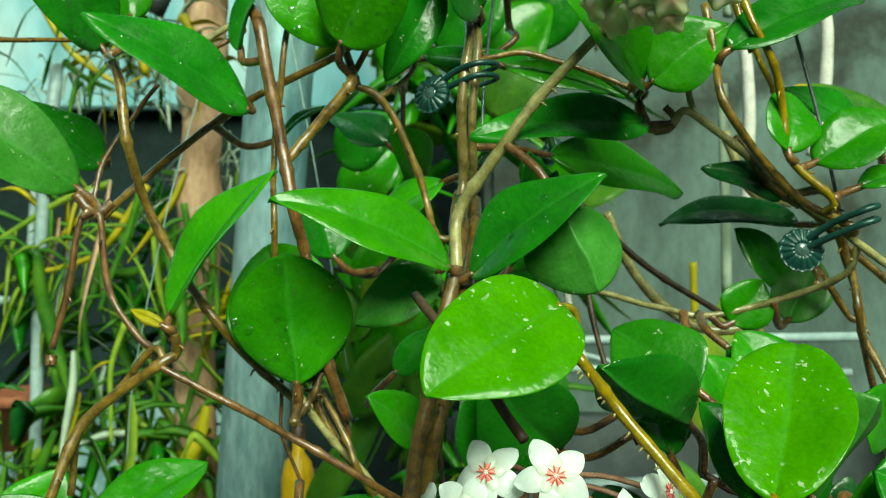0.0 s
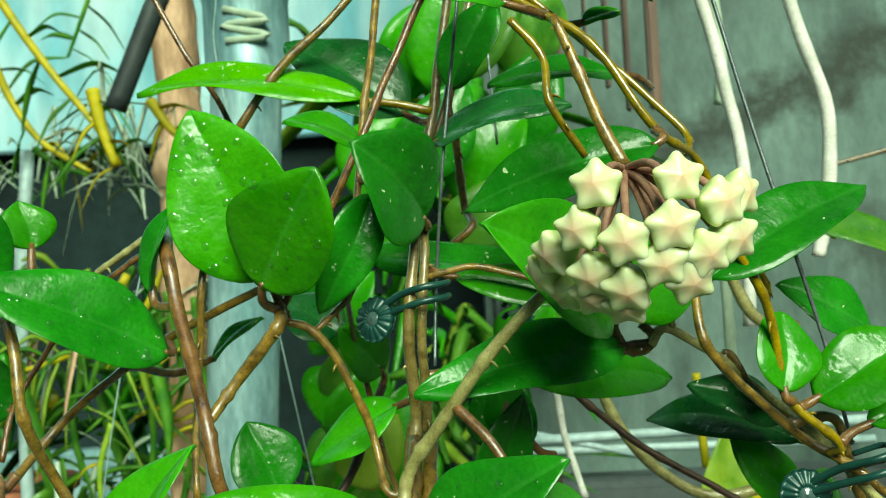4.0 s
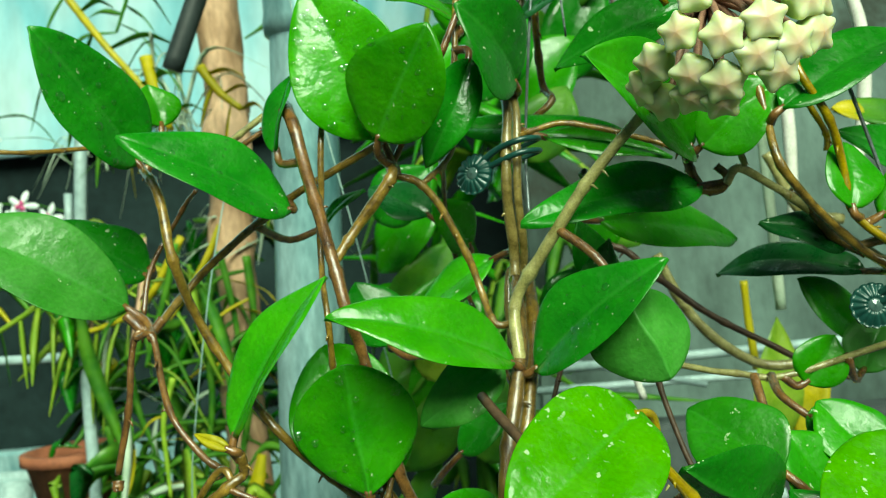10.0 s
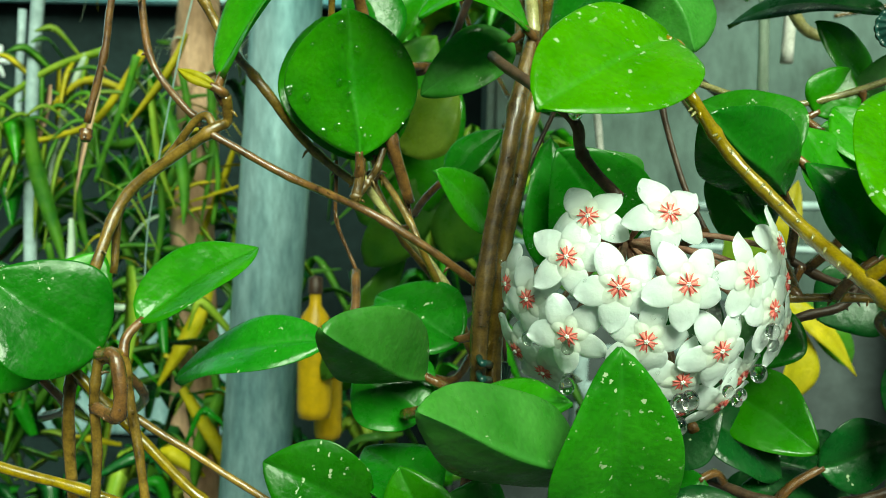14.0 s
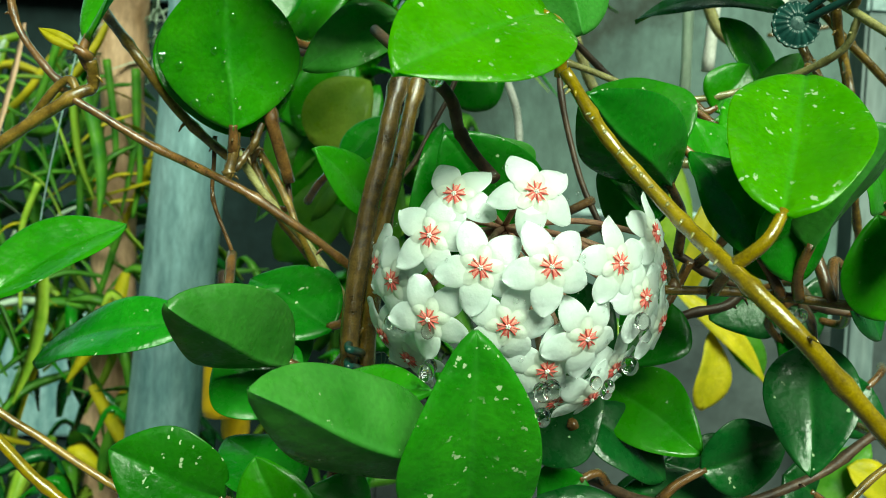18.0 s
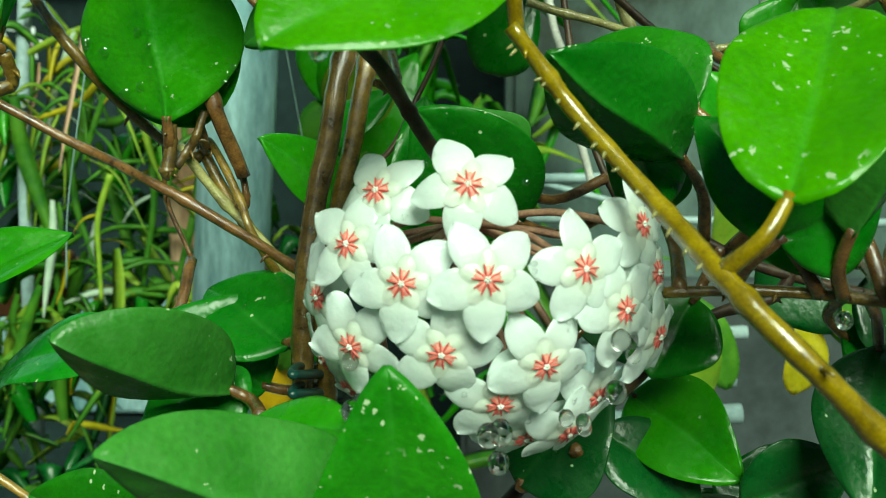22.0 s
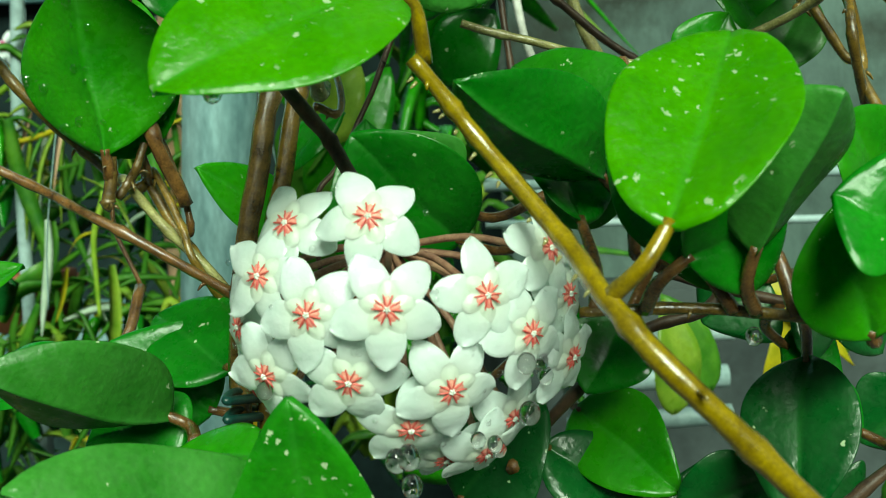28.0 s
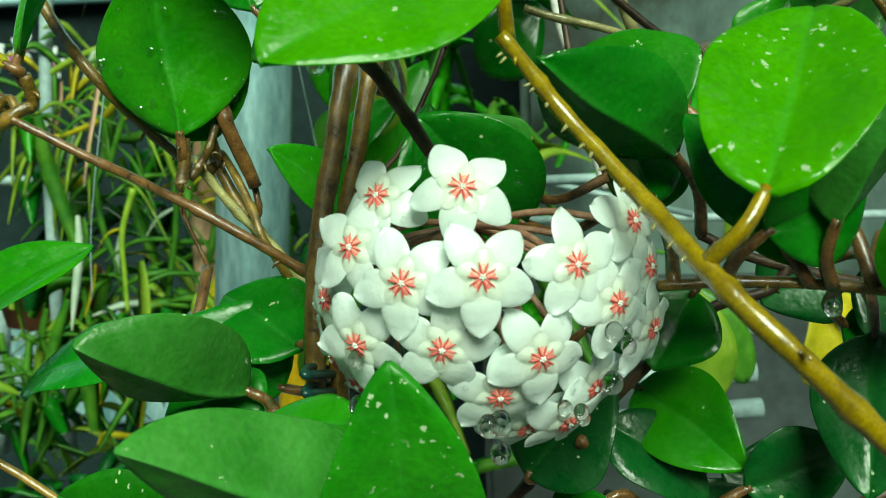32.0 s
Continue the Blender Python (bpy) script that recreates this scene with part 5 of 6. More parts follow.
def corolla(seed, curl):
    """Five waxy petals grown together at the middle: broad, bluntly pointed, their rims and tips bent back."""
    rnd = random.Random(seed)
    verts, faces = [], []
    ns, us = 14, (-1, -0.93, -0.75, -0.45, 0, 0.45, 0.75, 0.93, 1)
    w, rows = len(us), 15
    for k in range(5):
        ang = math.radians(72 * k + rnd.uniform(-3, 3))
        length, hmax = 0.0093 * rnd.uniform(0.93, 1.05), 0.00315 * rnd.uniform(0.94, 1.06)
        bend, twist, lean = curl * rnd.uniform(0.4, 1.6), rnd.uniform(-0.0006, 0.0006), rnd.uniform(-0.0004, 0.0004)
        side = [(math.cos(ang), math.sin(ang)), (-math.sin(ang), math.cos(ang))]
        o = len(verts)
        for sign in (1, -1):
            for i in range(rows):
                s = math.sin(0.5 * math.pi * i / ns) if i < ns else 1.0
                r = length * s
                tip = max(1 - max((s - 0.42) / 0.58, 0) ** 2.2, 0.0) ** 0.62
                h = min(0.80 * r + 0.0002, hmax * (0.80 + 0.20 * min(s / 0.55, 1)) * tip)
                for u in us:
                    x, y = r + 0.0002 * math.sin(5 * u + seed + k) * (1 - s), u * h + lean * s * s
                    z = 0.0007 * math.sin(math.pi * min(s * 1.2, 1)) - bend * s ** 3 - 0.0005 * u * u * min(h / hmax, 1) * s
                    z += twist * u * s + 0.00016 * math.sin(9 * s + 4 * u + k) * s
                    z += sign * 0.00022 * max(1 - u ** 6, 0.0) ** 0.5 * max(1 - s ** 10, 0.0) ** 0.5
                    verts.append((x * side[0][0] + y * side[1][0], x * side[0][1] + y * side[1][1], z))
        back = rows * w
        for i in range(rows - 1):
            for j in range(w - 1):
                p = o + i * w + j
                faces.append((p, p + w, p + w + 1, p + 1))
                p += back
                faces.append((p, p + 1, p + w + 1, p + w))
    return verts, faces


PETALS = [put("flower", *corolla(k, 0.0004 + 0.0004 * k), petal_white) for k in range(5)]
CORONA = star(5, 0.0026, 0.0045, 0.0003, 0.0004, 0.0004, 5, 1.1)
BLUSH = star(5, 0.0011, 0.0021, 0.0003, 0.0, 0.0002, 4, 1.3)
RAYS = star(10, 0.0006, 0.0025, 0.0002, 0.0, 0.00016, 5, 4.0)
NUB = star(5, 0.0003, 0.0006, 0.0003, 0.0, 0.0003, 3, 1.0)
for spare in PETALS:
    bpy.data.objects.remove(spare)
PETALS = [m for m in bpy.data.meshes if m.name.split(".")[0] == "flower"]


def flower(p, spin):
    p = Vector(p)
    rnd = random.Random(int(p.x * 1e5))
    out = (p - Vector(BALL)).normalized() + Vector((0.05, -0.4, 0.05))
    ob = new("flower", PETALS[rnd.randrange(5)])
    ob.parent = flower_ball
    m = ob.matrix_basis = facing(p - out.normalized() * 0.002, out, spin)
    c = put("corona", *CORONA, corona_green, ob, "pale greenish waxy star at the flower's centre")
    c.matrix_basis = pose(0, 0, 0.0010, 0, 0, 36)
    s = put("centre_star", *BLUSH, corona_blush, ob, "small blush pink star")
    s.matrix_basis = pose(0, 0, 0.0014, 0, 0, 36)
    s = put("red_star", *RAYS, corona_red, ob, "thin ten-rayed red star")
    s.matrix_basis = pose(0, 0, 0.0016, rnd.uniform(-3, 3), rnd.uniform(-3, 3), 18 + rnd.uniform(-5, 5))
    s = put("centre_nub", *NUB, corona_cream, ob, "cream nub")
    s.matrix_basis = pose(0, 0, 0.0018)
    hub = Vector(BALL) + Vector((0, 0.006, 0.008))
    v, f = tube(spline([hub, hub.lerp(p, 0.5) + Vector((0, 0, 0.002)), p - out.normalized() * 0.0025], 4), [0.0007] * 9, 6)
    put("flower_stalk", v, f, pedicel_pink, flower_ball)
    for k in range(4):
        ang, r = math.radians(spin + 72 * rnd.randrange(5) + rnd.uniform(-24, 24)), rnd.uniform(0.0055, 0.0095)
        q = m @ Vector((r * math.cos(ang), r * math.sin(ang), -0.1 * r + 0.0004))
        drop(q, 0.0003 + 0.0004 * rnd.random(), 0.7, out, "tiny clear water bead on a white petal", material=film)


flower((0.0290, 0.2240, 1.2650), 51)
flower((0.0440, 0.2160, 1.2660), 41)
flower((0.0245, 0.2224, 1.2565), 2)
flower((0.0340, 0.2150, 1.2510), 44)
flower((0.0470, 0.2120, 1.2520), 50)
flower((0.0620, 0.2190, 1.2530), 25)
flower((0.0725, 0.2305, 1.2593), 6)
flower((0.0176, 0.2326, 1.2465), 43)
flower((0.0140, 0.2442, 1.2488), 8)
flower((0.0250, 0.2220, 1.2400), 40)
flower((0.0400, 0.2160, 1.2400), 5)
flower((0.0560, 0.2180, 1.2380), 60)
flower((0.0690, 0.2240, 1.2460), 40)
flower((0.0490, 0.2210, 1.2310), 15)
flower((0.0657, 0.2324, 1.2298), 14)
flower((0.0222, 0.2376, 1.2294), 51)
flower((0.0762, 0.2345, 1.2399), 16)
flower((0.0536, 0.2330, 1.2222), 53)
flower((0.0758, 0.2344, 1.2510), 18)
flower((0.0165, 0.2423, 1.2335), 55)
flower((0.0608, 0.2315, 1.2236), 20)

# ---- bud cluster ----
HUB = (0.0774, 0.2525, 1.3999)
bud_cluster = thing("bud_cluster", "hanging cluster of closed cream star-shaped flower buds", "flower", "flower clusters")
BUD_C = Vector((0.0795, 0.2490, 1.3933))


def bud_mesh():
    """A closed bud: a rounded five-pointed star face over a cup that narrows to its stalk."""
    verts, faces = [], []
    n, rings = 60, 16
    for r in range(rings + 1):
        th = math.pi * r / rings
        eq = math.sin(th)
        for k in range(n):
            w = 2 * math.pi * k / n
            point = (0.5 + 0.5 * math.cos(5 * w)) ** 1.7
            if th < math.pi / 2:
                rad = eq ** 0.9 * (0.0045 + 0.0014 * point * eq ** 2)
                z = 0.0021 * math.cos(th) ** 0.9 + 0.0005 * math.exp(-(th / 0.35) ** 2) + 0.0007 * point * eq ** 2
            else:
                rad = eq ** 0.6 * (0.0045 + 0.0014 * point * eq ** 5)
                z = -0.0062 * abs(math.cos(th)) ** 1.15 + 0.0007 * point * eq ** 5
            verts.append((rad * math.cos(w), rad * math.sin(w), z))
    for r in range(rings):
        for k in range(n):
            a, b = r * n + k, r * n + (k + 1) % n
            faces.append((a, a + n, b + n, b))
    return verts, faces


BUD = bud_mesh()


def bud(p, spin):
    p = Vector(p)
    rnd = random.Random(int(p.x * 1e5 + p.z * 1e4))
    out = (p - BUD_C).normalized() + 0.35 * (p - Vector(HUB)).normalized() + Vector((0, -0.1, 0.2))
    ob = put("bud", *BUD, bud_cream, bud_cluster)
    size = rnd.uniform(0.86, 0.95)
    ob.matrix_basis = facing(p - out.normalized() * 0.001, out, spin) @ Matrix.Diagonal((size, size * rnd.uniform(0.95, 1.0), size, 1))
    v, f = tube(spline([HUB, Vector(HUB).lerp(p, 0.5) + Vector((0, 0, 0.002)), p - out.normalized() * 0.005], 4), [0.0009] * 9, 7)
    put("bud_stalk", v, f, pedicel_pink, bud_cluster)


bud((0.0664, 0.2238, 1.3946), 18)
bud((0.0816, 0.2199, 1.3948), 20)
bud((0.0902, 0.2219, 1.3899), 30)
bud((0.0967, 0.2302, 1.3919), 24)
bud((0.0934, 0.2252, 1.3829), 34)
bud((0.0627, 0.2263, 1.3862), 16)
bud((0.0711, 0.2211, 1.3834), 28)
bud((0.0797, 0.2191, 1.3856), 22)
bud((0.0866, 0.2220, 1.3802), 40)
bud((0.0582, 0.2366, 1.3816), 12)
bud((0.0653, 0.2286, 1.3768), 18)
bud((0.0781, 0.2214, 1.3786), 24)
bud((0.0564, 0.2445, 1.3772), 10)
bud((0.0719, 0.2263, 1.3738), 18)
bud((0.0838, 0.2241, 1.3752), 40)
bud((0.0661, 0.2327, 1.3725), 14)
bud((0.0722, 0.2305, 1.3702), 18)
bud((0.0609, 0.2446, 1.3728), 12)
drop((0.0253, 0.2221, 1.2298), 0.0017, 1.15, (0, 0, 1), 'clear water drop hanging from the plant')
drop((0.0471, 0.2160, 1.2279), 0.0018, 1.15, (0, 0, 1), 'clear water drop hanging from the plant')
drop((0.0628, 0.2282, 1.2259), 0.0013, 1.15, (0, 0, 1), 'clear water drop hanging from the plant')
drop((0.0699, 0.2283, 1.2407), 0.0015, 1.15, (0, 0, 1), 'clear water drop hanging from the plant')
drop((0.0595, 0.2242, 1.2286), 0.0013, 1.15, (0, 0, 1), 'clear water drop hanging from the plant')
drop((0.0681, 0.2303, 1.2314), 0.0019, 1.15, (0, 0, 1), 'clear water drop hanging from the plant')
drop((0.0490, 0.2160, 1.2284), 0.0019, 1.15, (0, 0, 1), 'clear water drop hanging from the plant')
drop((0.0487, 0.2221, 1.2217), 0.0018, 1.15, (0, 0, 1), 'clear water drop hanging from the plant')
drop((0.0263, 0.2262, 1.2302), 0.0015, 1.15, (0, 0, 1), 'clear water drop hanging from the plant')
drop((0.0676, 0.2222, 1.2416), 0.0016, 1.15, (0, 0, 1), 'clear water drop hanging from the plant')
drop((0.0709, 0.2303, 1.2378), 0.0014, 1.15, (0, 0, 1), 'clear water drop hanging from the plant')
drop((0.0183, 0.2323, 1.2381), 0.0015, 1.15, (0, 0, 1), 'clear water drop hanging from the plant')
drop((0.0234, 0.2082, 1.2845), 0.0015, 1.15, (0, 0, 1), 'clear water drop hanging from the plant')
drop((0.0301, 0.2322, 1.2220), 0.0012, 1.15, (0, 0, 1), 'clear water drop hanging from the plant')
drop((0.0622, 0.2242, 1.2280), 0.0013, 1.15, (0, 0, 1), 'clear water drop hanging from the plant')
drop((0.0252, 0.2221, 1.2378), 0.0014, 1.15, (0, 0, 1), 'clear water drop hanging from the plant')
drop((0.1242, 0.2407, 1.2461), 0.0016, 1.15, (0, 0, 1), 'clear water drop hanging from the plant')
drop((0.1065, 0.2354, 1.2429), 0.0015, 1.15, (0, 0, 1), 'clear water drop hanging from the plant')
stem(bud_cluster, [(0.0648, 0.2620, 1.4374), (0.0719, 0.2570, 1.4157), (0.0774, 0.2525, 1.4008)], 0.00117, 0.00170, bark, 'peduncle')


# ---- plant clips ----
def clip(p, face, rod, label=""):
    """Dark green plastic clip: a scalloped disc and curved claws round the stems."""
    p, rod = Vector(p), Vector(rod)
    ob = thing("plant_clip", label or "dark green plastic flower-shaped plant clip gripping the stems", "clip", "plant clips")
    n, rings = 96, 8
    verts, faces = [], []
    for side in (0, 1):
        for r in range(rings + 1):
            q = r / rings
            for k in range(n):
                w = 2 * math.pi * k / n
                rad = 0.0062 * q * (1 + 0.06 * q * abs(math.cos(8 * w)))
                z = 0.0022 * (1 - q * q) + 0.0005 * q * abs(math.cos(8 * w)) - (0.0012 if q < 0.3 else 0)
                verts.append((rad * math.cos(w), rad * math.sin(w), z if side == 0 else -0.0006 - 0.0006 * (1 - q)))
    half = (rings + 1) * n
    for side in (0, 1):
        for r in range(rings):
            for k in range(n):
                a, b = side * half + r * n + k, side * half + r * n + (k + 1) % n
                quad = (a, b, b + n, a + n)
                faces.append(quad[::-1] if side == 0 else quad)
    for k in range(n):
        a, b = rings * n + k, rings * n + (k + 1) % n
        faces.append((a, b, b + half, a + half))
    disc = put("disc", verts, faces, clipgreen, ob)
    disc.matrix_basis = facing(p, Vector(face), 0)
    hub_v = [(0.0021 * q * math.cos(math.pi * k / 12), 0.0021 * q * math.sin(math.pi * k / 12), 0.0019 - 0.0006 * q ** 4) for q in (0.05, 0.6, 0.9, 1.0) for k in range(24)]
    hub_f = [(r * 24 + k, r * 24 + (k + 1) % 24, r * 24 + 24 + (k + 1) % 24, r * 24 + 24 + k) for r in range(3) for k in range(24)] + [tuple(range(24))]
    put("hub", hub_v, hub_f, hubgrey, disc, "smooth shiny hub")
    d = (rod - p).normalized()
    for k, dz in enumerate((0.0032, -0.0006)):
        up = Vector((0, 0, dz))
        c = spline([p + up * 0.5 + Vector((0, 0.001, 0)), p.lerp(rod, 0.5) + up + Vector((0, -0.003, 0.001)), rod + up + Vector((0, -0.006, 0.001)), rod + up + d * 0.006 + Vector((0, -0.003, 0)), rod + up + d * 0.007 + Vector((0, 0.004, 0)), rod + up + Vector((0, 0.006, 0))], 6)
        v, f = tube(c, [0.0011 - 0.0004 * i / len(c) for i in range(len(c))], 10)
        put("claw", v, f, clipgreen, ob)
    return ob


clip((0.0153, 0.3023, 1.3668), (-0.5, -0.8, 0.2), (0.0289, 0.3016, 1.3709), '')
clip((0.1248, 0.2859, 1.3173), (-0.1, -0.95, 0.1), (0.1373, 0.2799, 1.3238), '')
clip((0.0148, 0.2782, 1.2190), (0.6, -0.5, -0.3), (0.0106, 0.2588, 1.2246), '')
clip((0.0655, 0.3994, 1.3619), (0.5, -0.7, 0), (0.0537, 0.3434, 1.3639), '')

# ---- background plants and things ----
def ribbon(pts, side, w0, taper=1.0, fold=0.12):
    """A narrow leaf along a line: keeled, thick in the middle, tapered to its tip."""
    verts, faces, n = [], [], len(pts)
    for i, q in enumerate(pts):
        s = i / (n - 1)
        w = w0 * max(math.sin(math.pi * min(0.12 + 0.88 * s, 1.0)), 0.06) ** (0.7 * taper)
        d = (pts[min(i + 1, n - 1)] - pts[max(i - 1, 0)]).normalized()
        sd = (side - side.dot(d) * d).normalized()
        nn = d.cross(sd)
        verts += [q - sd * w / 2 + nn * w * fold, q - nn * w * 0.03, q + sd * w / 2 + nn * w * fold, q - nn * w * 0.1]
    for i in range(n - 1):
        for a, c in ((0, 1), (1, 2), (2, 3), (3, 0)):
            faces.append((i * 4 + a, i * 4 + c, i * 4 + 4 + c, i * 4 + 4 + a))
    return verts, faces


def strap_plant(name, label, at, count, length, width, spread, droop, mats, seed, group="orchids", lift=0.5):
    """A clump of long arching leaves from one foot."""
    rnd = random.Random(seed)
    ob = thing(name, label, "plant", group)
    at = Vector(at)
    for k in range(count):
        ang = rnd.uniform(0, 2 * math.pi)
        out = Vector((math.cos(ang), math.sin(ang) * 0.6, 0))
        le = length * rnd.uniform(0.5, 1.2)
        b = at + Vector((rnd.uniform(-1, 1), rnd.uniform(-0.5, 0.5), rnd.uniform(-1, 1))) * spread
        mid = b + out * le * rnd.uniform(0.15, 0.5) + Vector((0, 0, le * lift * rnd.uniform(-0.2, 1.1)))
        end = mid + out * le * rnd.uniform(0.15, 0.55) + Vector((rnd.uniform(-0.2, 0.2) * le, 0, -droop * le * rnd.uniform(-0.1, 1.0)))
        side = (out.cross(Vector((0, 0, 1))) + 0.8 * Vector((rnd.uniform(-1, 1), 0, rnd.uniform(-1, 1)))).normalized()
        v, f = ribbon(spline([b, mid, end], 6), side, width * rnd.uniform(0.6, 1.2))
        put("leaf", v, f, mats[rnd.randrange(len(mats))], ob)
    return ob


def cane(points, leaf_len, leaf_w, mats, seed, label="orchid cane with narrow yellow-green leaves", step=3, r=0.003, stemmat=None):
    """A hanging or leaning orchid cane with leaves alternating on both sides."""
    rnd = random.Random(seed)
    ob = thing("orchid_cane", label, "plant", "orchid canes")
    pts = spline(points, 7)
    v, f = tube(pts, [r * (1.1 - 0.5 * i / len(pts)) for i in range(len(pts))], 7)
    put("cane", v, f, stemmat or mats[-1], ob)
    for i in range(2, len(pts), step):
        q = pts[i]
        d = (pts[min(i + 1, len(pts) - 1)] - pts[i - 1]).normalized()
        a = d.cross(Vector((0, -1, 0))).normalized() * (1 if (i // step) % 2 else -1)
        le = leaf_len * rnd.uniform(0.65, 1.2)
        a = (a + 0.5 * d + Vector((0, rnd.uniform(-0.6, 0.3), rnd.uniform(-0.2, 0.5)))).normalized()
        mid = q + a * le * 0.5
        end = q + a * le * 0.9 + Vector((0, 0, -0.45 * le * rnd.uniform(0.3, 1.2)))
        v, f = ribbon(spline([q, mid, end], 5), (a.cross(Vector((0, 0, 1))) + Vector((rnd.uniform(-0.5, 0.5), -0.4, 0.6))).normalized(), leaf_w * rnd.uniform(0.7, 1.2), 0.9)
        put("leaf", v, f, mats[rnd.randrange(len(mats))], ob)
    return ob


def big_leaf(base, tip, width, normal, material, label, bend=0.12, group="strap leaves"):
    ob = thing("orchid_leaf", label, "leaf", group)
    b, t = Vector(base), Vector(tip)
    y = (t - b).normalized()
    z = Vector(normal)
    z = (z - z.dot(y) * y).normalized()
    m = Matrix((y.cross(z), y, z)).transposed()
    v, f, idx = blade((t - b).length, width, bend, 0.2, "ovate", int(abs(base[0] * 1e4)), 0.0012, 14, 6)
    put("blade", [b + m @ Vector(q) for q in v], f, material, ob)
    return ob


def orchid_spray(points, blooms, seed):
    """A drooping spray of small white orchids with magenta lips."""
    rnd = random.Random(seed)
    ob = thing("orchid_spray", "hanging spray of white orchids with magenta centres", "flower", "orchid sprays")
    pts = spline(points, 6)
    v, f = tube(pts, [0.0013] * len(pts), 6)
    put("spray_stalk", v, f, backgreen, ob)
    for k in range(blooms):
        q = pts[2 + (k * (len(pts) - 3)) // blooms] + Vector((rnd.uniform(-0.022, 0.022), rnd.uniform(-0.03, 0.01), rnd.uniform(-0.03, 0.0)))
        out = Vector((rnd.uniform(-0.6, 0.6), -1, rnd.uniform(-0.5, 0.1)))
        fl = put("orchid_flower", *star(5, 0.004, 0.027, 0.003, 0.006, 0.0016, 4, 1.6), petal_white, ob)
        fl.matrix_basis = facing(q, out, rnd.uniform(0, 72))
        lip = put("lip", *star(3, 0.003, 0.010, 0.004, 0.0, 0.003, 3, 1.0), orchid_pink, fl, "magenta lip")
        lip.matrix_basis = pose(0, 0, 0.003)


def root_line(points, r, label, material=None):
    ob = thing("aerial_root", label, "root", "aerial roots")
    pts = spline(points, 9)
    v, f = tube(pts, [r * (1 + 0.14 * noise.noise(q * 70)) for q in pts], 10)
    put("root", v, f, material or root, ob)


def bar(name, points, r, material, label, category, group):
    ob = thing(name, label, category, group)
    v, f = tube(spline(points, 4), [r] * (4 * (len(points) - 1) + 1), 10)
    put("tube", v, f, material, ob)


def bark_post(*points):
    """An upright wooden post with flaking orange bark."""
    ob = thing("wooden_post", "weathered orange-brown wooden post with flaking bark", "post")
    pts = spline(points, 16)
    v, f = tube(pts, [0.0185] * len(pts), 20)
    v = [q + Vector((noise.noise(q * 40), noise.noise(q * 43), 0)) * 0.009 for q in v]
    put("trunk", v, f, wood, ob)


slat_basket = thing("hanging_basket", "dark weathered wooden slat basket hanging by the wall", "basket")


def slat(centre, w, h):
    boxes("slat", *centre, w, 0.012, h, plank, slat_basket, bevel=0.002)


def lathe(profile, n=24):
    verts = [(r * math.cos(2 * math.pi * k / n), r * math.sin(2 * math.pi * k / n), z) for r, z in profile for k in range(n)]
    faces = [(i * n + k, i * n + (k + 1) % n, (i + 1) * n + (k + 1) % n, (i + 1) * n + k) for i in range(len(profile) - 1) for k in range(n)]
    return verts, faces


def yellow_jug(at, r, k):
    ob = thing("plastic_bottle", "yellow plastic bottle hanging behind the pole", "bottle", "yellow bottles", at=at)
    body = put("body", *lathe([(0.001, -0.06 * k), (r * 0.9, -0.058 * k), (r, -0.05 * k), (r, 0.02 * k), (r * 0.8, 0.035 * k), (r * 0.35, 0.045 * k), (r * 0.35, 0.058 * k)]), yellow, ob)
    put("cap", *lathe([(r * 0.42, 0.056 * k), (r * 0.42, 0.07 * k), (0.001, 0.072 * k)]), dark, ob)


def terracotta_pot(at):
    ob = thing("flower_pot", "small terracotta pot on the rack", "pot", "flower pots", at=at)
    put("pot", *lathe([(0.001, -0.03), (0.035, -0.03), (0.045, 0.012), (0.05, 0.012), (0.05, 0.022), (0.043, 0.022), (0.04, 0.0), (0.001, 0.0)]), terracotta, ob)


darkpipe = two_tone("dark_pipe", (0.018, 0.028, 0.028), (0.05, 0.066, 0.064), 20, 0.5)
G, Yw, Sv, Li = backgreen, backyellow, backpale, backlime
cane([(-0.2747, 0.8000, 1.3914), (-0.3184, 0.8000, 1.3752), (-0.3731, 0.8000, 1.3406), (-0.4376, 0.8000, 1.3063)], 0.06, 0.0072, [G, Li, Yw], 201, step=1, r=0.0032, stemmat=Li)
cane([(-0.2358, 0.7800, 1.3874), (-0.2711, 0.7800, 1.3346), (-0.3045, 0.7800, 1.3182), (-0.3421, 0.7800, 1.3110)], 0.06, 0.0058, [G, Li], 202, step=1, r=0.0032, stemmat=Yw)
cane([(-0.2891, 0.8000, 1.3876), (-0.3058, 0.8000, 1.3463), (-0.3184, 0.8000, 1.2906), (-0.3235, 0.8000, 1.2438)], 0.05, 0.0058, [G, Sv], 203, step=4, r=0.003, stemmat=None)
cane([(-0.2347, 0.7600, 1.3811), (-0.2459, 0.7600, 1.3417), (-0.2591, 0.7600, 1.3069), (-0.2673, 0.7600, 1.2807)], 0.06, 0.0065, [G, Li], 204, step=3, r=0.003, stemmat=G)
cane([(-0.3480, 0.8200, 1.3396), (-0.3458, 0.8200, 1.2912), (-0.3383, 0.8200, 1.2521), (-0.3348, 0.8200, 1.2278)], 0.06, 0.0101, [G], 205, step=4, r=0.003, stemmat=None)
cane([(-0.2045, 0.7800, 1.3719), (-0.1976, 0.7800, 1.3306), (-0.1950, 0.7800, 1.2940), (-0.2056, 0.7800, 1.2673)], 0.05, 0.0050, [G, Yw, Yw], 206, step=2, r=0.003, stemmat=G)
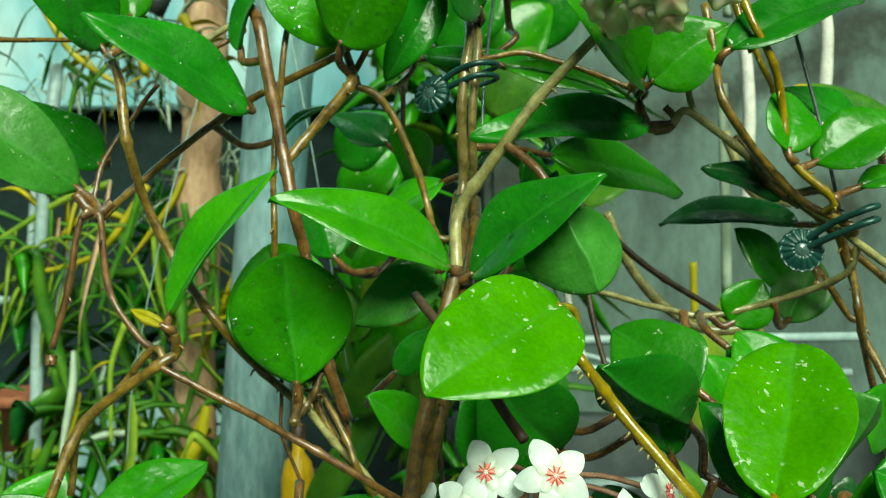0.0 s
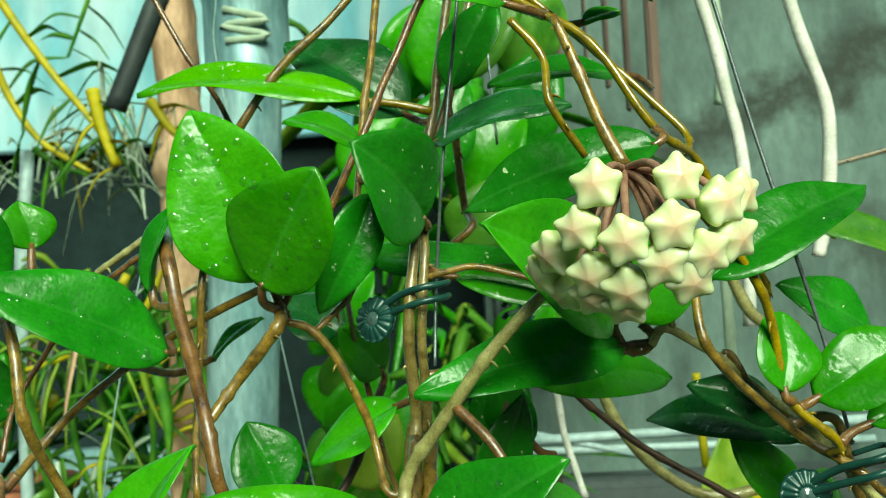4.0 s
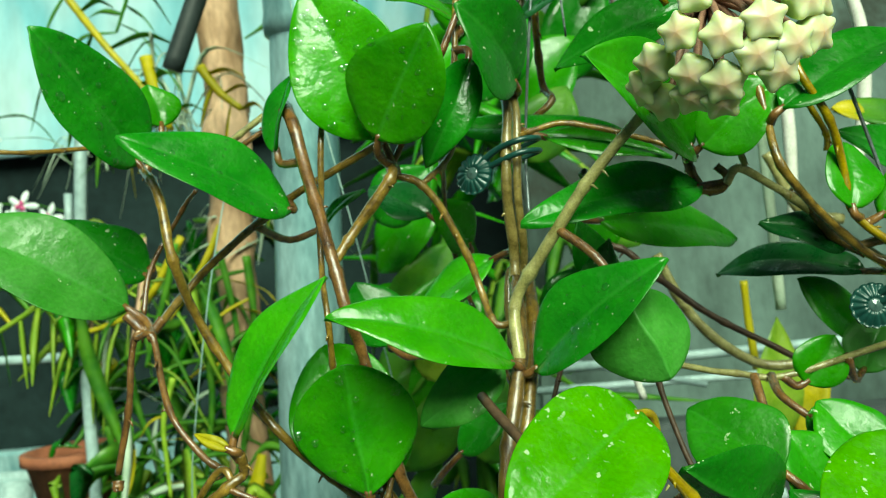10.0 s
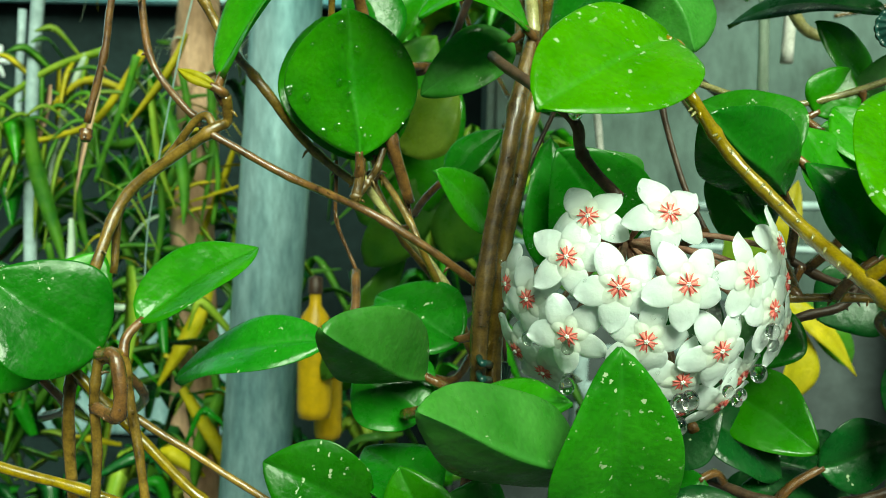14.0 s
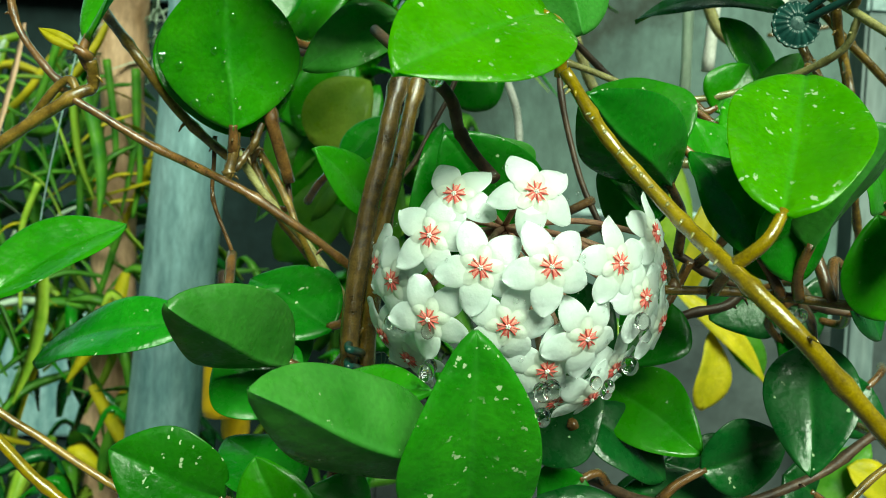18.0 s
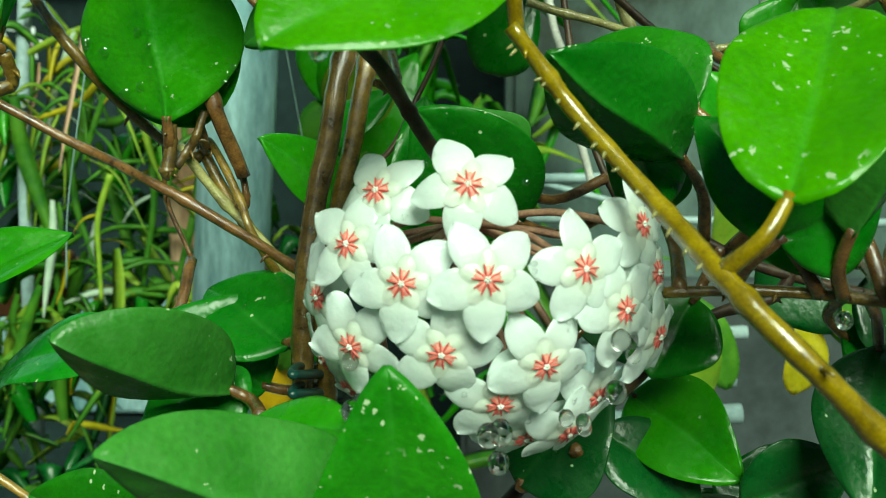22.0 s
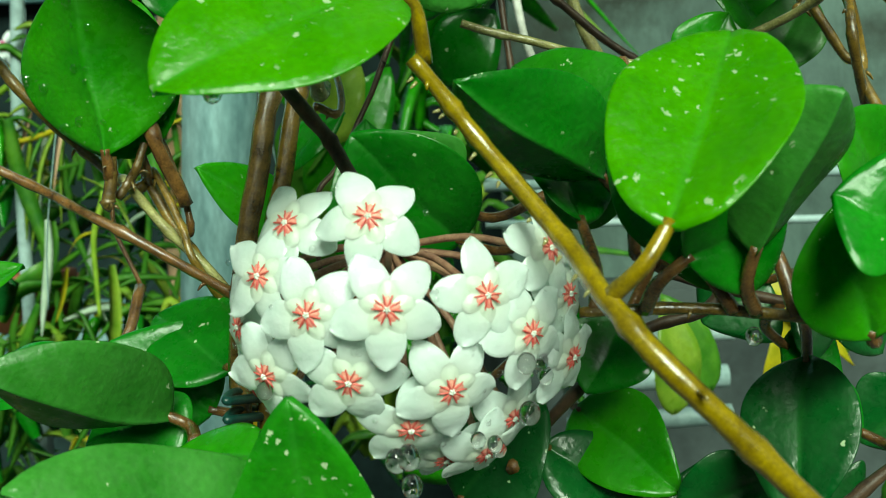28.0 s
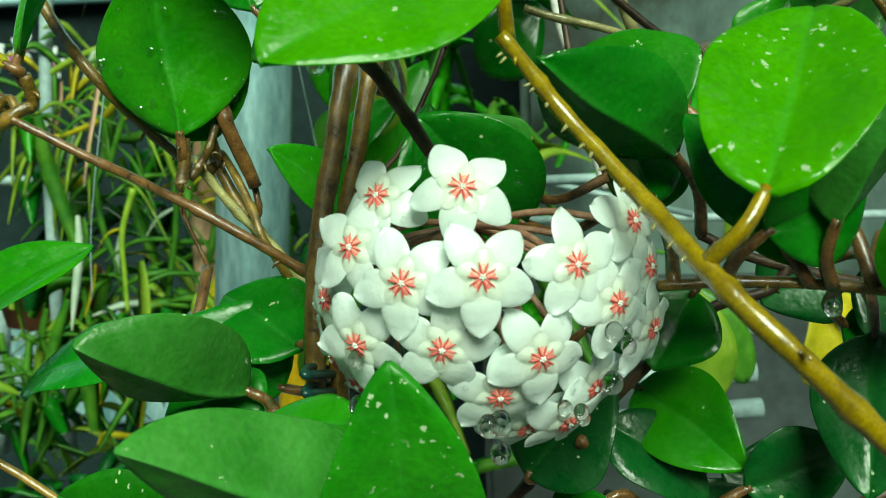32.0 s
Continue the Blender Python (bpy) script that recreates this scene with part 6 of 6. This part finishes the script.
cane([(-0.1819, 0.7800, 1.3661), (-0.1795, 0.7800, 1.3251), (-0.1750, 0.7800, 1.2840), (-0.1792, 0.7800, 1.2478)], 0.05, 0.0058, [Yw, G, Yw], 207, step=2, r=0.003, stemmat=G)
cane([(-0.2989, 0.8000, 1.2989), (-0.2926, 0.8000, 1.2422), (-0.2805, 0.8000, 1.2041), (-0.2737, 0.8000, 1.1568)], 0.07, 0.0094, [G], 208, step=2, r=0.003, stemmat=G)
cane([(-0.2225, 0.7800, 1.2955), (-0.2205, 0.7800, 1.2498), (-0.2275, 0.7800, 1.2045), (-0.2347, 0.7800, 1.1591)], 0.06, 0.0086, [G, G, Sv], 209, step=2, r=0.003, stemmat=G)
cane([(-0.2423, 0.7500, 1.2712), (-0.2530, 0.7500, 1.2365), (-0.2528, 0.7500, 1.2014), (-0.2520, 0.7500, 1.1750)], 0.035, 0.0036, [Yw, G], 210, step=4, r=0.0025, stemmat=Li)
cane([(-0.3219, 0.8000, 1.2296), (-0.3106, 0.8000, 1.1772), (-0.3085, 0.8000, 1.1300), (-0.3202, 0.8000, 1.0928)], 0.07, 0.0101, [G], 211, step=2, r=0.003, stemmat=G)
cane([(-0.1888, 0.7800, 1.2391), (-0.2006, 0.7800, 1.1941), (-0.2168, 0.7800, 1.1492), (-0.2239, 0.7800, 1.1038)], 0.07, 0.0101, [G, G], 212, step=2, r=0.003, stemmat=G)
cane([(-0.1299, 0.7500, 1.2304), (-0.1540, 0.7500, 1.1924), (-0.1776, 0.7500, 1.1629), (-0.2055, 0.7500, 1.1378)], 0.06, 0.0101, [G], 213, step=3, r=0.003, stemmat=G)
cane([(-0.3695, 0.8000, 1.1517), (-0.3416, 0.8000, 1.1362), (-0.3190, 0.8000, 1.1116)], 0.07, 0.0115, [G], 214, step=2, r=0.003, stemmat=G)
cane([(-0.3887, 0.8000, 1.1525), (-0.3812, 0.8000, 1.1144), (-0.3781, 0.8000, 1.0857)], 0.06, 0.0115, [G], 215, step=2, r=0.003, stemmat=G)
cane([(-0.3224, 0.7500, 1.6217), (-0.2996, 0.7500, 1.5837), (-0.2739, 0.7500, 1.5456), (-0.2452, 0.7500, 1.5075), (-0.2256, 0.7500, 1.4731)], 0.055, 0.0065, [G, G], 216, step=3, r=0.0035, stemmat=Yw)
cane([(-0.3398, 0.7800, 1.5722), (-0.3254, 0.7800, 1.5365), (-0.3016, 0.7800, 1.5003), (-0.2619, 0.7800, 1.4728)], 0.05, 0.0058, [G, G, Yw], 217, step=3, r=0.0035, stemmat=Yw)
cane([(-0.2580, 0.8000, 1.6399), (-0.2734, 0.8000, 1.6021), (-0.2850, 0.8000, 1.5739)], 0.05, 0.0072, [G], 218, step=2, r=0.002, stemmat=G)
cane([(-0.2324, 0.7200, 1.5276), (-0.2277, 0.7200, 1.5011), (-0.2176, 0.7200, 1.4688)], 0.04, 0.0058, [Yw, G], 219, step=4, r=0.005, stemmat=Yw)
cane([(-0.1960, 0.7400, 1.5207), (-0.1822, 0.7400, 1.4990), (-0.1651, 0.7400, 1.4831)], 0.04, 0.0065, [Yw], 220, step=3, r=0.004, stemmat=Yw)
cane([(-0.3174, 0.8000, 1.4980), (-0.2986, 0.8000, 1.4838), (-0.2732, 0.8000, 1.4727)], 0.05, 0.0065, [G, Yw], 221, step=3, r=0.003, stemmat=G)
orchid_spray([(-0.8610, 1.5000, 1.5522), (-0.8073, 1.5000, 1.5220), (-0.7251, 1.5000, 1.5127), (-0.6532, 1.5000, 1.4905)], 7, 35)
orchid_spray([(-0.8551, 1.5000, 1.6511), (-0.8008, 1.5000, 1.6342), (-0.7746, 1.5000, 1.6101)], 3, 24)
root_line([(0.2052, 0.5000, 1.5159), (0.2129, 0.5000, 1.4851), (0.2230, 0.5000, 1.4518), (0.2235, 0.5000, 1.4243), (0.2202, 0.5000, 1.3971), (0.2150, 0.5000, 1.3751)], 0.0034, 'thick white aerial root hanging before the wall', None)
root_line([(0.1616, 0.5000, 1.5186), (0.1705, 0.5000, 1.4826), (0.1750, 0.5000, 1.4572), (0.1796, 0.5000, 1.4344), (0.1819, 0.5000, 1.3968), (0.1794, 0.5000, 1.3425)], 0.0032, 'white aerial root with a pale green skin', None)
root_line([(0.1754, 0.5200, 1.5248), (0.1791, 0.5200, 1.4823), (0.1772, 0.5200, 1.4562)], 0.0031, 'pale green aerial root', Sv)
root_line([(0.1735, 0.5200, 1.4180), (0.1749, 0.5200, 1.3545), (0.1752, 0.5200, 1.3008)], 0.0028, 'greenish hanging aerial root', Sv)
root_line([(0.1567, 0.5200, 1.3182), (0.1573, 0.5200, 1.2947), (0.1591, 0.5200, 1.2699)], 0.0020, 'yellowing end of an aerial root', Yw)
root_line([(0.0876, 0.4000, 1.3370), (0.0957, 0.4000, 1.3171), (0.1073, 0.4000, 1.3012), (0.1235, 0.4000, 1.2894), (0.1383, 0.4000, 1.2872), (0.1546, 0.4000, 1.2914)], 0.0022, 'pale jointed root running behind the leaves', pale)
root_line([(0.1529, 0.4500, 1.3795), (0.1662, 0.4500, 1.3511), (0.1847, 0.4500, 1.3455)], 0.0026, 'yellowish aerial root before the wall', pale)
root_line([(0.0679, 0.5000, 1.3761), (0.0746, 0.5000, 1.3375), (0.0822, 0.5000, 1.3156), (0.0854, 0.5000, 1.2932), (0.0937, 0.5000, 1.2624)], 0.0019, 'pale root behind the flowers', None)
big_leaf((0.1732, 0.4200, 1.3922), (0.2282, 0.4200, 1.3674), 0.021, (0, -0.7, 0.7), G, 'green orchid leaf turning yellow at its base', 0.1)
big_leaf((0.1717, 0.4180, 1.3931), (0.1903, 0.4180, 1.3829), 0.013, (0, -0.7, 0.7), Yw, 'yellow leaf base against the grey wall', 0.1)
big_leaf((0.1506, 0.5000, 1.2263), (0.1659, 0.5000, 1.2992), 0.027, (0.25, -0.95, 0.1), Li, 'broad yellowing green orchid leaf', 0.1)
big_leaf((0.1736, 0.5000, 1.2246), (0.1877, 0.5000, 1.2829), 0.016, (-0.3, -0.9, 0.2), Yw, 'yellow strap leaf before the wall', 0.1)
big_leaf((0.1868, 0.5000, 1.1674), (0.1898, 0.5000, 1.2090), 0.022, (0.3, -0.9, 0.2), Yw, 'broad yellowing green orchid leaf', 0.1)
big_leaf((0.1671, 0.5000, 1.2311), (0.2222, 0.5000, 1.1810), 0.012, (0.3, -0.9, 0.2), Yw, 'yellow strap leaf behind the vine', 0.1)
big_leaf((0.2233, 0.5100, 1.1853), (0.1831, 0.5100, 1.2254), 0.02, (0.3, -0.9, 0.2), G, 'broad yellowing green orchid leaf', 0.1)
big_leaf((0.1406, 0.5000, 1.1589), (0.1366, 0.5000, 1.2137), 0.024, (0.3, -0.9, 0.2), Li, 'broad yellowing green orchid leaf', 0.1)
big_leaf((0.1599, 0.5100, 1.1673), (0.1366, 0.5100, 1.2151), 0.022, (0.3, -0.9, 0.2), G, 'broad yellowing green orchid leaf', 0.1)
big_leaf((0.2402, 0.4500, 1.1536), (0.2604, 0.4500, 1.1382), 0.02, (0.3, -0.9, 0.4), Yw, 'broad yellowing green orchid leaf', 0.1)
big_leaf((0.2193, 0.4600, 1.1308), (0.2563, 0.4600, 1.1625), 0.024, (0.3, -0.9, 0.4), G, 'broad yellowing green orchid leaf', 0.1)
rough_post = thing('wooden_post', 'grey weathered square post with a pale sawn top', 'post')
boxes('shaft', 0.433, 0.8, 0.727, 0.026, 0.03, 1.453, grey_wood, rough_post)
boxes('cap', 0.433, 0.8, 1.468, 0.024, 0.028, 0.03, paint, rough_post, label='pale sawn top')
root_line([(0.3840, 0.9000, 1.4542), (0.4144, 0.9000, 1.4603), (0.4558, 0.9000, 1.4692)], 0.0022, 'thin brown twig before the concrete wall', umber)
big_leaf((-0.0240, 0.4800, 1.2964), (-0.0014, 0.4800, 1.3374), 0.03, (0.3, -0.9, 0.2), fresh, 'broad green leaf behind the stems', 0.1)
big_leaf((-0.0374, 0.5000, 1.2568), (-0.0019, 0.5000, 1.2965), 0.034, (0.3, -0.9, 0.2), G, 'broad green leaf behind the stems', 0.1)
big_leaf((-0.0339, 0.5000, 1.3400), (-0.0046, 0.5000, 1.3798), 0.03, (-0.2, -0.9, 0.3), fresh, 'broad green leaf behind the stems', 0.1)
big_leaf((-0.0307, 0.5000, 1.3144), (0.0000, 0.5000, 1.3527), 0.03, (0.3, -0.9, 0.2), G, 'broad green leaf behind the stems', 0.1)
big_leaf((0.0396, 0.4800, 1.4695), (0.0750, 0.4800, 1.5138), 0.03, (0.3, -0.8, 0.4), G, 'broad green leaf behind the stems', 0.1)
big_leaf((0.0730, 0.5000, 1.4691), (0.0929, 0.5000, 1.5136), 0.04, (-0.3, -0.8, 0.4), G, 'broad green leaf behind the stems', 0.1)
big_leaf((0.0080, 0.5200, 1.4704), (0.0328, 0.5200, 1.5215), 0.035, (0.3, -0.8, 0.4), fresh, 'broad green leaf behind the stems', 0.1)
big_leaf((0.0768, 0.4500, 1.3453), (0.1099, 0.4500, 1.3608), 0.028, (0.1, -0.8, 0.5), G, 'broad green leaf behind the stems', 0.1)
big_leaf((-0.0390, 0.5000, 1.3404), (-0.0039, 0.5000, 1.3679), 0.022, (0.1, -0.8, 0.5), fresh, 'broad green leaf behind the stems', 0.1)
big_leaf((-0.0404, 0.5000, 1.2782), (-0.0115, 0.5000, 1.3003), 0.03, (0.1, -0.8, 0.5), G, 'broad green leaf behind the stems', 0.1)
big_leaf((-0.0239, 0.5000, 1.2562), (0.0124, 0.5000, 1.3251), 0.035, (0.2, -0.9, 0.2), fresh, 'broad green leaf behind the stems', 0.1)
big_leaf((0.0096, 0.4800, 1.2395), (0.0228, 0.4800, 1.2808), 0.03, (-0.2, -0.9, 0.2), G, 'broad green leaf behind the stems', 0.1)
big_leaf((-0.0360, 0.5000, 1.3057), (-0.0132, 0.5000, 1.3286), 0.04, (-0.2, -0.9, 0.2), fresh, 'broad green leaf behind the stems', 0.1)
big_leaf((-0.0346, 0.5000, 1.2351), (0.0080, 0.5000, 1.2873), 0.028, (0.2, -0.9, 0.2), G, 'broad green leaf behind the stems', 0.1)
big_leaf((-0.0590, 0.5200, 1.1717), (-0.0139, 0.5200, 1.2450), 0.02, (0.2, -0.9, 0.2), G, 'broad green leaf behind the stems', 0.1)
bar('rack_post', [(-0.3234, 0.8000, 1.4956), (-0.3349, 0.8000, 1.3385), (-0.3364, 0.8000, 1.0912)], 0.0055, paint, 'pale blue painted rack post', 'post', 'rack bars')
bar('rack_post', [(-0.4085, 0.9500, 1.4545), (-0.4168, 0.9500, 1.2868)], 0.004, paint, 'thin pale blue painted rack post', 'post', 'rack bars')
bar('rack_bar', [(-0.5693, 0.9500, 1.2876), (-0.4302, 0.9500, 1.2840)], 0.005, paint, 'pale blue painted rack bar', 'bar', 'rack bars')
bar('rack_bar', [(-0.6070, 1.0000, 1.1551), (-0.4348, 1.0000, 1.1515)], 0.008, paint, 'pale blue painted rack bar', 'bar', 'rack bars')
bar('rack_bar', [(-0.5174, 1.0000, 1.1522), (-0.5300, 1.0000, 0.9896)], 0.02, paint, 'pale blue painted rack bar', 'bar', 'rack bars')
bar('rack_bar', [(-0.4381, 1.0000, 1.1485), (-0.4442, 1.0000, 0.9862)], 0.012, paint, 'pale blue painted rack bar', 'bar', 'rack bars')
bar('rack_bar', [(-0.6211, 1.0200, 1.1180), (-0.4650, 1.0200, 1.1097)], 0.003, paint, 'thin shelf bar of the rack', 'bar', 'rack bars')
bar('rack_bar', [(-0.6224, 1.0200, 1.0955), (-0.4664, 1.0200, 1.0874)], 0.003, paint, 'thin shelf bar of the rack', 'bar', 'rack bars')
bar('rack_bar', [(-0.6238, 1.0200, 1.0731), (-0.4676, 1.0200, 1.0651)], 0.003, paint, 'thin shelf bar of the rack', 'bar', 'rack bars')
bar('rack_bar', [(-0.6251, 1.0200, 1.0507), (-0.4689, 1.0200, 1.0428)], 0.003, paint, 'thin shelf bar of the rack', 'bar', 'rack bars')
bar('rack_bar', [(0.0517, 0.6200, 1.2670), (0.2934, 0.6200, 1.2710)], 0.0032, paint, 'pale painted bar of a plant bench', 'bar', 'rack bars')
bar('rack_bar', [(0.0518, 0.6600, 1.2715), (0.1649, 0.6600, 1.2428)], 0.0022, paint, 'pale painted bar of a plant bench', 'bar', 'rack bars')
bar('rack_bar', [(0.0498, 0.7200, 1.2397), (0.3331, 0.7200, 1.2371)], 0.003, paint, 'pale painted bar of a plant bench', 'bar', 'rack bars')
bar('rack_bar', [(0.0990, 0.6000, 1.1761), (0.1930, 0.6000, 1.1798)], 0.004, paint, 'pale painted bar of a plant bench', 'bar', 'rack bars')
bar('rack_bar', [(0.1008, 0.7000, 1.1290), (0.2133, 0.7000, 1.1328)], 0.008, paint, 'pale painted bar of a plant bench', 'bar', 'rack bars')
bar('rack_bar', [(0.0987, 0.6200, 1.1200), (0.1966, 0.6200, 1.1275)], 0.006, paint, 'pale painted bar of a plant bench', 'bar', 'rack bars')
bar('rack_bar', [(0.1141, 0.7000, 1.1784), (0.1092, 0.7000, 1.0802)], 0.006, paint, 'pale painted bar of a plant bench', 'bar', 'rack bars')
bar('leaning_pipe', [(-0.1485, 0.6600, 1.5957), (-0.1626, 0.6600, 1.5678), (-0.1776, 0.6600, 1.5340), (-0.1929, 0.6600, 1.4995)], 0.0075, darkpipe, 'dark grey pipe leaning against the pole', 'pipe', '')
bar('hose', [(-0.0859, 0.5460, 1.5295), (-0.0617, 0.5460, 1.5226), (-0.0862, 0.5460, 1.5203), (-0.0614, 0.5460, 1.5133), (-0.0851, 0.5460, 1.5116)], 0.0022, Sv, 'pale string wound round the pole', 'string', '')
bark_post((-0.201, 0.82, 1.80), (-0.199, 0.82, 1.5), (-0.203, 0.82, 1.25), (-0.201, 0.82, 0.0))
slat((0.1580, 0.8500, 1.5783), 0.0019, 0.1125)
slat((0.1763, 0.8500, 1.5815), 0.0036, 0.1029)
slat((0.1939, 0.8500, 1.5698), 0.0044, 0.1224)
slat((0.2171, 0.8500, 1.5689), 0.0102, 0.1204)
slat((0.1347, 0.8500, 1.5880), 0.0040, 0.0982)
yellow_jug((-0.0639, 0.5300, 1.1839), 0.0095, 0.6)
yellow_jug((-0.0595, 0.5600, 1.1591), 0.008, 0.5)
terracotta_pot((-0.3886, 0.8800, 1.1782))
terracotta_pot((-0.4124, 0.9500, 1.1651))
big_leaf((0.0172, 0.4600, 1.4186), (0.0466, 0.4600, 1.4637), 0.034, (0.2, -0.9, 0.3), mature, 'dark green leaf in the shade behind the stems', 0.1)
big_leaf((0.0381, 0.4800, 1.4113), (0.0737, 0.4800, 1.4498), 0.04, (-0.2, -0.9, 0.3), fresh, 'green leaf in the shade behind the stems', 0.1)
big_leaf((0.0629, 0.5000, 1.4315), (0.0899, 0.5000, 1.4870), 0.036, (0.2, -0.9, 0.3), mature, 'dark green leaf in the shade behind the stems', 0.1)
big_leaf((0.0287, 0.5000, 1.4675), (0.0553, 0.5000, 1.5308), 0.04, (-0.2, -0.9, 0.3), fresh, 'green leaf in the shade behind the stems', 0.1)
big_leaf((0.0401, 0.4400, 1.3847), (0.0622, 0.4400, 1.4178), 0.03, (0.1, -0.9, 0.3), G, 'green leaf in the shade behind the stems', 0.1)
big_leaf((-0.0125, 0.5000, 1.4171), (0.0134, 0.5000, 1.4585), 0.034, (-0.2, -0.9, 0.2), fresh, 'green leaf in the shade behind the stems', 0.1)
big_leaf((-0.0336, 0.4600, 1.3649), (-0.0058, 0.4600, 1.3890), 0.028, (0.2, -0.9, 0.2), mature, 'dark green leaf in the shade behind the stems', 0.1)
big_leaf((0.0579, 0.4000, 1.3400), (0.0727, 0.4000, 1.3657), 0.026, (-0.3, -0.9, 0.2), fresh, 'green leaf in the shade behind the stems', 0.1)
big_leaf((0.0418, 0.4200, 1.3074), (0.0623, 0.4200, 1.3340), 0.028, (0.3, -0.9, 0.2), mature, 'dark green leaf in the shade behind the stems', 0.1)
big_leaf((-0.0153, 0.4400, 1.2897), (0.0086, 0.4400, 1.3179), 0.03, (0.2, -0.9, 0.2), Li, 'green leaf in the shade behind the stems', 0.1)
def hanging_roots(label, x0, x1, y0, y1, z0, z1, count, length, width, mats, seed):
    """A curtain of wavy hanging roots and shed leaves."""
    rnd = random.Random(seed)
    ob = thing("hanging_roots", label, "roots", "hanging roots")
    for k in range(count):
        q = Vector((rnd.uniform(x0, x1), rnd.uniform(y0, y1), rnd.uniform(z0, z1)))
        le, pts = length * rnd.uniform(0.4, 1.25), []
        sway, phase, drift = rnd.uniform(0.003, 0.016), rnd.uniform(0, 6.28), rnd.uniform(-0.45, 0.45)
        for i in range(5):
            t = i / 4
            pts.append(q + Vector((drift * le * t + sway * math.sin(phase + 2.4 * t), 0.5 * sway * math.cos(phase + 2 * t), -le * t)))
        side = Vector((rnd.uniform(0.4, 1), rnd.uniform(-0.6, 0.6), rnd.uniform(-0.2, 0.2))).normalized()
        v, f = ribbon(spline(pts, 4), side, width * rnd.uniform(0.6, 1.6), 0.9)
        put("strand", v, f, mats[rnd.randrange(len(mats))], ob)


hanging_roots("tangle of yellow-green roots hanging by the wooden post", -0.318, -0.146, 0.694, 0.853, 1.122, 1.414, 19, 0.095, 0.0081, [Li, G, Yw, Yw, G, Li, wood], 401)
hanging_roots("tangle of pale and yellow roots hanging by the wooden post", -0.318, -0.127, 0.700, 0.878, 0.944, 1.224, 10, 0.102, 0.0099, [Li, G, Yw, Yw, G, wood], 402)
hanging_roots("curtain of green and yellow orchid roots on the bench", -0.330, -0.200, 0.700, 0.840, 1.140, 1.380, 9, 0.100, 0.0095, [mature, G, G, Yw, Sv, G], 403)
for i, (x, y, z, n, le, w) in enumerate((
    (-0.270, 0.900, 1.205, 14, 0.140, 0.0156), (-0.350, 0.950, 1.105, 16, 0.150, 0.0168), (-0.210, 0.840, 1.125, 10, 0.120, 0.0180),
    (-0.290, 0.800, 1.045, 12, 0.140, 0.0195), (-0.430, 0.880, 1.005, 14, 0.160, 0.0168), (-0.170, 0.900, 1.225, 12, 0.120, 0.0144),
    (-0.160, 0.840, 1.025, 10, 0.140, 0.0195), (-0.510, 1.000, 1.025, 12, 0.170, 0.0168), (-0.05, 0.95, 1.10, 12, 0.14, 0.0168),
    (-0.370, 0.760, 0.955, 16, 0.150, 0.0168), (-0.280, 0.950, 1.345, 12, 0.130, 0.0144), (-0.360, 0.850, 1.225, 8, 0.100, 0.0165),
    (-0.203, 0.802, 1.351, 7, 0.089, 0.0167), (-0.279, 0.827, 1.300, 7, 0.102, 0.0180), (-0.191, 0.777, 1.236, 7, 0.089, 0.0167),
    (-0.267, 0.789, 1.186, 7, 0.102, 0.0193), (-0.318, 0.827, 1.109, 9, 0.102, 0.0164), (-0.191, 0.751, 1.109, 7, 0.089, 0.0180),
    (-0.254, 0.777, 1.021, 10, 0.102, 0.0164), (-0.165, 0.713, 1.021, 7, 0.076, 0.0167), (-0.330, 0.853, 0.957, 9, 0.114, 0.0185),
    (-0.216, 0.751, 0.919, 10, 0.102, 0.0175), (-0.152, 0.662, 1.160, 6, 0.064, 0.0116), (-0.146, 0.650, 1.071, 7, 0.076, 0.0129),
    (-0.152, 0.650, 0.983, 7, 0.089, 0.0155), (-0.330, 0.740, 1.145, 10, 0.100, 0.0142),
)):
    strap_plant("orchid_plant", "leafy green orchid with arching leaves", (x, y, z), n, le, w * 1.15, 0.06 if w > 0.015 else 0.035, 0.6, [G, Yw, fresh, Li, G, Yw, G] if 12 <= i < 18 else [G, mature, deep, Li, mature, G, deep], 11 + i)
for i, (x, y, z, n) in enumerate(((-0.235, 0.78, 1.475, 40), (-0.34, 0.86, 1.475, 22), (-0.19, 0.82, 1.39, 26))):
    strap_plant("air_plant", "silvery air plant with curling thin leaves", (x, y, z), n, 0.10, 0.0042, 0.02, 0.6, [Sv, Sv, Sv, Sv, G], 51 + i, "air plants", 0.6)
for i, (x, y, z, n, le, w) in enumerate((
    (0.02, 0.76, 1.22, 12, 0.18, 0.022), (0.05, 0.84, 1.42, 12, 0.18, 0.022), (-0.02, 0.74, 1.08, 12, 0.16, 0.020), (0.0, 0.9, 1.33, 12, 0.18, 0.022), (0.06, 0.95, 1.52, 14, 0.2, 0.026), (-0.02, 0.85, 1.50, 14, 0.18, 0.024), (0.09, 0.9, 1.30, 12, 0.16, 0.022), (0.04, 0.85, 1.14, 12, 0.16, 0.022),
)):
    strap_plant("strap_plant", "broad-leaved green orchid behind the vines", (x, y, z), n, le, w, 0.03, 0.6, [Li, fresh, G], 91 + i)
